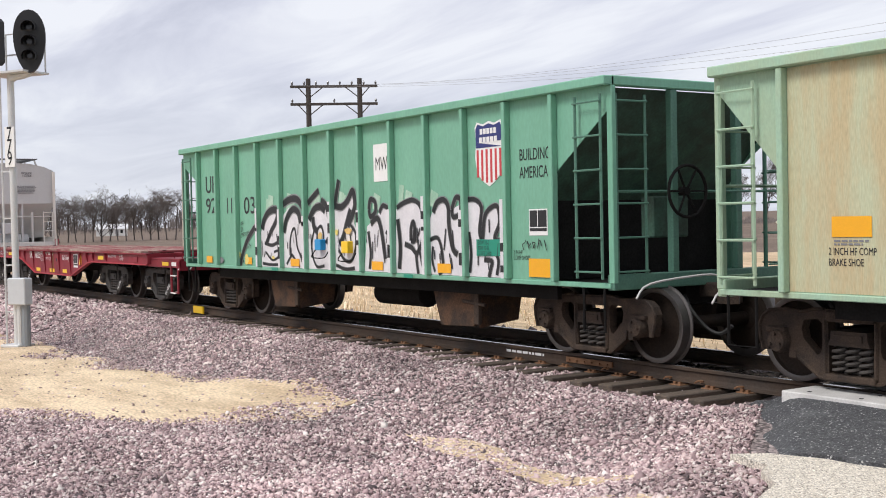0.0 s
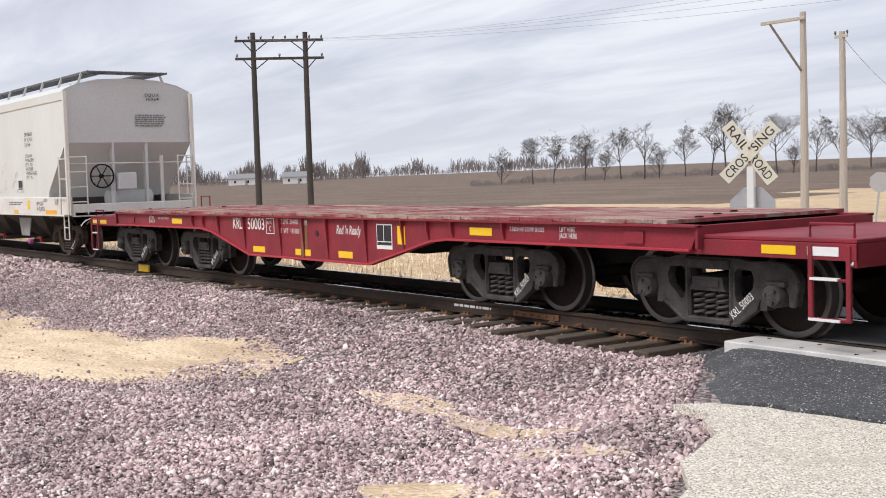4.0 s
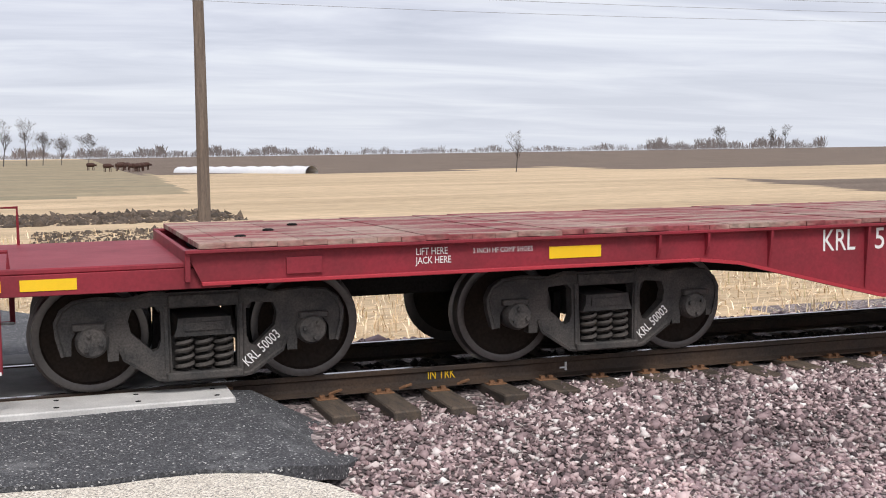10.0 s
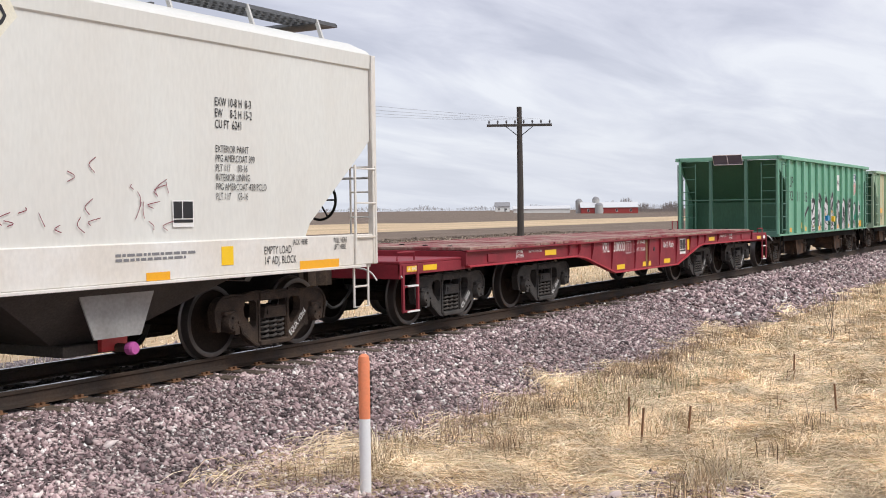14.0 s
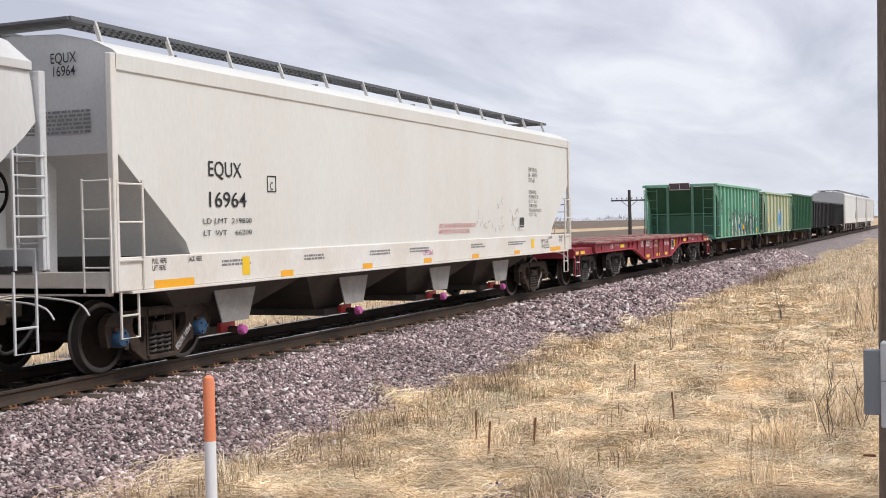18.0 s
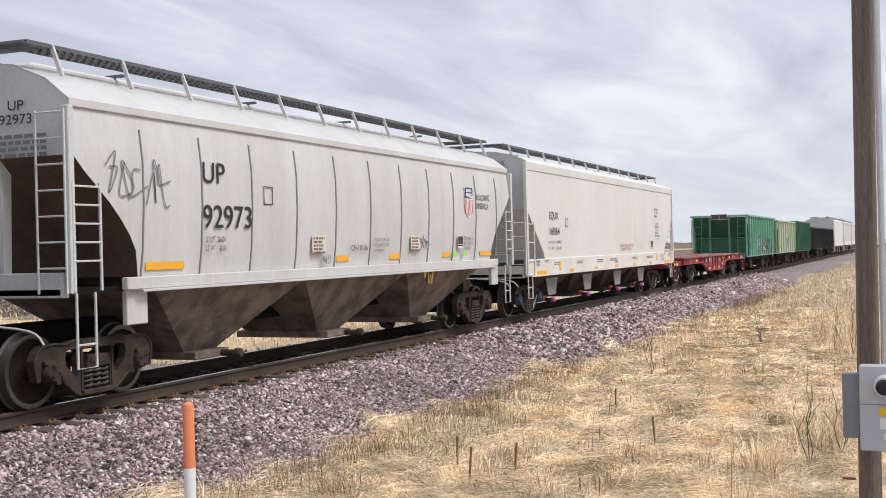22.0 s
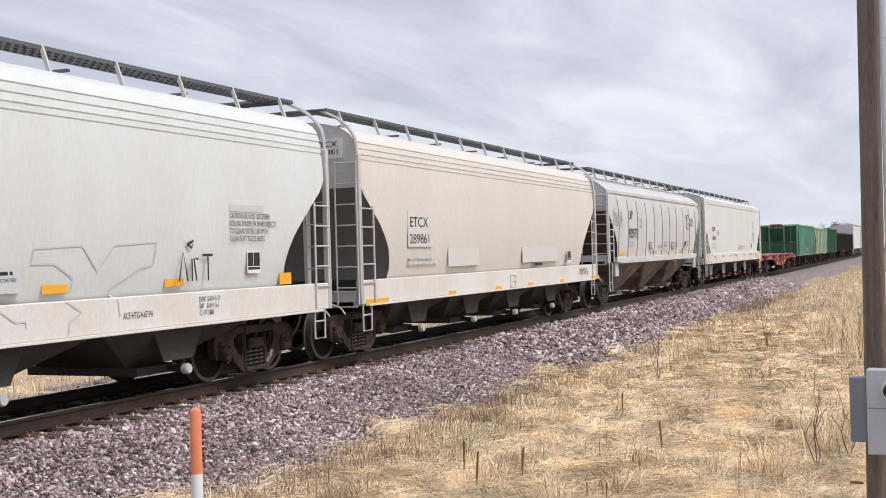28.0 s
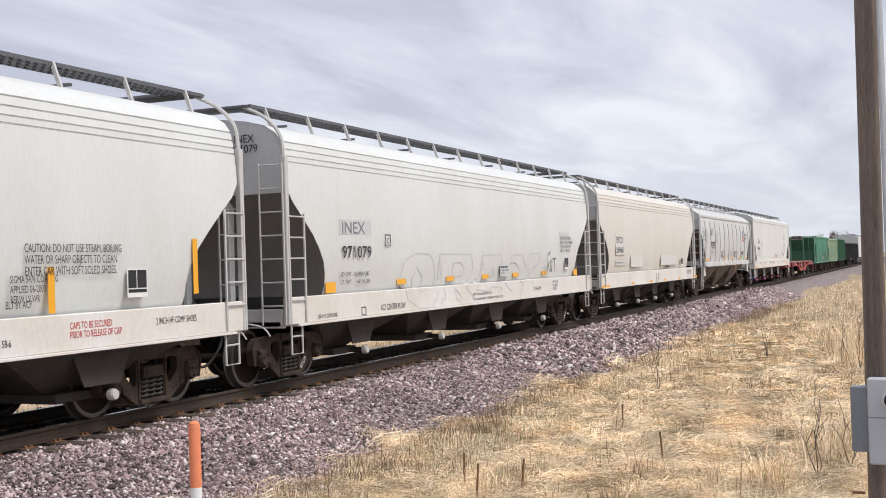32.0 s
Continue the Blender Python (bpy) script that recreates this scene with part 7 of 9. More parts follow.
def equx():
    c, L = covered_hopper("covered_hopper", "clean pale cream covered hopper with straight sides", 3.0, 21.15, BOX_HALF, "straight_car", "sill_white", (2.78, 1.58, 1.60, False), (1.08, 1.5),
                          (5.95, 9.56, 13.26, 16.70), 0.28, "straight_car", "end_grey", "pink", "sill_white", trucks=(1.52, 1.70), cap="blue_cap", mark="EQUX 16964", walk_z=4.45, caps=(True, False), fit_to=STRAIGHT)
    y = -1.582
    lettering(c, "EQUX", L(4.95), 2.55, 0.215, M["ink"], y - 0.002, fit=0.82)
    lettering(c, "16964", L(4.90), 2.13, 0.215, M["ink"], y - 0.002, fit=0.92)
    lettering(c, "LD LMT  219800\nLT  WT    66200", L(4.82), 1.90, 0.075, M["ink"], y - 0.002, space=2.2, fit=1.2)
    part("plate_frame", Geo().slab([[(L(6.43), 2.36), (L(6.67), 2.36), (L(6.67), 2.60), (L(6.43), 2.60)], [(L(6.445), 2.375), (L(6.445), 2.585), (L(6.655), 2.585), (L(6.655), 2.375)]], y - 0.003, y), M["ink"], c)
    lettering(c, "C", L(6.50), 2.39, 0.12, M["ink"], y - 0.002)
    lettering(c, "EXW 10-8 H  8-3\nEW     8-2 H 15-2\nCU FT  6241", L(17.95), 3.06, 0.10, M["ink"], y - 0.002, 0.85, space=1.3)
    lettering(c, "EXTERIOR PAINT\nPPG AMERCOAT 399\nPLT 117      03-16\nINTERIOR LINING\nPPG AMERCOAT 428 PCLO\nPLT 117      03-16", L(17.95), 2.52, 0.085, M["ink"], y - 0.002, 0.85, space=1.3)
    data_panel(c, L(17.25), 1.66, 0.30, y)
    lettering(c, "LINED CAR-WEAR RUBBER SHOES WHEN ENTERING CAR\nSHARP OBJECTS MUST NOT CONTACT LINING.", L(12.61), 1.75, 0.09, M["ink_red"], y - 0.002, space=1.3, fit=1.97)
    ys = -1.602
    lettering(c, "EMPTY LOAD\n14\" ADJ. BLOCK", L(18.75), 1.30, 0.10, M["ink"], ys - 0.003, 0.85, space=1.0)
    for u, t in ((19.3, "JACK HERE"), (20.15, "PULL HERE\nLIFT HERE"), (3.7, "PULL HERE\nLIFT HERE"), (4.45, "JACK HERE")):
        lettering(c, t, L(u), 1.40, 0.07, M["ink"], ys - 0.003, 0.85, space=0.9)
    for x0, x1, n in ((16.4, 17.6, 2), (11.2, 12.2, 2), (7.4, 8.2, 2), (5.2, 6.1, 2), (9.6, 10.4, 2), (14.2, 15.0, 2)):
        bars(c, L(x0), L(x1), 1.36, 0.03, n, M["ink_grey"], ys - 0.003, seed=int(x0 * 3))
    lettering(c, "LP5261", L(11.8), 1.235, 0.10, M["pink"], ys - 0.003, fit=0.44)
    reflectors(c, [L(u) for u in (6.89, 9.51, 12.0, 14.44, 17.0)], 1.13, ys, 0.36, 0.09)
    reflectors(c, [L(4.15), L(19.85)], 1.13, ys, 0.85, 0.115)
    plate(c, "yellow_label", L(18.0), L(18.2), 1.2, 1.42, M["yellow"], ys)
    plate(c, "yellow_label", L(5.70), L(5.88), 1.16, 1.42, M["yellow"], ys)
    rnd = random.Random(21)
    for n in range(24):
        u, z = rnd.uniform(14.6, 17.3), 1.58 + abs(rnd.gauss(0.0, 0.26))
        k = rnd.uniform(0.05, 0.2)
        g = Geo().ribbon(smooth_path([(L(u), z), (L(u) + rnd.uniform(-0.1, 0.1), z + k * 0.5), (L(u) + rnd.uniform(-0.1, 0.15), z + k)], 4), 0.009, y - 0.003 - 0.0001 * n)
        part("paint_scribble", g.mesh("paint_scribble", M["ink_dark_red"], tidy=False), None, c, "dark red paint scribble")
    e = L(21.15) - 0.10
    lettering(c, "EQUX\n16964", e, 3.89, 0.075, M["ink"], 0.6, turn=90, align="CENTER", space=1.3, fit=0.38)
    bars(c, 0.15, 0.95, 3.42, 0.03, 6, M["ink_grey"], e, turn=1, seed=7)
    lettering(c, "EQUX\n16964", L(3.0) + 0.10, 3.92, 0.13, M["ink"], -0.81, turn=-90, align="CENTER", space=1.15, fit=0.40)
    bars(c, -1.2, -0.15, 3.30, 0.03, 6, M["ink_grey"], L(3.0) + 0.115, turn=1, seed=9)
    brake_wheel(c, L(21.02), -0.72, 1.98, 1, "under", 0.28)
    part("brake_housing", Geo().box(L(20.85), L(21.12), -0.35, 0.1, 1.65, 2.05, 0.02), M["end_grey"], c)
    part("end_handrail", Geo().tube([(L(21.1), -1.5, 2.28), (L(21.1), 1.5, 2.28)], 0.018, 5).tube([(L(21.1), 0.75, 1.1), (L(21.1), 0.75, 2.45)], 0.045, 6), M["bars"], c)
    part("air_tank", Geo().lathe([(0.05, -0.6), (0.22, -0.55), (0.22, 0.55), (0.05, 0.6)], (L(20.3), 0.2, 1.42), axis="y", n=16), M["end_grey"], c, smooth=True)


def seamed():
    seams = [-11.49, -10.25] + [-9.02 + 1.268 * k for k in range(9)]
    c, L = covered_hopper("covered_hopper", "grey covered hopper with curved seamed sides and grimy bays", -12.85, 2.15, SEAM_HALF, "grey_car", "grey_car", (3.05, 1.58, 1.4, True), (1.40, 1.56),
                          (-9.2, -5.35, -1.5), 0.28, "grey_car", "end_grey", "truck_pale", "end_grey", trucks=(1.05, 1.42), seams=seams, deep=True, walk_z=4.42, fit_to=SEAMED)
    y = -1.592
    lettering(c, "UP", L(-10.26), 2.83, 0.30, M["ink"], y, fit=0.56)
    lettering(c, "92973", L(-10.26), 2.20, 0.33, M["ink"], y, fit=1.27)
    lettering(c, "LD LMT  226000\nLT  WT     60000", L(-10.2), 2.0, 0.08, M["ink"], y, 0.85, space=1.6)
    emblem(c, L(-0.585), 2.85, 0.70, y - 0.002)
    lettering(c, "BUILDING\nAMERICA", L(-0.17), 2.90, 0.14, M["ink"], y + 0.004, space=1.4, fit=0.90)
    data_panel(c, L(-1.24), 1.83, 0.27, y)
    lettering(c, "EX W 10-8 H  9-4\nEW    8-4 H 15-0\nCU FT 5215", L(-0.88), 2.0, 0.085, M["ink"], y, 0.8, space=1.3)
    lettering(c, "CH-110-06", L(-6.0), 1.83, 0.10, M["ink"], y, fit=0.64)
    lettering(c, "DO NOT MOVE CAR\nWITH HATCHES OR\nGATES OPEN", L(-5.12), 2.0, 0.055, M["ink"], y, space=1.9, fit=0.66)
    for u in (-7.32, -3.58):
        plate(c, "warning_label", L(u), L(u) + 0.48, 1.83, 2.10, M["cream_car"], y + 0.004)
        bars(c, L(u) + 0.04, L(u) + 0.45, 2.03, 0.035, 5, M["joint"], y - 0.003, seed=4)
    for u in (-1.5, -0.95):
        plate(c, "lime_tag", L(u), L(u) + 0.16, 1.66, 1.77, M["lime"], y)
    reflectors(c, [L(u) for u in (-6.21, -4.18, -1.72)], 1.70, -1.525, 0.46, 0.10)
    reflectors(c, [L(0.51)], 1.70, -1.53, 0.75, 0.10)
    reflectors(c, [L(-11.02)], 1.69, -1.53, 0.85, 0.10)
    part("plate_frame", Geo().slab([[(L(-8.72), 2.56), (L(-8.47), 2.56), (L(-8.47), 2.84), (L(-8.72), 2.84)], [(L(-8.705), 2.575), (L(-8.705), 2.825), (L(-8.485), 2.825), (L(-8.485), 2.575)]], y - 0.003, y), M["ink"], c)
    rnd = random.Random(14)
    for u, z, s, mt in ((-12.1, 2.65, 0.75, "ink_grey"), (-3.15, 1.92, 0.30, "ink_grey"), (-7.0, 1.66, 0.18, "ink_grey"), (-2.6, 1.2, 0.28, "yellow")):
        g = Geo()
        for n in range(5):
            pts = [(L(u) + s * (0.35 * n + rnd.uniform(-0.2, 0.3)), z + s * rnd.uniform(-0.3, 0.7)) for _ in range(5)]
            g.ribbon(smooth_path(pts, 6), 0.022, (y if z > 1.5 else -1.42) - 0.004 - 0.0002 * n)
        part("scrawl", g.mesh("scrawl", M[mt], tidy=False), None, c, "looping sprayed scrawl")
    lettering(c, "UP\n92973", L(-12.85) + 0.10, 3.62, 0.12, M["ink"], -0.75, turn=-90, align="CENTER", space=1.4, fit=0.5)
    bars(c, -1.2, -0.1, 3.28, 0.045, 4, M["ink_grey"], L(-12.85) + 0.112, turn=1, seed=19)
    part("end_box", Geo().box(L(-11.75), L(-11.35), -1.5, -1.42, 0.95, 1.42, 0.01), M["grey_car"], c)
    part("end_box", Geo().box(L(0.95), L(1.35), -1.5, -1.42, 0.95, 1.42, 0.01), M["grey_car"], c)
    brake_wheel(c, L(2.15) + 0.04, -0.7, 2.3, 1, "under", 0.28)
    return c


def flow(fit_to, u0, u1, paint, bays, label, mark):
    c, L = covered_hopper("covered_hopper", label, u0, u1, FLOW_HALF, paint, "sill_white", (3.05, 1.62, 1.38, True), (0.97, 1.40), bays, 0.28, paint, "end_grey", "bars",
                          "bars", trucks=(0.85, 1.62), mark=mark, walk_z=4.45, fit_to=fit_to)
    y = -1.594
    return c, L, y


def trio():
    # dusty cream car
    c, L, y = flow(DUSTY, -28.4, -13.8, "cream_car", (-25.48, -22.74, -20.1, -17.23), "dusty cream rounded covered hopper", "")
    plate(c, "pale_patch", L(-26.45), L(-25.36), 1.98, 2.68, M["patch"], -1.588, t=0.002)
    lettering(c, "ETCX", L(-26.38), 2.37, 0.20, M["ink"], y, fit=0.88)
    lettering(c, "289861", L(-26.40), 2.05, 0.185, M["ink"], y, fit=0.95)
    bars(c, L(-26.4), L(-24.9), 1.74, 0.06, 2, M["end_grey"], -1.56, seed=2)
    data_panel(c, L(-16.6), 1.52, 0.30, y + 0.004)
    plate(c, "paint_patch", L(-24.54), L(-22.86), 1.56, 1.95, M["patch"], -1.562, "paler repainted patch", 0.002)
    plate(c, "paint_patch", L(-20.09), L(-17.35), 1.56, 1.95, M["patch"], -1.562, "paler repainted patch", 0.002)
    plate(c, "black_label", L(-19.18), L(-18.64), 1.46, 1.54, M["ink"], -1.56)
    reflectors(c, [L(u) for u in (-24.48, -21.84, -19.66, -17.15)], 1.0, -1.602, 0.4, 0.10)
    reflectors(c, [L(-27.79), L(-14.01)], 1.0, -1.602, 0.95, 0.10)
    g, rnd = Geo(), random.Random(31)
    for n in range(5):
        g.ribbon(smooth_path([(L(-15.55) + 0.16 * n, 1.12 + rnd.uniform(0, 0.2)), (L(-15.5) + 0.16 * n, 1.3), (L(-15.35) + 0.16 * n, 1.12), (L(-15.45) + 0.18 * n, 1.2)], 4), 0.03, -1.604 - 0.0002 * n)
    part("scrawl", g.mesh("scrawl", M["ink"], tidy=False), None, c, "black sprayed scrawl on the sill")
    part("sill_ladder", Geo().slab([[(L(-21.08), 1.0), (L(-20.73), 1.0), (L(-20.73), 1.3), (L(-21.08), 1.3)], [(L(-21.05), 1.03), (L(-21.05), 1.13), (L(-20.76), 1.13), (L(-20.76), 1.03)],
                                    [(L(-21.05), 1.17), (L(-21.05), 1.27), (L(-20.76), 1.27), (L(-20.76), 1.17)]], -1.625, -1.605), M["sill_white"], c)
    part("end_plate", Geo().box(L(-28.4) + 0.104, L(-28.4) + 0.128, -1.25, -0.62, 3.58, 3.94), M["ink_white"], c, "white number plate on the end")
    lettering(c, "ETCX\n289861", L(-28.4) + 0.10, 3.79, 0.10, M["ink"], -0.93, turn=-90, align="CENTER", space=1.4, fit=0.5)
    # clean pale car with chalky outlined letters
    c, L, y = flow(CLEAN, -45.85, -29.6, "white_car", (-43.0, -39.66, -36.4, -33.17), "pale grey rounded covered hopper with chalky outlined letters", "971079")
    plate(c, "pale_patch", L(-44.18), L(-43.05), 2.41, 2.67, M["end_grey"], -1.588, t=0.002)
    lettering(c, "INEX", L(-44.12), 2.43, 0.21, M["ink_grey"], y, fit=0.88)
    lettering(c, "971079", L(-44.11), 2.01, 0.21, M["ink"], y, fit=1.12)
    lettering(c, "LD LMT   219900 LBS\nLT  WT      66100 LBS", L(-44.12), 1.69, 0.075, M["ink"], -1.55, space=1.8, fit=1.13)
    lettering(c, "CAUTION: DO NOT USE STEAM,\nBOILING WATER OR SHARP OBJECTS\nTO CLEAN. ENTER CAR WITH\nCLEAN SOFT SOLED SHOES.", L(-32.35), 2.42, 0.085, M["ink"], y, 0.85, space=1.3)
    plate(c, "grey_block", L(-32.35), L(-31.5), 2.52, 2.62, M["end_grey"], y + 0.004)
    data_panel(c, L(-31.9), 1.62, 0.32, -1.56)
    lettering(c, "ACF CENTER FLOW", L(-42.81), 1.04, 0.11, M["ink"], -1.604, fit=1.10)
    lettering(c, "2 INCH HF COMP SHOES", L(-45.0), 1.02, 0.07, M["ink"], -1.604, 0.85)
    lettering(c, "ACF-HTG 4-67 PH", L(-34.6), 1.12, 0.085, M["ink"], -1.604, 0.85)
    lettering(c, "EXW 10-8 H 3-10\nEW    8-0 H 15-1\nCU FT 5800", L(-33.1), 1.26, 0.075, M["ink"], -1.604, 0.85, space=1.2)
    plate(c, "grey_block", L(-36.75), L(-36.15), 1.52, 1.80, M["end_grey"], -1.56)
    bars(c, L(-36.71), L(-36.25), 1.72, 0.04, 1, M["ink"], -1.566, seed=3)
    lettering(c, "INTERIOR COATED\n05-21 HRI", L(-36.72), 1.645, 0.042, M["ink"], -1.567, space=1.6, fit=0.53)
    lettering(c, "NOTE: THIS CAR HAS FOUR OUTLETS\nCAUTION: REMOVE BOTH CAPS BEFORE OPERATING OUTLETS", L(-38.5), 1.14, 0.055, M["ink"], -1.604, space=2.0, fit=1.95)
    reflectors(c, [L(u) for u in (-41.76, -39.5, -37.55, -35.62, -33.5)], 1.54, -1.51, 0.42, 0.10)
    part("plate_frame", Geo().slab([[(L(-43.52), 0.99), (L(-43.36), 0.99), (L(-43.36), 1.14), (L(-43.52), 1.14)], [(L(-43.505), 1.005), (L(-43.505), 1.125), (L(-43.375), 1.125), (L(-43.375), 1.005)]], -1.607, -1.603), M["ink"], c)
    part("plate_frame", Geo().slab([[(L(-42.53), 2.21), (L(-42.31), 2.21), (L(-42.31), 2.43), (L(-42.53), 2.43)], [(L(-42.515), 2.225), (L(-42.515), 2.415), (L(-42.325), 2.415), (L(-42.325), 2.225)]], y - 0.003, y), M["ink"], c)
    lettering(c, "C", L(-42.46), 2.26, 0.11, M["ink"], y - 0.002)
    reflectors(c, [L(-44.41), L(-30.84)], 1.51, -1.52, 0.36, 0.18)
    g, n = Geo(), 0
    skin = lambda z: -1.606 if z < 1.40 else -0.006 - float(np.interp(z, [q for _, q in FLOW_HALF[:6]], [q for q, _ in FLOW_HALF[:6]]))  # noqa: E731
    letter_o = ([(-40.6, 2.06), (-40.4, 1.93), (-40.24, 1.62), (-40.25, 1.33), (-40.6, 0.98), (-41.2, 1.0), (-41.7, 1.2), (-41.85, 1.6), (-41.65, 1.95), (-41.2, 2.08), (-40.6, 2.06)],
                [(-41.1, 1.8), (-40.85, 1.6), (-40.9, 1.35), (-41.15, 1.3), (-41.3, 1.55), (-41.1, 1.8)])
    letter_r = ([(-40.14, 1.55), (-40.09, 2.06), (-38.5, 2.05), (-38.3, 1.81), (-38.4, 1.56), (-38.65, 1.4), (-38.9, 1.36), (-38.45, 1.08)], [(-40.14, 1.55), (-39.95, 1.55), (-39.95, 1.85), (-40.1, 1.86)],
                [(-39.4, 1.6), (-39.38, 1.86), (-39.0, 1.88), (-38.78, 1.75), (-38.9, 1.6), (-39.25, 1.56), (-39.4, 1.6)], [(-40.05, 1.36), (-39.95, 1.2), (-39.95, 1.13), (-40.14, 1.12), (-40.14, 1.0)],
                [(-39.48, 1.34), (-39.38, 1.08), (-39.22, 1.08), (-39.22, 0.99)], [(-39.48, 1.34), (-39.2, 1.2), (-39.1, 1.08)])
    letter_a = ([(-37.85, 1.65), (-37.77, 2.02), (-36.6, 2.04), (-36.6, 1.75), (-36.5, 1.5)], [(-37.77, 1.83), (-37.6, 1.83), (-38.32, 1.27), (-37.6, 1.2), (-37.45, 1.3), (-36.8, 1.28), (-36.78, 1.03)],
                [(-37.38, 1.53), (-37.1, 1.75), (-37.0, 1.53), (-37.38, 1.53)], [(-36.6, 1.4), (-36.3, 1.2), (-36.15, 1.2), (-36.15, 1.12)])
    letter_y = ([(-35.23, 2.04), (-35.96, 2.01), (-36.0, 1.83), (-35.65, 1.83), (-35.35, 1.66), (-35.35, 1.5), (-35.55, 1.5)], [(-35.55, 1.4), (-35.3, 1.25), (-35.5, 1.15), (-35.52, 1.0)],
                [(-35.23, 2.04), (-34.95, 1.73), (-34.67, 2.04), (-33.9, 2.08), (-33.95, 1.78), (-34.2, 1.74), (-34.7, 1.5), (-34.66, 1.17)])
    for st in letter_o + letter_r + letter_a + letter_y:
        n += 1
        fine = []
        for (x0, z0), (x1, z1) in zip(st, st[1:]):
            k = max(1, round(math.hypot(x1 - x0, z1 - z0) / 0.07))
            fine += [(L(x0 + (x1 - x0) * q / k), z0 + (z1 - z0) * q / k) for q in range(k)]
        fine.append((L(st[-1][0]), st[-1][1]))
        g.ribbon(fine, 0.022, lambda z, n=n: skin(z) - 0.0002 * n)
    part("chalk_letter", g.mesh("chalk_letter", M["end_grey"], tidy=False), None, c, "chalky grey outlined letters")
    g = Geo()
    for n, st in enumerate(([(0, 0), (0.1, 0.4), (0.2, 0)], [(0.3, 0.0), (0.3, 0.3)], [(0.45, 0.3), (0.35, 0.3), (0.4, 0.0)], [(0.55, 0.35), (0.8, 0.35)], [(0.68, 0.35), (0.68, 0.0)], [(0.2, 0.5), (0.35, 0.55), (0.3, 0.45), (0.2, 0.5)])):
        g.ribbon([(L(-33.5) + x, 1.55 + z) for x, z in st], 0.035, -1.596 - 0.0002 * n)
    part("scrawl", g.mesh("scrawl", M["ink"], tidy=False), None, c, "black sprayed scrawl")
    lettering(c, "INEX\n971079", L(-45.85) + 0.10, 3.88, 0.13, M["ink"], -0.82, turn=-90, align="CENTER", space=1.2, fit=0.5)
    # the next car, of which only one end comes into view
    c, L, y = flow(LAST, -63.2, -47.05, "white_car", (-59.9, -56.5, -53.1, -49.7), "pale grey rounded covered hopper with amber end stripe", "")
    lettering(c, "CAUTION: DO NOT USE STEAM, BOILING\nWATER OR SHARP OBJECTS TO CLEAN.\nENTER CAR WITH SOFT SOLED SHOES.", L(-51.2), 2.12, 0.10, M["ink"], y, 0.85, space=1.3)
    lettering(c, "SIGMA 5476 COATING\nAPPLIED 06-2003\nRERW LV.WR", L(-51.4), 1.78, 0.085, M["ink"], -1.58, 0.85, space=1.3)
    data_panel(c, L(-49.55), 1.55, 0.36, -1.585)
    plate(c, "amber_stripe", L(-48.25), L(-48.15), 1.55, 2.30, M["orange"], -1.592, "upright amber reflector stripe")
    plate(c, "amber_stripe", L(-50.86), L(-50.76), 1.42, 1.95, M["orange"], -1.585, "upright amber reflector stripe")
    lettering(c, "2 INCH HF COMP SHOES", L(-49.05), 1.18, 0.09, M["ink"], -1.604, 0.85)
    lettering(c, "CAPS TO BE SECURED\nPRIOR TO RELEASE OF CAP", L(-50.56), 1.22, 0.085, M["ink_red"], -1.604, 0.85)
    lettering(c, "EXW 10-8 H 8-7\nEW   8-0 H 15-2\nLOADED LENGTH 58-6\nCU FT 5250", L(-52.15), 1.3, 0.085, M["ink"], -1.604, 0.85, space=1.0)
    lettering(c, "BLT BY ACF", L(-51.45), 1.5, 0.085, M["ink"], -1.56, 0.85)


def black_gondola(u0, u1):
    K = true_place((u0 + u1) / 2, RUSTY)
    c = thing("gondola", "plain black ribbed open gondola car", "gondola", group="black gondolas")
    a, b = true_place(u0, RUSTY) - K, true_place(u1, RUSTY) - K
    for s in (-1, 1):
        part("side_sheet", Geo().box(a, b, min(s * 1.5, s * 1.53), max(s * 1.5, s * 1.53), 1.0, 3.0), M["black_car"], c)
        rib = Geo().box(-0.05, 0.05, -0.08, 0, 1.0, 2.9, 0.01).mesh("rib", M["black_car"])
        for k in range(12):
            part("rib", rib, None, c, at=pose(a + 0.1 + (b - a - 0.2) * k / 11, s * 1.53, 0, 0, 0, 0 if s < 0 else 180))
        part("top_chord", Geo().box(a, b, min(s * 1.47, s * 1.62), max(s * 1.47, s * 1.62), 2.9, 3.02, 0.01), M["black_car"], c)
    for x in (a, b - 0.05):
        part("end_sheet", Geo().box(x, x + 0.05, -1.5, 1.5, 1.0, 3.0), M["black_car"], c)
    part("floor_sheet", Geo().box(a, b, -1.5, 1.5, 0.98, 1.04), M["black_car"], c)
    part("centre_sill", Geo().box(a, b, -0.3, 0.3, 0.7, 0.98), M["under"], c)
    plate(c, "white_label", a + 4.2, a + 4.6, 1.9, 2.35, M["ink_white"], -1.54)
    for x in (a + 1.4, b - 1.4):
        truck(c, x, 1.74, "truck", near=False, turning=False)
    coupler(c, a - 0.2, -1)
    coupler(c, b + 0.2, 1)
    KEYED.append((c, K))


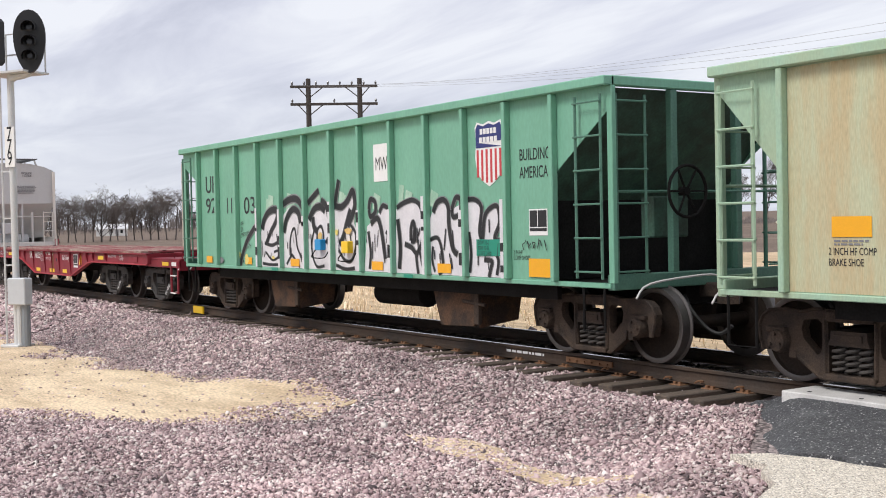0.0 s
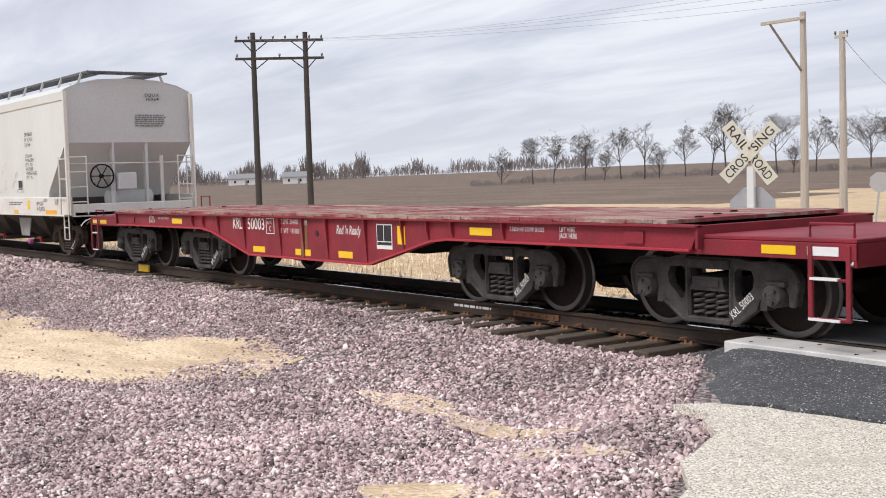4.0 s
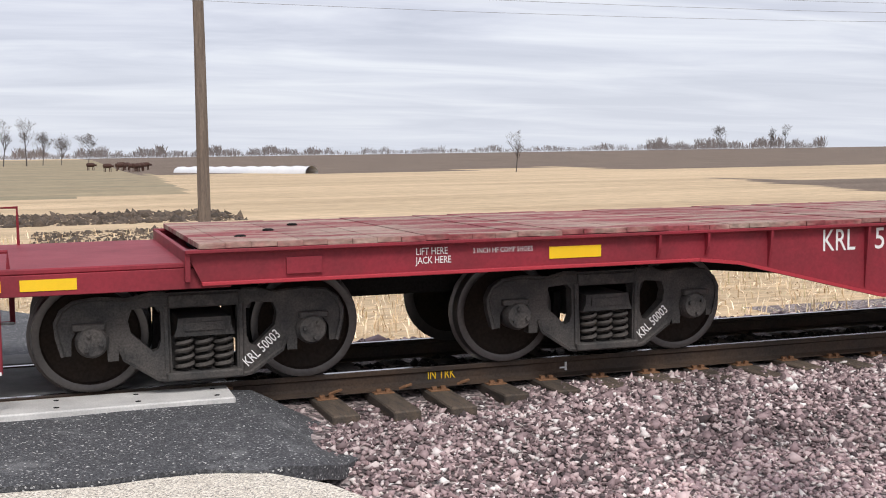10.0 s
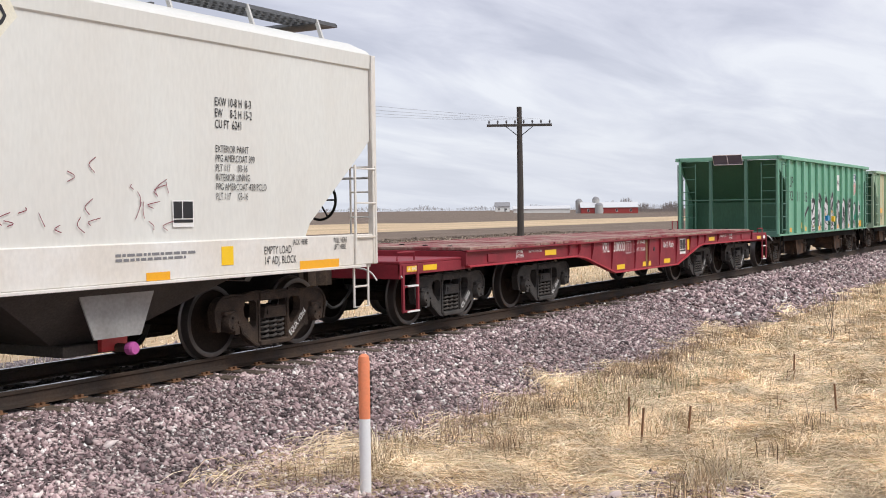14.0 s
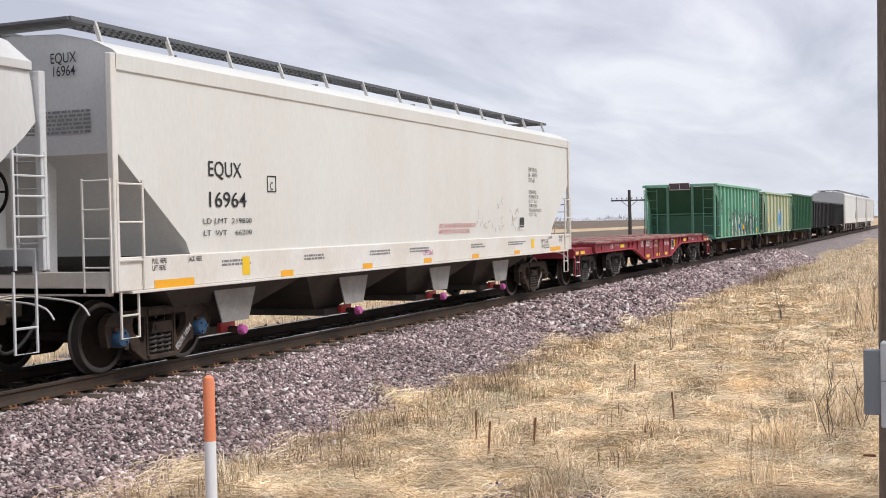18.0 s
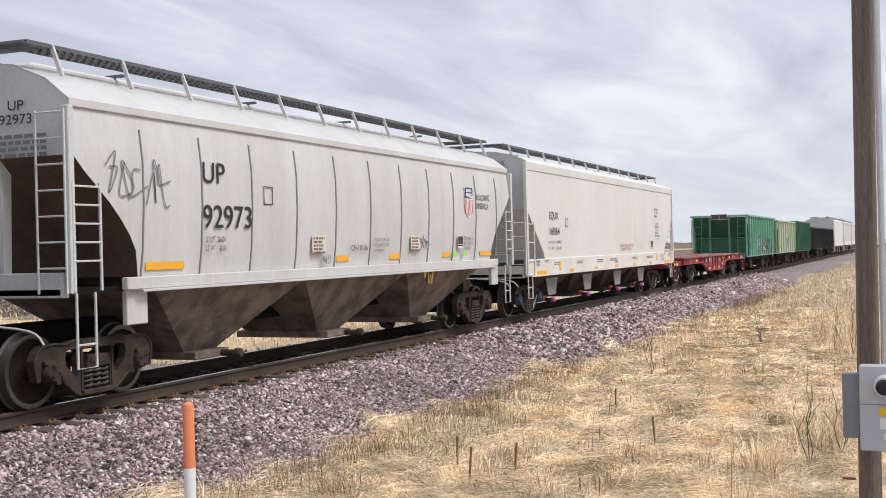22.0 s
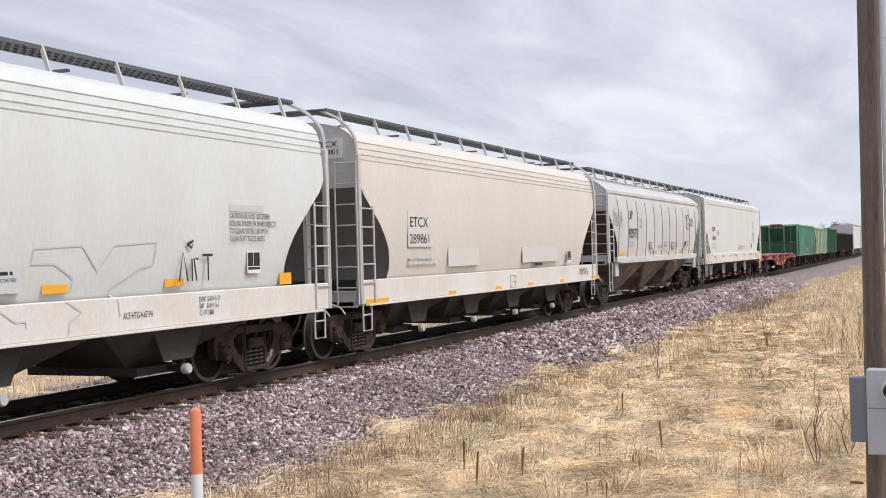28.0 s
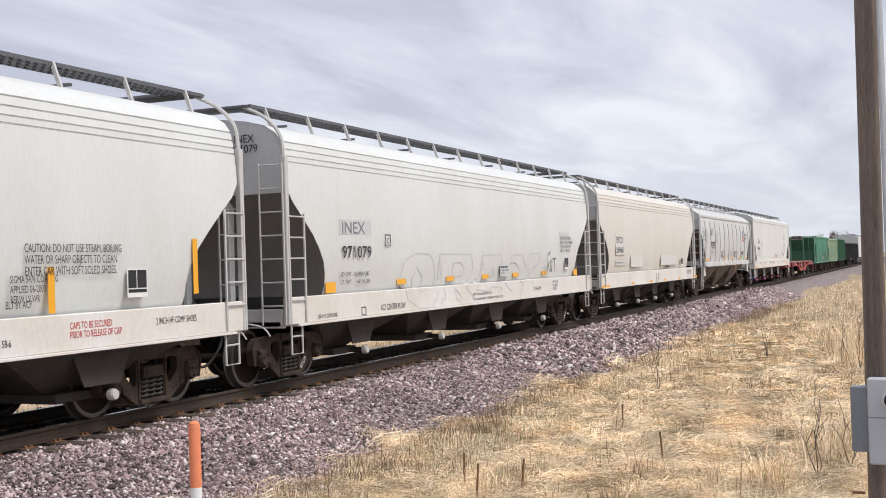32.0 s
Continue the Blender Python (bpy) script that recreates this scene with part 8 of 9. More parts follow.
flat_car()
work_car()
rusty_car()
ballast_hopper("ballast_hopper", "dark green open ballast hopper", 70.6, 82.6, "green_dark", "green_in", 0, 12, turning=False)
black_gondola(84.0, 97.0)
black_gondola(98.6, 111.6)
for n, u in enumerate((113.0, 130.6, 148.2)):
    covered_hopper("covered_hopper", "far pale covered hopper with straight sides" if n < 1 else "far grey covered hopper with straight sides", u, u + 16.2, BOX_HALF, "white_car" if n < 1 else "grey_car", "sill_white", (2.78, 1.5, 1.3, False), (1.08, 1.5),
                   (u + 3, u + 6.4, u + 9.8, u + 13.2), 0.30, "white_car", "end_grey", "bars", "sill_white", turning=False)
equx()
seamed()
trio()


# ---- signs, poles and trackside things ----
EYE0 = (-0.9, -10.65)


def polar(az, dist):
    """A place by its bearing from the road crossing's south side (degrees from straight across, to the right) and distance."""
    az, dist = az * 1.014, dist / 1.016
    return EYE0[0] + dist * math.sin(radians(az)), EYE0[1] + dist * math.cos(radians(az))


def on_ground(x, y):
    return float(height(x, y))


def octagon(w):
    return [(w / 2 / math.cos(math.pi / 8) * math.cos(math.pi / 8 + k * math.pi / 4), w / 2 / math.cos(math.pi / 8) * math.sin(math.pi / 8 + k * math.pi / 4)) for k in range(8)]


def stop_face(parent, z, w, y, back=False, dx=0.0):
    shift = lambda pts: [(a + dx, b + z) for a, b in pts]  # noqa: E731
    p = part("stop_sign", Geo().slab([shift(octagon(w))], y - 0.003, y), M["sign_back" if back else "sign_white"], parent, "bare alloy back of an octagonal sign" if back else "red octagonal stop sign")
    if not back:
        part("red_field", Geo().slab([shift(octagon(w * 0.955))], y - 0.006, y - 0.003), M["sign_red"], p)
        lettering(p, "STOP", dx, z - w * 0.175, w * 0.365, M["sign_white"], y - 0.010, align="CENTER", name="stop_word", fit=w * 0.80)
        for dz in (w * 0.42, -w * 0.42):
            part("bolt", Geo().lathe([(0.014, y - 0.016), (0.014, y - 0.004)], (dx, 0, z + dz), n=8), M["rust"], p)
    return p


def crossbuck(parent, z, y, blade=1.22, wide=0.229, words=True, angles=(-52, 45), shift=((0, 0), (0, 0))):
    for ang, word, (dx, dz) in zip(angles, (("RAIL", "ROAD"), ("CROS", "SING")), shift):
        yy = y - (0.0 if ang < 0 else 0.012)
        t = Matrix.Translation((dx, yy, z + dz)) @ pose(0, 0, 0, 0, -ang, 0)
        b = part("crossbuck_blade", Geo().box(-blade / 2, blade / 2, -0.004, 0.0, -wide / 2, wide / 2), M["sign_cream"], parent, "faded white crossing blade with black letters", at=t)
        if words:
            for s, txt in zip((-1, 1), word):
                lettering(b, txt, s * blade * 0.255, -0.072, 0.15, M["ink"], -0.007, align="CENTER", name="blade_word", fit=blade * 0.37)
    for dz in (0.07, -0.16):
        part("bolt", Geo().lathe([(0.022, y - 0.03), (0.022, y)], (0, 0, z + dz), n=8), M["rust"], parent)


def near_sign():
    x, y = 3.393, -5.388
    z = on_ground(x, y)
    c = thing("crossing_sign", "weathered timber post with stop sign and railroad crossbuck", "road sign", (x, y, 0), 14)
    c.matrix_basis = pose(x, y, -0.36, 0, 3.4, 16) @ Matrix.Diagonal((1.2, 1.2, 1.2, 1))
    part("post", Geo().box(-0.055, 0.055, -0.055, 0.055, (z + 0.31) / 1.2, 2.95, 0.01), M["post_wood"], c)
    part("white_strip", Geo().box(-0.035, 0.057, -0.060, -0.056, (z + 0.36) / 1.2, 1.23), M["sign_white"], c, "white reflective strip on the post")
    for dz in (0.05, 0.45, 0.78):
        part("strip_bolt", Geo().lathe([(0.008, -0.064), (0.008, -0.055)], (0.01, 0, dz + 0.35), n=8), M["under"], c)
    part("bracket", Geo().box(-0.05, 0.10, -0.062, -0.054, 1.40, 2.02), M["galv"], c)
    stop_face(c, 1.715, 0.762, -0.064, dx=0.068)
    crossbuck(c, 2.455, -0.062, angles=(-48.5, 43.5), shift=((-0.02, 0.07), (0.08, 0.0)))
    b = part("notice", Geo().box(-0.118, 0.118, -0.004, 0.0, -0.115, 0.115), M["sign_white"], c, "small blue emergency notice", at=pose(-0.205, -0.06, 0.945, 0, -3, -40))
    part("blue_field", Geo().box(-0.112, 0.112, -0.007, -0.004, -0.109, 0.109), M["sign_blue"], b)
    lettering(b, "REPORT PROBLEM\nOR EMERGENCY", 0, 0.068, 0.028, M["sign_white"], -0.010, align="CENTER", name="notice_word", fit=0.19, space=1.6)
    g = Geo()
    for k in range(5):
        g.box(-0.10 + 0.042 * k, -0.066 + 0.042 * k, -0.010, -0.007, -0.028, -0.002)
    part("number_bar", g, M["sign_white"], b)
    part("number_field", Geo().box(-0.02, 0.105, -0.010, -0.007, -0.08, -0.042), M["sign_white"], b)


near_sign()


def far_crossbuck():
    x, y = -14.223, 4.998
    c = thing("crossing_sign", "railroad crossbuck on a post with a sign facing away", "road sign", (x, y, 0), 24)
    z = on_ground(x, y)
    part("post", Geo().box(-0.06, 0.06, -0.06, 0.06, z, 2.35, 0.01), M["sign_white"], c)
    crossbuck(c, 1.98, -0.065)
    stop_face(c, 1.02, 0.76, 0.075, True)


far_crossbuck()


def post_sign(x, y, z, turn, label, back=False, w=0.762, lean=0.0):
    g0 = on_ground(x, y)
    c = thing("stop_sign", label, "road sign", (x, y, 0), turn)
    c.matrix_basis = pose(x, y, g0, 0, lean, turn)
    part("post", Geo().box(-0.04, 0.04, -0.025, 0.025, 0, z - g0 + 0.3, 0.005), M["galv"], c)
    stop_face(c, z - g0, w, -0.03, back)


post_sign(-6.427, 10.712, 1.31, 15, "red stop sign at the far road junction")
post_sign(-28.479, 29.802, 1.02, 38, "stop sign seen from behind across the road", True, 0.76, 6)


def street_sign():
    x, y = -5.769, 12.784
    g0 = on_ground(x, y)
    c = thing("street_sign", "green street name sign on a dark post", "street sign", (x, y, 0), 14)
    part("post", Geo().box(-0.03, 0.03, -0.03, 0.03, g0, 2.15, 0.005), M["under"], c)
    b = part("name_blade", Geo().box(-0.60, 0.57, -0.036, -0.031, 1.48, 1.67), M["sign_green"], c, "green blade with white letters")
    lettering(b, "COUNTY RD J", -0.46, 1.525, 0.135, M["sign_white"], -0.040, 0.95, name="street_word")
    bars(b, 0.40, 0.54, 1.56, 0.05, 1, M["sign_white"], -0.040)
    part("cross_blade", Geo().box(-0.004, 0.004, -0.4, 0.4, 1.69, 1.86), M["sign_green"], c)


street_sign()


def small_sign(name, label, x, y, z, w, h, mat, turn=0, text="", diamond=False):
    g0 = on_ground(x, y)
    c = thing(name, label, "road sign", (x, y, 0), turn)
    part("post", Geo().box(-0.03, 0.03, 0.0, 0.04, g0, z + h / 2), M["galv"], c)
    if diamond:
        part("plate", Geo().slab([[(0, z - h / 2), (w / 2, z), (0, z + h / 2), (-w / 2, z)]], -0.008, -0.002), M[mat], c)
    else:
        part("plate", Geo().box(-w / 2, w / 2, -0.008, -0.002, z - h / 2, z + h / 2), M[mat], c)
    if text:
        lettering(c, text, 0, z - h * 0.2, h * 0.5, M["ink"], -0.012, 1.0, align="CENTER", name="sign_word")


small_sign("speed_sign", "white speed limit sign beside the road", -31.394, 56.917, 0.65, 0.62, 0.75, "sign_white", 12, "45")
small_sign("speed_sign", "white plate below the speed limit sign", -31.443, 57.015, -0.18, 0.62, 0.6, "sign_white", 12)
small_sign("warning_sign", "yellow diamond warning sign beside the road", -53.624, 95.542, 1.1, 1.0, 1.0, "sign_yellow", 20, diamond=True)


def pole(name, label, x, y, top, r, mat, arms=(), turn=0.0, pins=8, brace=True):
    """A wooden pole with crossarms of (height, half length), braces and insulators."""
    g0 = on_ground(x, y)
    c = thing(name, label, "utility pole", (x, y, 0), turn)
    part("shaft", Geo().tube([(0, 0, g0 - 0.2), (0.02, 0, (g0 + top) / 2), (0, 0, top)], r, 10, r * 0.68), M[mat], c, smooth=True)
    for z, half in arms:
        a = part("crossarm", Geo().box(-half, half, -0.10, -0.02, z - 0.06, z + 0.06, 0.01), M[mat], c)
        if brace:
            for s in (-1, 1):
                part("brace", Geo().tube([(s * half * 0.42, -0.08, z - 0.05), (0, -0.08, z - 0.55)], 0.02, 5), M["under"], a)
        for k in range(pins):
            px = -half * 0.93 + 2 * half * 0.93 * k / (pins - 1)
            part("insulator", Geo().lathe([(0.012, z + 0.06), (0.035, z + 0.12), (0.05, z + 0.16), (0.035, z + 0.22), (0.01, z + 0.24)], (px, -0.06, 0), axis="z", n=8), M["glass"], a)
    return c


h_pole = thing("pole_pair", "dark twin utility poles joined by two crossarms", "utility pole", (-66.22, 24.12, 0), 61)
for dx in (-1.6, 1.6):
    part("shaft", Geo().tube([(dx, 0, 0.2), (dx, 0, 10.9)], 0.20, 10, 0.15), M["old_pole"], h_pole, smooth=True)
for z in (10.40, 9.30):
    arm = part("crossarm", Geo().box(-2.72, 2.72, -0.15, -0.02, z - 0.08, z + 0.08, 0.01), M["old_pole"], h_pole)
    for dx in (-1.6, 1.6):
        for s in (-1, 1):
            part("brace", Geo().tube([(dx + s * 0.9 * (1 if dx * s < 0 else 0.7), -0.1, z - 0.05), (dx, -0.1, z - 0.75)], 0.035, 5), M["old_pole"], arm)
    for k in range(8 if z > 10 else 3):
        px = -2.6 + 5.2 * k / (7 if z > 10 else 2)
        part("insulator", Geo().lathe([(0.02, z + 0.08), (0.06, z + 0.16), (0.07, z + 0.24), (0.02, z + 0.34)], (px, -0.08, 0), axis="z", n=8), M["glass"], arm)
ob = pole("utility_pole", "pale utility pole with a side arm", -28.371, 25.255, 7.3, 0.16, "pole_pale", [], 0)
part("arm", Geo().box(-1.75, 0.2, -0.2, -0.1, 7.0, 7.12, 0.01), M["pole_pale"], ob)
part("strut", Geo().tube([(-1.35, -0.15, 7.0), (0.0, -0.15, 5.2)], 0.05, 6), M["pole_wood"], ob)
pole("utility_pole", "pale utility pole without arms", -30.468, 30.564, 7.1, 0.17, "pole_pale", [(6.9, 0.3)], 0, 2, False)
pole("utility_pole", "slender pale utility pole with a short top arm", -10.657, 23.589, 6.75, 0.19, "pole_pale", [(6.45, 0.6)], 10, 3, False)
pole("utility_pole", "brown utility pole beyond the track", 2.414, 19.974, 10.2, 0.17, "pole_wood", [], 0, 4)
pole("telegraph_pole", "old black telegraph pole with one crossarm", 48.016, 13.639, 6.6, 0.17, "old_pole", [(5.75, 1.5)], -62, 8)
pole("telegraph_pole", "old black telegraph pole farther down the line", 92.769, 12.675, 4.3, 0.17, "old_pole", [(3.45, 1.5)], -76, 8)
pole("utility_pole", "thin grey pole in the bare field", -84.298, 20.968, 6.5, 0.13, "pole_pale", [], 0)
pole("utility_pole", "thin pole beside the country road", -40.146, 52.366, 4.9, 0.13, "old_pole", [], 0)
for k, (az, dist, top) in enumerate(((-30.6, 120, 6.4), (-29.6, 150, 7.0), (-28.9, 190, 8))):
    px, py = polar(az, dist)
    pole("utility_pole", "far thin pole beside the country road", px, py, top, 0.13, "old_pole", [], 0)


def wire(points, sag=0.5, r=0.0045):
    g = Geo()
    for p, q in zip(points, points[1:]):
        run = []
        for k in range(13):
            t = k / 12
            run.append(tuple(a + (b - a) * t for a, b in zip(p[:2], q[:2])) + (p[2] + (q[2] - p[2]) * t - sag * 4 * t * (1 - t),))
        g.tube(run, r, 4, caps=False)
    return solid("overhead_wire", g, M["wire"], "thin overhead wire strung between poles", "wire", group="overhead wires")


for n in range(4):
    k = -1.1 + 0.72 * n
    wire([(-66.369 + 0.48 * 2.2 * k, 23.837 + 0.87 * 2.2 * k, 10.5), (-10.7, 20.0 + 0.4 * n, 6.3 + 0.5 * n), (48.016 + 0.5 * k, 13.639 - k, 6.0)], 0.75)
wire([(-10.657, 23.589, 6.4), (-4.6, 21.5, on_ground(-4.6, 21.5))], 0.0, 0.008)
wire([(-30.468, 30.564, 6.9), (-40.146, 52.366, 4.8), (-62.0, 92.0, 6.3)], 0.5, 0.012)


def signal():
    x, y = -27.257, -4.512
    g0 = on_ground(x, y)
    c = thing("railway_signal", "silver signal mast with a black hooded colour-light head", "railway signal", (x, y, 0), 32)
    part("mast", Geo().tube([(0, 0, g0), (0, 0, 5.1)], 0.075, 12), M["silver"], c, smooth=True)
    part("base_plate", Geo().box(-0.25, 0.25, -0.25, 0.25, g0, g0 + 0.06, 0.01), M["silver"], c)
    part("conduit", Geo().tube([(0.30, -0.05, g0), (0.30, -0.05, 0.3)], 0.09, 10), M["box_dark"], c, smooth=True)
    part("cable_pipe", Geo().tube([(0.16, -0.08, g0), (0.16, -0.08, 0.25)], 0.06, 10), M["silver"], c, smooth=True)
    part("junction_box", Geo().box(-0.05, 0.44, -0.22, 0.02, 0.18, 0.75, 0.02), M["box_grey"], c)
    pl = part("number_plate", Geo().box(-0.10, 0.16, -0.11, -0.09, 3.10, 3.95), M["sign_white"], c, "white plate with black digits")
    for k, dg in enumerate("779"):
        lettering(pl, dg, 0.03, 3.66 - 0.26 * k, 0.30, M["ink"], -0.115, 0.9, align="CENTER", name="digit")
    part("arm", Geo().tube(smooth_path([(0, 0, 4.95), (0.14, 0, 5.0), (0.46, 0, 5.04), (0.56, 0, 5.16)], 4), 0.075, 10), M["silver"], c, smooth=True)
    part("walkway", Geo().box(-0.55, 0.65, -0.3, 0.45, 5.06, 5.10), M["silver"], c)
    part("guard_rail", Geo().tube([(-0.5, 0.4, 5.1), (-0.5, 0.4, 6.0), (0.6, 0.4, 6.0), (0.6, 0.4, 5.1)], 0.02, 6).tube([(-0.5, 0.4, 5.55), (0.6, 0.4, 5.55)], 0.02, 6), M["silver"], c)
    g = Geo()
    out = [((0.32 + 0.05 * math.sin(a)) * math.cos(a), 0.66 * math.sin(a)) for a in [2 * math.pi * k / 24 for k in range(24)]]
    g.slab([[(0.42 + p, 5.92 + q) for p, q in out]], -0.16, -0.06)
    aim = pose(0.58, 0, -0.22) @ pose(0, 0, 0, 0, 0, 38) @ pose(-0.42, 0, 0)
    hd = part("signal_head", g, M["hood"], c, "black oval signal background", at=aim)
    part("housing", Geo().box(0.25, 0.6, -0.06, 0.22, 5.45, 6.4, 0.05), M["hood"], hd)
    for k in range(3):
        zz = 6.22 - 0.3 * k
        t = [(0.42 + 0.14 * math.cos(a), zz + 0.14 * math.sin(a)) for a in np.linspace(-0.5, math.pi + 0.5, 12)]
        hood_g = Geo()
        hood_g.add([(p, yy, q - (0.06 if yy < -0.3 else 0)) for p, q in t for yy in (-0.16, -0.48)], [(2 * i, 2 * i + 1, 2 * i + 3, 2 * i + 2) for i in range(11)])
        part("hood", hood_g, M["hood"], hd)
        part("lens", Geo().lathe([(0.10, -0.165), (0.06, -0.175)], (0.42, 0, zz), n=14), M["pane"], hd)
    part("side_head", Geo().box(-0.62, -0.30, -0.05, 0.25, 5.3, 6.3, 0.08), M["hood"], c, "second black signal head")
    part("ladder", Geo().tube([(-0.35, 0.05, g0), (-0.35, 0.05, 5.1)], 0.022, 5).tube([(-0.12, 0.05, g0), (-0.12, 0.05, 5.1)], 0.022, 5).box(-0.36, -0.11, 0.04, 0.06, 1.0, 1.03).box(-0.36, -0.11, 0.04, 0.06, 2.0, 2.03).box(
        -0.36, -0.11, 0.04, 0.06, 0.0, 0.03).box(-0.36, -0.11, 0.04, 0.06, 3.0, 3.03), M["silver"], c)


signal()


def meter_pole():
    x, y = 10.957, -10.356
    g0 = on_ground(x, y)
    c = thing("meter_pole", "brown utility pole with a grey electric meter box", "utility pole", (x, y, 0), 176 - 90)
    part("shaft", Geo().tube([(0.02, 0, g0 - 0.2), (0, 0, 2), (-0.05, 0, 9.0)], 0.102, 14, 0.09), M["pole_wood"], c, smooth=True)
    part("conduit", Geo().tube([(-0.14, 0.10, 0.66), (-0.15, 0.10, 8.6)], 0.028, 8), M["galv"], c, smooth=True)
    # the boxes face the road, on the pole's face towards the camera
    c2 = c
    box = part("meter_box", Geo().box(-0.34, 0.06, 0.16, 0.30, -0.06, 0.70, 0.012), M["box_grey"], c2, "grey electric meter box")
    part("lid_seam", Geo().box(-0.335, 0.055, 0.30, 0.304, 0.35, 0.36), M["box_dark"], box)
    part("meter_dial", Geo().lathe([(0.10, 0.30), (0.10, 0.36), (0.085, 0.40), (0.02, 0.41)], (-0.16, 0, 0.52), n=20), M["silver"], box, smooth=True)
    part("meter_glass", Geo().lathe([(0.07, 0.405), (0.05, 0.415)], (-0.16, 0, 0.52), n=20), M["pane"], box)
    part("warning_label", Geo().box(-0.24, -0.10, 0.301, 0.305, 0.26, 0.33), M["sign_yellow"], box)
    part("paper_label", Geo().box(-0.24, -0.11, 0.301, 0.305, 0.14, 0.24), M["sign_white"], box)
    part("paper_label", Geo().box(-0.26, -0.14, 0.301, 0.305, 0.05, 0.10), M["sign_white"], box)
    part("switch_box", Geo().box(0.062, 0.21, 0.10, 0.24, 0.04, 0.62, 0.008), M["box_dark"], c2, "darker grey switch box")
    part("step_bolt", Geo().tube([(0.13, 0.1, -0.35), (0.24, 0.1, -0.35)], 0.012, 6), M["rust"], c2)
    part("stub_pole", Geo().tube([(-0.30, -0.16, g0 - 0.2), (-0.30, -0.16, 8.0)], 0.08, 10), M["pole_pale"], c2, "paler stub pole behind", smooth=True)


meter_pole()


def stake():
    x, y = 8.329, -4.819
    g0 = on_ground(x, y)
    c = thing("marker_stake", "white plastic marker stake with an orange top", "marker stake", (x, y, 0))
    part("tube", Geo().lathe([(0.052, g0 - 0.05), (0.052, -0.05)], axis="z", n=16), M["plastic"], c, smooth=True)
    part("orange_top", Geo().lathe([(0.052, -0.05), (0.053, 0.46), (0.045, 0.51), (0.02, 0.53)], axis="z", n=16), M["stake"], c, "orange sleeve with black marks", smooth=True)
    g = Geo()
    for k in range(7):
        g.box(0.02, 0.045, -0.054, -0.045, 0.05 + 0.05 * k, 0.078 + 0.05 * k)
    part("mark", g, M["ink"], c)


stake()
rod_me = Geo().tube([(0, 0, -0.2), (0.005, 0, 0.42)], 0.013, 6).mesh("rod", M["rust"])
for x, y, tilt in ((12.636, -5.625, 1), (11.792, -6.105, 3), (12.281, -6.464, 4), (17.407, -6.376, 1), (14.729, -7.564, -3)):
    ob = new("iron_rod", rod_me)
    ob.matrix_basis = pose(x, y, on_ground(x, y), tilt, tilt, 0)
    tagged(ob, "thin rusty iron rod standing in the grass", "iron rod", "rods in the grass")
for x, y, ln, tn in ((19.712, -3.535, 0.75, 12), (26.216, -3.726, 0.6, -20), (15.004, -8.768, 0.55, 30)):
    ob = solid("timber_scrap", Geo().box(-ln / 2, ln / 2, -0.06, 0.06, -0.02, 0.05, 0.015), M["old_pole"], "broken piece of dark tie timber", "timber", (x, y, on_ground(x, y)), tn)
for n, (x, y, hgt) in enumerate(((22.538, -5.84, 1.0), (26.414, -9.418, 1.2), (27.11, -9.034, 1.1), (14.006, -9.544, 0.9), (14.787, -9.861, 0.8), (30, -7.0, 1.0))):
    rw = random.Random(n)
    c = thing("weed_stalk", "dry branching weed stalk", "weed", (x, y, on_ground(x, y)), 0, "weed stalks")
    for k in range(3):
        p = [(0, 0, 0)]
        for j in range(4):
            p.append((p[-1][0] + rw.uniform(-0.06, 0.06), p[-1][1] + rw.uniform(-0.06, 0.06), hgt * (j + 1) / 4 * (1 - 0.2 * k)))
        stem = part("stem", Geo().tube(p, 0.007, 4, 0.003), M["bark"], c)
        for j in range(3):
            q = p[2 + j % 3]
            part("twig", Geo().tube([q, (q[0] + rw.uniform(-0.18, 0.18), q[1] + rw.uniform(-0.18, 0.18), q[2] + 0.2)], 0.004, 3), M["bark"], stem)
for x, y, tilt, mt in ((-9.159, 14.239, 3, "red_rod"), (-6.268, 14.554, -8, "red_rod"), (-10.354, 11.961, 0, "yellow"), (-27.285, 28.831, 0, "red_rod")):
    solid("marker_rod", Geo().tube([(0, 0, 0), (tilt * 0.03, 0, 1.5)], 0.03, 6), M[mt], "thin coloured marker rod by the road", "marker rod", (x, y, on_ground(x, y)))

# ---- trees ----


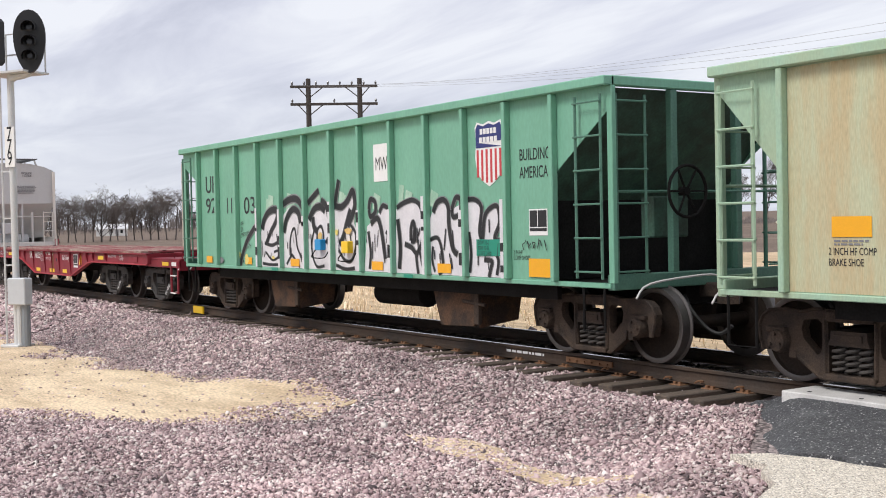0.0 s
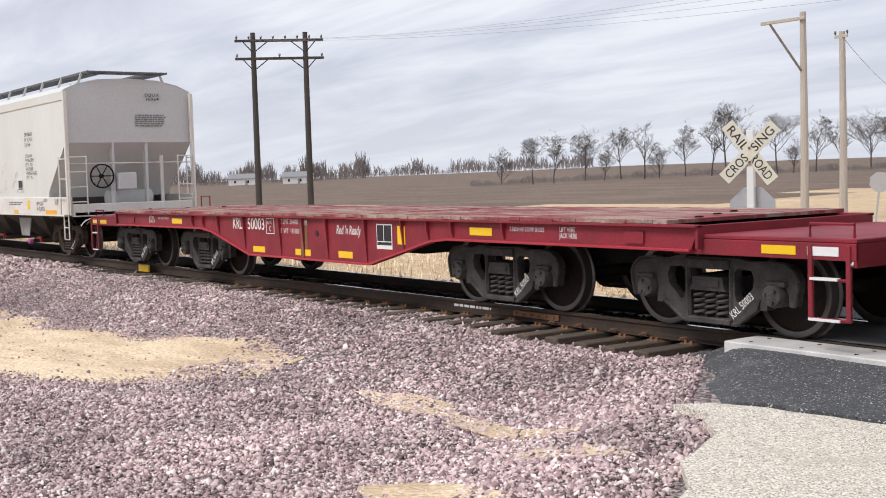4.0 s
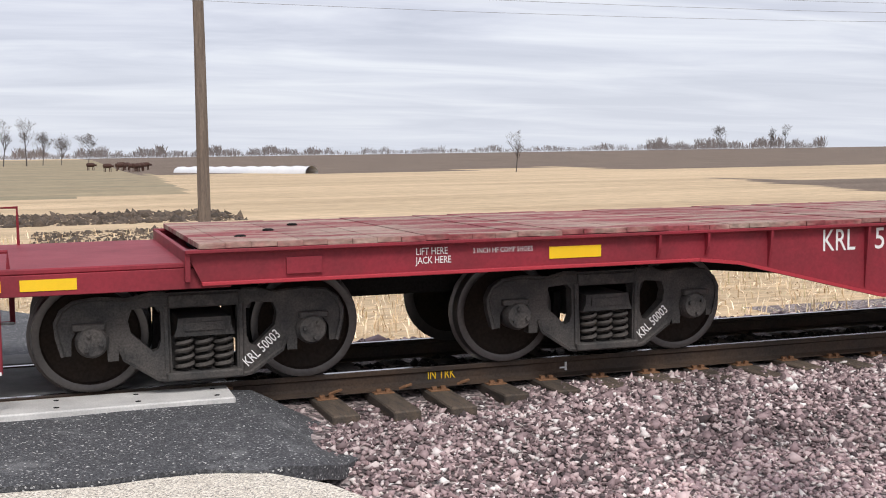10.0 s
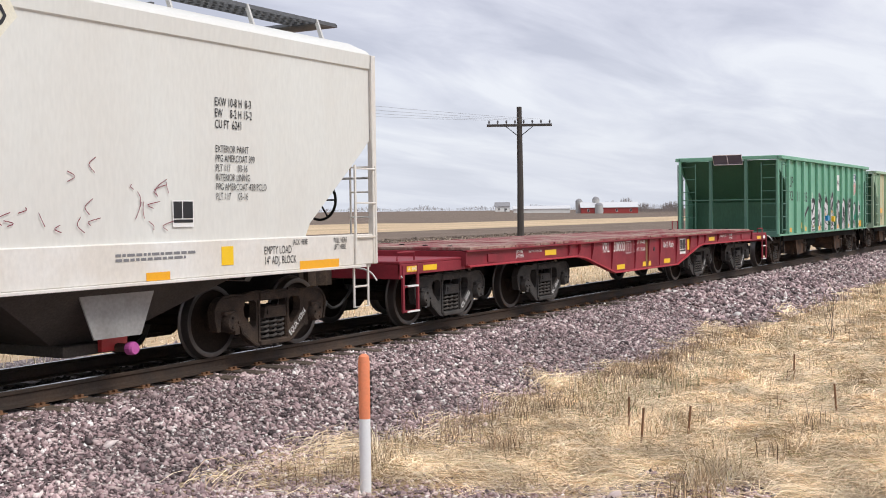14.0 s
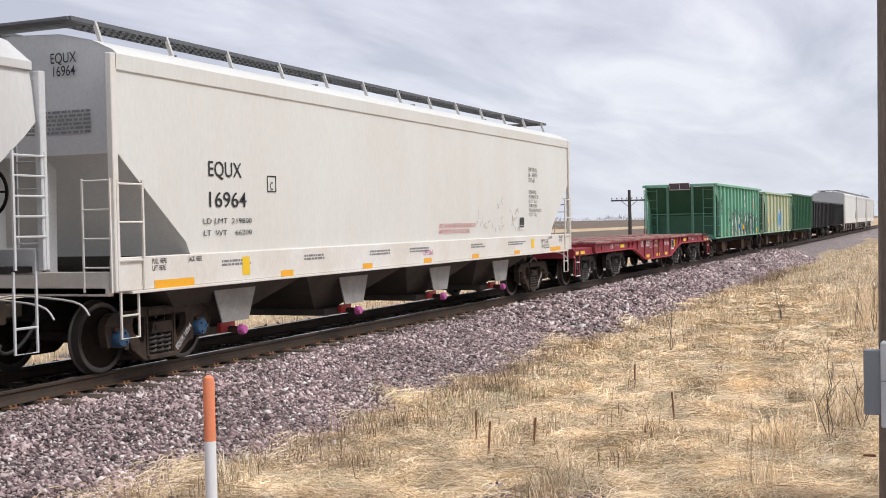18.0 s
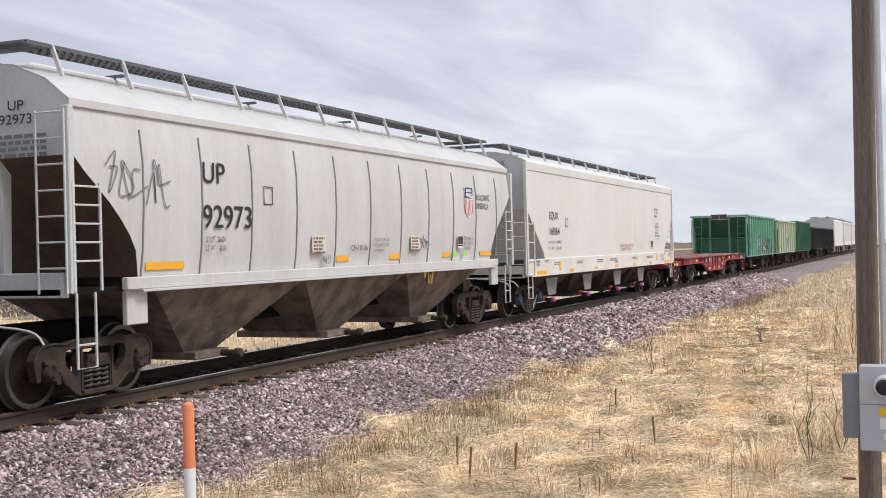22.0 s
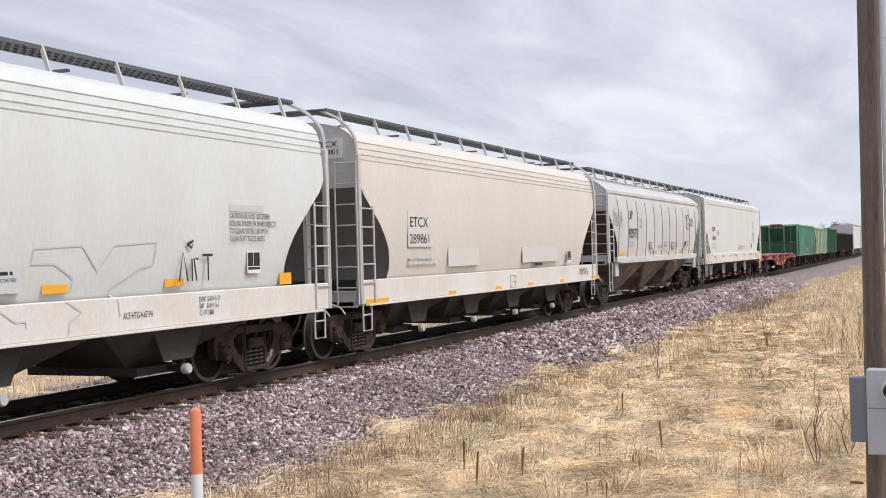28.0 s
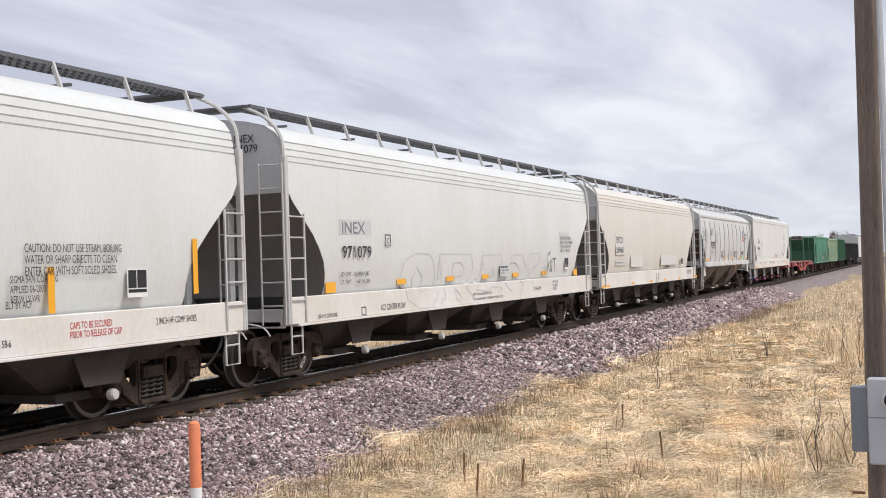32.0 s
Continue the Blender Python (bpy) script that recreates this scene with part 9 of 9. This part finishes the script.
def tree_meshes(seed, tall, spread, twigs, dense=1.0, bushy=False):
    """A bare tree: tapered trunk and limbs in one mesh, fine twigs in another, grown inside a rounded crown."""
    rt = random.Random(seed)
    wood, fine = Geo(), Geo()
    mid, up = tall * (0.50 if bushy else 0.60), tall * (0.50 if bushy else 0.42)
    lean = (rt.uniform(-0.1, 0.1) * tall, rt.uniform(-0.1, 0.1) * tall)

    def inside(q):
        wob = 1 + 0.16 * math.sin(3 * math.atan2(q.y, q.x) + seed) + 0.1 * math.sin(q.z * 2.1 + seed)
        return ((q.x - lean[0]) ** 2 + (q.y - lean[1]) ** 2) / (spread * tall * wob) ** 2 + ((q.z - mid) / (up * wob)) ** 2 < 1

    def grow(p, d, length, r, level):
        path, q, dd = [p], Vector(p), Vector(d)
        while level and length > tall * 0.025 and not inside(q + dd * length):
            length *= 0.75
        steps = 4 if level < 1 else 3 if level < 3 else 2 if level < 4 else 1
        for _ in range(steps):
            dd = (dd + Vector((rt.uniform(-1, 1), rt.uniform(-1, 1), rt.uniform(-0.4, 0.6))) * (0.12 if level < 1 else 0.3)).normalized()
            q = q + dd * length / steps
            path.append(tuple(q))
        (wood if level < 3 else fine).tube(path, r, 6 if level < 1 else 4 if level < 3 else 3, r * 0.5, caps=False)
        if level >= 5:
            return
        kids = {0: 9, 1: rt.randint(5, 6), 2: rt.randint(4, 5), 3: 3, 4: rt.randint(2, 3)}[level]
        for k in range(max(2, int(kids * dense))):
            t = rt.uniform(0.15 if bushy else 0.38, 1.0) if level < 1 else rt.uniform(0.3, 1.0)
            n = min(int(t * steps), steps - 1)
            at = Vector(path[n]).lerp(Vector(path[n + 1]), t * steps - n)
            a = rt.uniform(0, 2 * math.pi)
            side = Vector((math.cos(a), math.sin(a), 0))
            nd = (dd * 0.55 + side * rt.uniform(0.4, 0.9) + Vector((0, 0, 0.30 if level < 2 else 0.12))).normalized()
            grow(tuple(at), nd, length * rt.uniform(0.5, 0.72), max(r * (1 - 0.45 * t) * rt.uniform(0.45, 0.62), 0.0125), level + 1)

    grow((0, 0, -0.2), (0, 0, 1), tall * (0.5 if bushy else 0.62), tall * 0.0135, 0)
    return wood.mesh("trunk", M["bark"], tidy=False), fine.mesh("crown", twigs, tidy=False)


KINDS = [tree_meshes(s, 10, sp, M["twig"]) for s, sp in ((1, 0.34), (2, 0.40), (3, 0.28), (4, 0.44))]
TALLS = [tree_meshes(s, 10, 0.19, M["twig"], 0.9) for s in (11, 12)]
BUSH = [tree_meshes(s, 9, 0.46, M["twig"], 1.0, True) for s in (21, 22)]
WILLOW = [tree_meshes(31, 10, 0.46, M["willow"], 1.1, True)]


def tree(kind, az, dist, tall, label, turn, group="", wide=1.0):
    x, y = polar(az, dist)
    top = max(v.co.z for v in kind[1].vertices)
    c = thing("tree" if tall > 4 else "shrub", label, "tree" if tall > 4 else "shrub", (x, y, on_ground(x, y) - 0.1), turn, group)
    s = tall / top
    for nm, me in (("trunk", kind[0]), ("crown", kind[1])):
        ob = new(nm, me)
        ob.parent = c
        ob.matrix_basis = Matrix.Diagonal((s * wide, s * wide, s, 1))


rt = random.Random(77)
ROW = "bare hedgerow trees"


def reach(az, dist, el):
    """The height of a tree whose top stands at a given angle above the eye's level."""
    return 1.72 + dist * math.tan(radians(el)) - on_ground(*polar(az, dist))


for az, el, kd in ((-50.6, 1.5, BUSH[0]), (-49.1, 1.9, KINDS[1]), (-48.1, 2.1, KINDS[2]), (-46.6, 2.3, KINDS[3]), (-45.7, 1.4, BUSH[1]), (-44.9, 2.2, KINDS[0]), (-43.8, 2.4, TALLS[0]), (-43.1, 1.5, BUSH[0]), (-41.9, 2.4, KINDS[2]),
                   (-40.7, 2.2, TALLS[1]), (-40.0, 3.2, KINDS[0]), (-39.0, 2.2, KINDS[3]), (-37.7, 2.6, KINDS[1]), (-37.0, 1.4, BUSH[1]), (-36.0, 2.6, KINDS[2]), (-34.9, 2.2, TALLS[0]), (-33.6, 2.7, KINDS[3]), (-32.7, 2.3, KINDS[1]),
                   (-31.6, 1.5, BUSH[0])):
    dist = rt.uniform(176, 196)
    tree(kd, az, dist, reach(az, dist, el), "bare leafless tree on the field's edge", rt.uniform(0, 360), ROW)
for k, az in enumerate((-30.5, -30.0, -29.6, -29.2, -28.8, -28.4, -28.0, -27.7)):
    dist = rt.uniform(175, 235)
    tree((KINDS + BUSH)[k % 6], az, dist, reach(az, dist, rt.uniform(2.5, 3.3)), "bare tree beside the country road", rt.uniform(0, 360), "bare roadside trees")
for az, dist, el, kd in ((-26.5, 170, 3.0, KINDS[2]), (-25.9, 165, 3.6, KINDS[1]), (-25.2, 175, 3.4, KINDS[3]), (-24.3, 140, 4.8, KINDS[0]), (-23.7, 150, 4.0, KINDS[2]), (-23.1, 135, 4.7, KINDS[3]), (-22.4, 160, 3.9, KINDS[1]),
                         (-21.8, 170, 3.2, KINDS[2]), (-26.4, 160, 2.4, BUSH[0]), (-25.6, 165, 2.9, BUSH[1]), (-24.9, 160, 2.6, BUSH[0]), (-24.0, 168, 2.9, BUSH[1]), (-23.0, 165, 2.6, BUSH[0]), (-22.2, 168, 2.2, BUSH[1]),
                         (-20.9, 190, 2.0, KINDS[0]), (-20.2, 255, 2.4, KINDS[3]), (-19.4, 265, 2.1, BUSH[1]), (-18.7, 255, 2.3, KINDS[1]), (-18.1, 250, 1.9, KINDS[2])):
    tree(kd, az, dist, reach(az, dist, el), "bare leafless tree in the farmyard", rt.uniform(0, 360), "bare farm trees")
tree(WILLOW[0], -16.45, 200, reach(-16.45, 200, 2.05), "tall willow with bare yellow twigs", 30, "yellow willows", 1.1)
tree(WILLOW[0], -13.6, 165, 7.0, "rounded willow with yellow twigs", 120, "yellow willows", 1.3)
for az, dist, tall, kd in ((-15.0, 230, 10, KINDS[2]), (-14.6, 240, 11, TALLS[0]), (-12.2, 230, 8, BUSH[0]), (-10.6, 250, 7, BUSH[1]), (-2.3, 290, 11, TALLS[0]), (-1.3, 290, 11.5, TALLS[1]), (-0.6, 300, 8.5, KINDS[0]), (0.2, 300, 8, KINDS[3]), (1.4, 310, 8, KINDS[1]),
                           (21.5, 150, 5.5, TALLS[0]), (31.2, 520, 11, KINDS[0]), (33.5, 520, 10, KINDS[2]), (34.2, 520, 11, TALLS[1]), (40.8, 500, 9, KINDS[1]), (45.2, 480, 10, KINDS[3]), (50.3, 470, 13, TALLS[0]), (51.6, 430, 10, KINDS[1]),
                           (83.6, 420, 9, BUSH[0]), (84.3, 430, 10, BUSH[1]), (84.9, 420, 10.5, KINDS[0]), (85.4, 410, 10, BUSH[0]), (82.8, 450, 8, BUSH[1]), (86.4, 380, 9, KINDS[3])):
    tree(kd, az, dist, tall, "far bare tree against the sky", rt.uniform(0, 360), "far bare trees")
for k in range(16):
    az = -74.2 + 0.37 * k
    tree((BUSH + KINDS)[k % 6], az, rt.uniform(225, 265), rt.uniform(8, 11.5), "bare tangled tree in a thicket", rt.uniform(0, 360), "thicket trees", 1.15)
for k in range(4):
    x, y = polar(-25.2 + 0.35 * k, 125 + 6 * k)
    g, re = Geo(), random.Random(k)
    for j in range(70):
        zz = 0.2 + 2.6 * (j / 70) ** 0.9
        rr = 1.1 * (1 - j / 72)
        a = re.uniform(0, 6.28)
        g.tube([(0, 0, zz), (rr * math.cos(a), rr * math.sin(a), zz - 0.25)], 0.13, 4, 0.03)
    c = thing("evergreen_shrub", "small dark evergreen by the farmhouse", "shrub", (x + 18, y + 12, on_ground(x + 18, y + 12)), 0, "dark evergreens")
    part("foliage", g, M["evergreen"], c)


def far_woods(name, az0, az1, dist, tall, step, seed, label):
    """A distant belt of bare woodland: countless slender stems and branches, thinning out upwards."""
    rf, v, f = random.Random(seed), [], []
    az = az0
    while az < az1:
        hgt = tall * (0.62 + 0.2 * math.sin(az * 2.3 + seed) + 0.12 * math.sin(az * 7.1) + rf.uniform(-0.12, 0.12))
        for j in range(44):
            x, y = polar(az + rf.uniform(-0.6, 0.6) * step, dist * rf.uniform(0.95, 1.05))
            z = on_ground(x, y)
            top = hgt * (1 - 0.7 * rf.random() ** 1.2)
            low = top * rf.uniform(0.0, 0.45)
            ww, lx = hgt * rf.uniform(0.008, 0.03), hgt * rf.uniform(-0.4, 0.4)
            k = len(v)
            v += [(x - ww * 0.4, y, z + low - 0.3), (x + ww * 0.4, y, z + low - 0.3), (x + lx * 0.75 - ww, y, z + top * 0.85), (x + lx * 0.75 + ww, y, z + top * 0.85), (x + lx, y, z + top), (x + lx * 0.5, y + ww, z + top * 0.6)]
            f += [(k, k + 1, k + 3), (k, k + 3, k + 2), (k + 2, k + 3, k + 4), (k + 1, k + 5, k + 3), (k, k + 2, k + 5), (k + 2, k + 4, k + 5)]
        az += step
    return tagged(new(name, quick(name, v, f, M["wood_far"])), label, "woods", kind="stuff")


far_woods("far_woods", -80, -57, 620, 15, 0.22, 1, "distant belt of bare woods")
far_woods("far_woods", -58, -46, 900, 15, 0.25, 2, "distant low line of bare woods")
far_woods("far_woods", -31, -25, 520, 10, 0.2, 3, "bare woods where the road meets the sky")
far_woods("far_woods", -13, 12, 800, 9, 0.2, 4, "low line of far trees beyond the pasture")
far_woods("far_woods", 12, 31, 1300, 10, 0.3, 5, "thin far tree line on the horizon")
far_woods("far_woods", 28, 36, 700, 9, 0.2, 6, "dark low thicket on the ridge")
far_woods("far_woods", 50, 82, 1500, 9, 0.35, 7, "thin far tree line on the horizon")
far_woods("field_hedge", -52, -31, 195, 1.3, 0.14, 8, "low tangled hedge along the field")
far_woods("far_woods", -22, -12, 260, 9, 0.16, 9, "bare brush behind the farmyard")
far_woods("far_woods", 66, 70, 640, 9, 0.16, 10, "bare farm trees beside the silos")

# ---- farm buildings ----


def house(name, label, az, dist, w, d, eave, ridge, wall, roof, turn=0.0, windows=3, storeys=1, door=True):
    x, y = polar(az, dist)
    z = on_ground(x, y)
    c = thing(name, label, "building", (x, y, z - 0.1), turn)
    g = Geo().box(-w / 2, w / 2, -d / 2, d / 2, 0, eave)
    wl = part("wall", g, M[wall], c)
    for s in (-1, 1):
        part("gable", Geo().slab([[(-d / 2, eave), (d / 2, eave), (0, ridge)]], s * w / 2 - 0.05, s * w / 2 + 0.05, "x"), M[wall], c)
        part("roof", Geo().slab([[(s * (d / 2 + 0.4), eave - 0.25), (s * (d / 2 + 0.4), eave - 0.08), (0, ridge + 0.17), (0, ridge)]], -w / 2 - 0.4, w / 2 + 0.4, "x"), M[roof], c)
    for st in range(storeys):
        for k in range(windows):
            wx = -w / 2 + w * (k + 0.5) / windows
            zz = 0.9 + st * 2.7
            f = part("window", Geo().box(wx - 0.5, wx + 0.5, -d / 2 - 0.06, -d / 2 - 0.002, zz, zz + 1.4), M["siding"], c)
            part("pane", Geo().box(wx - 0.4, wx + 0.4, -d / 2 - 0.075, -d / 2 - 0.062, zz + 0.1, zz + 1.3), M["pane"], f)
    if door:
        part("door", Geo().box(w * 0.18 - 0.5, w * 0.18 + 0.5, -d / 2 - 0.06, -d / 2 - 0.002, 0.1, 2.2), M["roof_grey"], c)
    return c


house("farmhouse", "white two-storey farmhouse with grey roof", -20.75, 235, 8.4, 7, 4.0, 6.0, "siding", "roof_grey", 25, 3, 2)
house("house_wing", "white single-storey wing of the farmhouse", -19.6, 243, 6, 6, 2.2, 3.6, "siding", "roof_grey", 10, 3)
house("garage", "white garage beside the farmhouse", -18.7, 240, 7, 6, 2.0, 3.1, "siding", "roof_grey", 5, 2)
house("shed", "low cream shed in the farmyard", -14.9, 240, 8, 6, 2.2, 3.3, "shed", "roof_grey", 8, 2)
house("machine_barn", "long cream metal barn with a blue-grey roof", -9.45, 250, 11, 9, 2.8, 4.7, "shed", "roof_blue", 6, 0)
house("barn_lean_to", "open-fronted lean-to with blue-grey roof", -11.9, 246, 10.5, 7, 2.0, 3.1, "roof_grey", "roof_blue", 6, 0, door=False)
# A shed-shaped block put in place of low rusty-brown machinery.
house("pasture_block", "low rusty-brown block standing for farm machinery", -7.4, 220, 6, 4, 1.3, 1.8, "rust", "rust", 0, 0)
house("pasture_block", "low grey cattle shed", -5.9, 185, 4, 3, 1.6, 2.1, "concrete", "roof_grey", 0, 0)
house("red_barn", "long red barn with a pale metal roof", 66.6, 600, 28, 12, 3.2, 5.6, "barn_red", "roof_pale", -62, 4, 1, False)
house("white_shed", "long low white farm shed", 63.4, 640, 30, 10, 2.4, 3.8, "siding", "roof_pale", -62, 0, 1, False)
house("far_farmhouse", "small white far farmhouse", 61.5, 760, 9, 8, 3.5, 6.0, "siding", "roof_grey", -60, 2)
house("far_farmhouse", "small far house by the woods", -71.5, 420, 10, 7, 2.6, 4.0, "siding", "roof_pale", 70, 3)
house("far_farmhouse", "small pale house before the woods", -60.5, 520, 10, 8, 3.2, 5.2, "siding", "roof_grey", 60, 2)
house("far_farmhouse", "small pale house before the woods", -63.0, 560, 12, 8, 3.2, 5.2, "siding", "roof_grey", 60, 2)
for az, dist, r, hgt in ((65.2, 600, 1.8, 6.0), (66.0, 600, 1.8, 7.0), (66.15, 590, 2.0, 4.0)):
    x, y = polar(az, dist)
    c = thing("silo", "round concrete farm silo with a domed cap", "silo", (x, y, on_ground(x, y)), 0, "farm silos")
    part("drum", Geo().lathe([(r, 0), (r, hgt)], axis="z", n=20), M["concrete"], c, smooth=True)
    part("dome", Geo().lathe([(r * 1.02, hgt), (r * 0.8, hgt + 0.8), (r * 0.3, hgt + 1.3), (0.05, hgt + 1.4)], axis="z", n=20), M["roof_grey"], c, smooth=True)
x, y = polar(8.3, 174)
g = Geo()
prof = [(1.1 * math.cos(a), 1.05 * math.sin(a)) for a in np.linspace(0, math.pi, 10)]
rows = [(-17 + 34 * k / 30, 0.85 + 0.15 * math.sin(k * 1.9) * 0.5 + 0.1) for k in range(31)]
g.add([(xx, p * s, q * s) for xx, s in rows for p, q in prof], [(i * 10 + j, i * 10 + j + 1, (i + 1) * 10 + j + 1, (i + 1) * 10 + j) for i in range(30) for j in range(9)])
solid("silage_bag", g, M["bag"], "long white plastic silage bag on the field", "silage bag", (x, y, on_ground(x, y) - 0.05), -65, smooth=True)
rk = random.Random(41)
for k in range(10):
    az, dist = rk.uniform(1.0, 4.2), rk.uniform(205, 235)
    x, y = polar(az, dist)
    c = thing("cow", "dark brown cow grazing in the pasture", "cow", (x, y, on_ground(x, y)), rk.uniform(-60, 60), "grazing cattle")
    part("body", Geo().lathe([(0.1, -0.85), (0.36, -0.75), (0.42, 0.0), (0.38, 0.6), (0.2, 0.85)], (0, 0, 1.0), axis="x", n=10), M["cow"], c, smooth=True)
    part("head", Geo().box(0.85, 1.3, -0.13, 0.13, 0.75, 1.1, 0.05), M["cow"], c)
    for sx in (-0.6, 0.55):
        for sy in (-0.2, 0.2):
            part("leg", Geo().tube([(sx, sy, 0), (sx, sy, 0.75)], 0.07, 6), M["cow"], c)
for k, az in enumerate((-19.8, -17.7, -16.9, -15.6)):
    x, y = polar(az, 225)
    solid("farm_machine", Geo().box(-2.0, 2.0, -0.8, 0.8, 0.2, 0.75, 0.1).box(-0.8, 0.9, -0.7, 0.7, 0.75, 1.3, 0.12), M[("roof_grey", "pane", "under", "bag")[k]], "parked vehicle in the farmyard", "vehicle", (x, y, on_ground(x, y)), 10 * k)


# ---- what moves ----
# how far the train has come along the track, time by time
WAY = [(0, -69.47), (0.5, -67.21), (1, -64.84), (1.5, -62.34), (2, -60.03), (2.5, -57.87), (3, -55.71), (3.5, -53.56), (4, -51.42), (4.5, -49.29), (5, -47.17), (5.5, -44.92),
         (6, -42.51), (6.5, -40.37), (7, -38.40), (7.5, -36.25), (8, -33.97), (8.5, -31.96), (9, -29.73), (9.5, -27.72), (10, -25.60), (10.5, -23.28), (11, -21.27), (11.5,
         -19.34), (12, -17.36), (12.5, -15.20), (13.5, -11.13), (14, -9.24), (14.5, -7.23), (15, -5.05), (15.5, -3.00), (16, -0.97), (16.5, 1.06), (17, 3.08), (17.5, 5.10), (18,
         7.17), (18.5, 9.10), (19, 11.20), (19.5, 13.48), (20, 15.53), (20.5, 17.47), (21, 19.49), (21.5, 21.77), (22, 23.86), (22.5, 25.92), (23, 27.91), (23.5, 30.05), (24,
         32.23), (24.5, 34.33), (25, 36.39), (25.5, 38.45), (26, 40.51), (26.5, 42.56), (27, 44.58), (27.5, 46.49), (28, 48.53), (28.5, 50.72), (29, 52.74), (29.5, 54.70), (30,
         56.72), (30.5, 58.89), (31, 60.91), (31.5, 62.95), (32, 64.85)]


def run_at(t):
    return float(np.interp(t, [w[0] for w in WAY], [w[1] for w in WAY]))


def motions():
    for car, u in KEYED:
        walk(car, [(t, pose(u + s, 0, 0)) for t, s in WAY])
    steps = [k * 4 / 30 for k in range(241)]
    rolled = [math.degrees((run_at(t) - run_at(0)) / RADIUS) for t in steps]
    for axle, x in TURNING:
        walk(axle, [(t, pose(x, 0, RADIUS, 0, a + 37 * x, 0)) for t, a in zip(steps, rolled)])


motions()
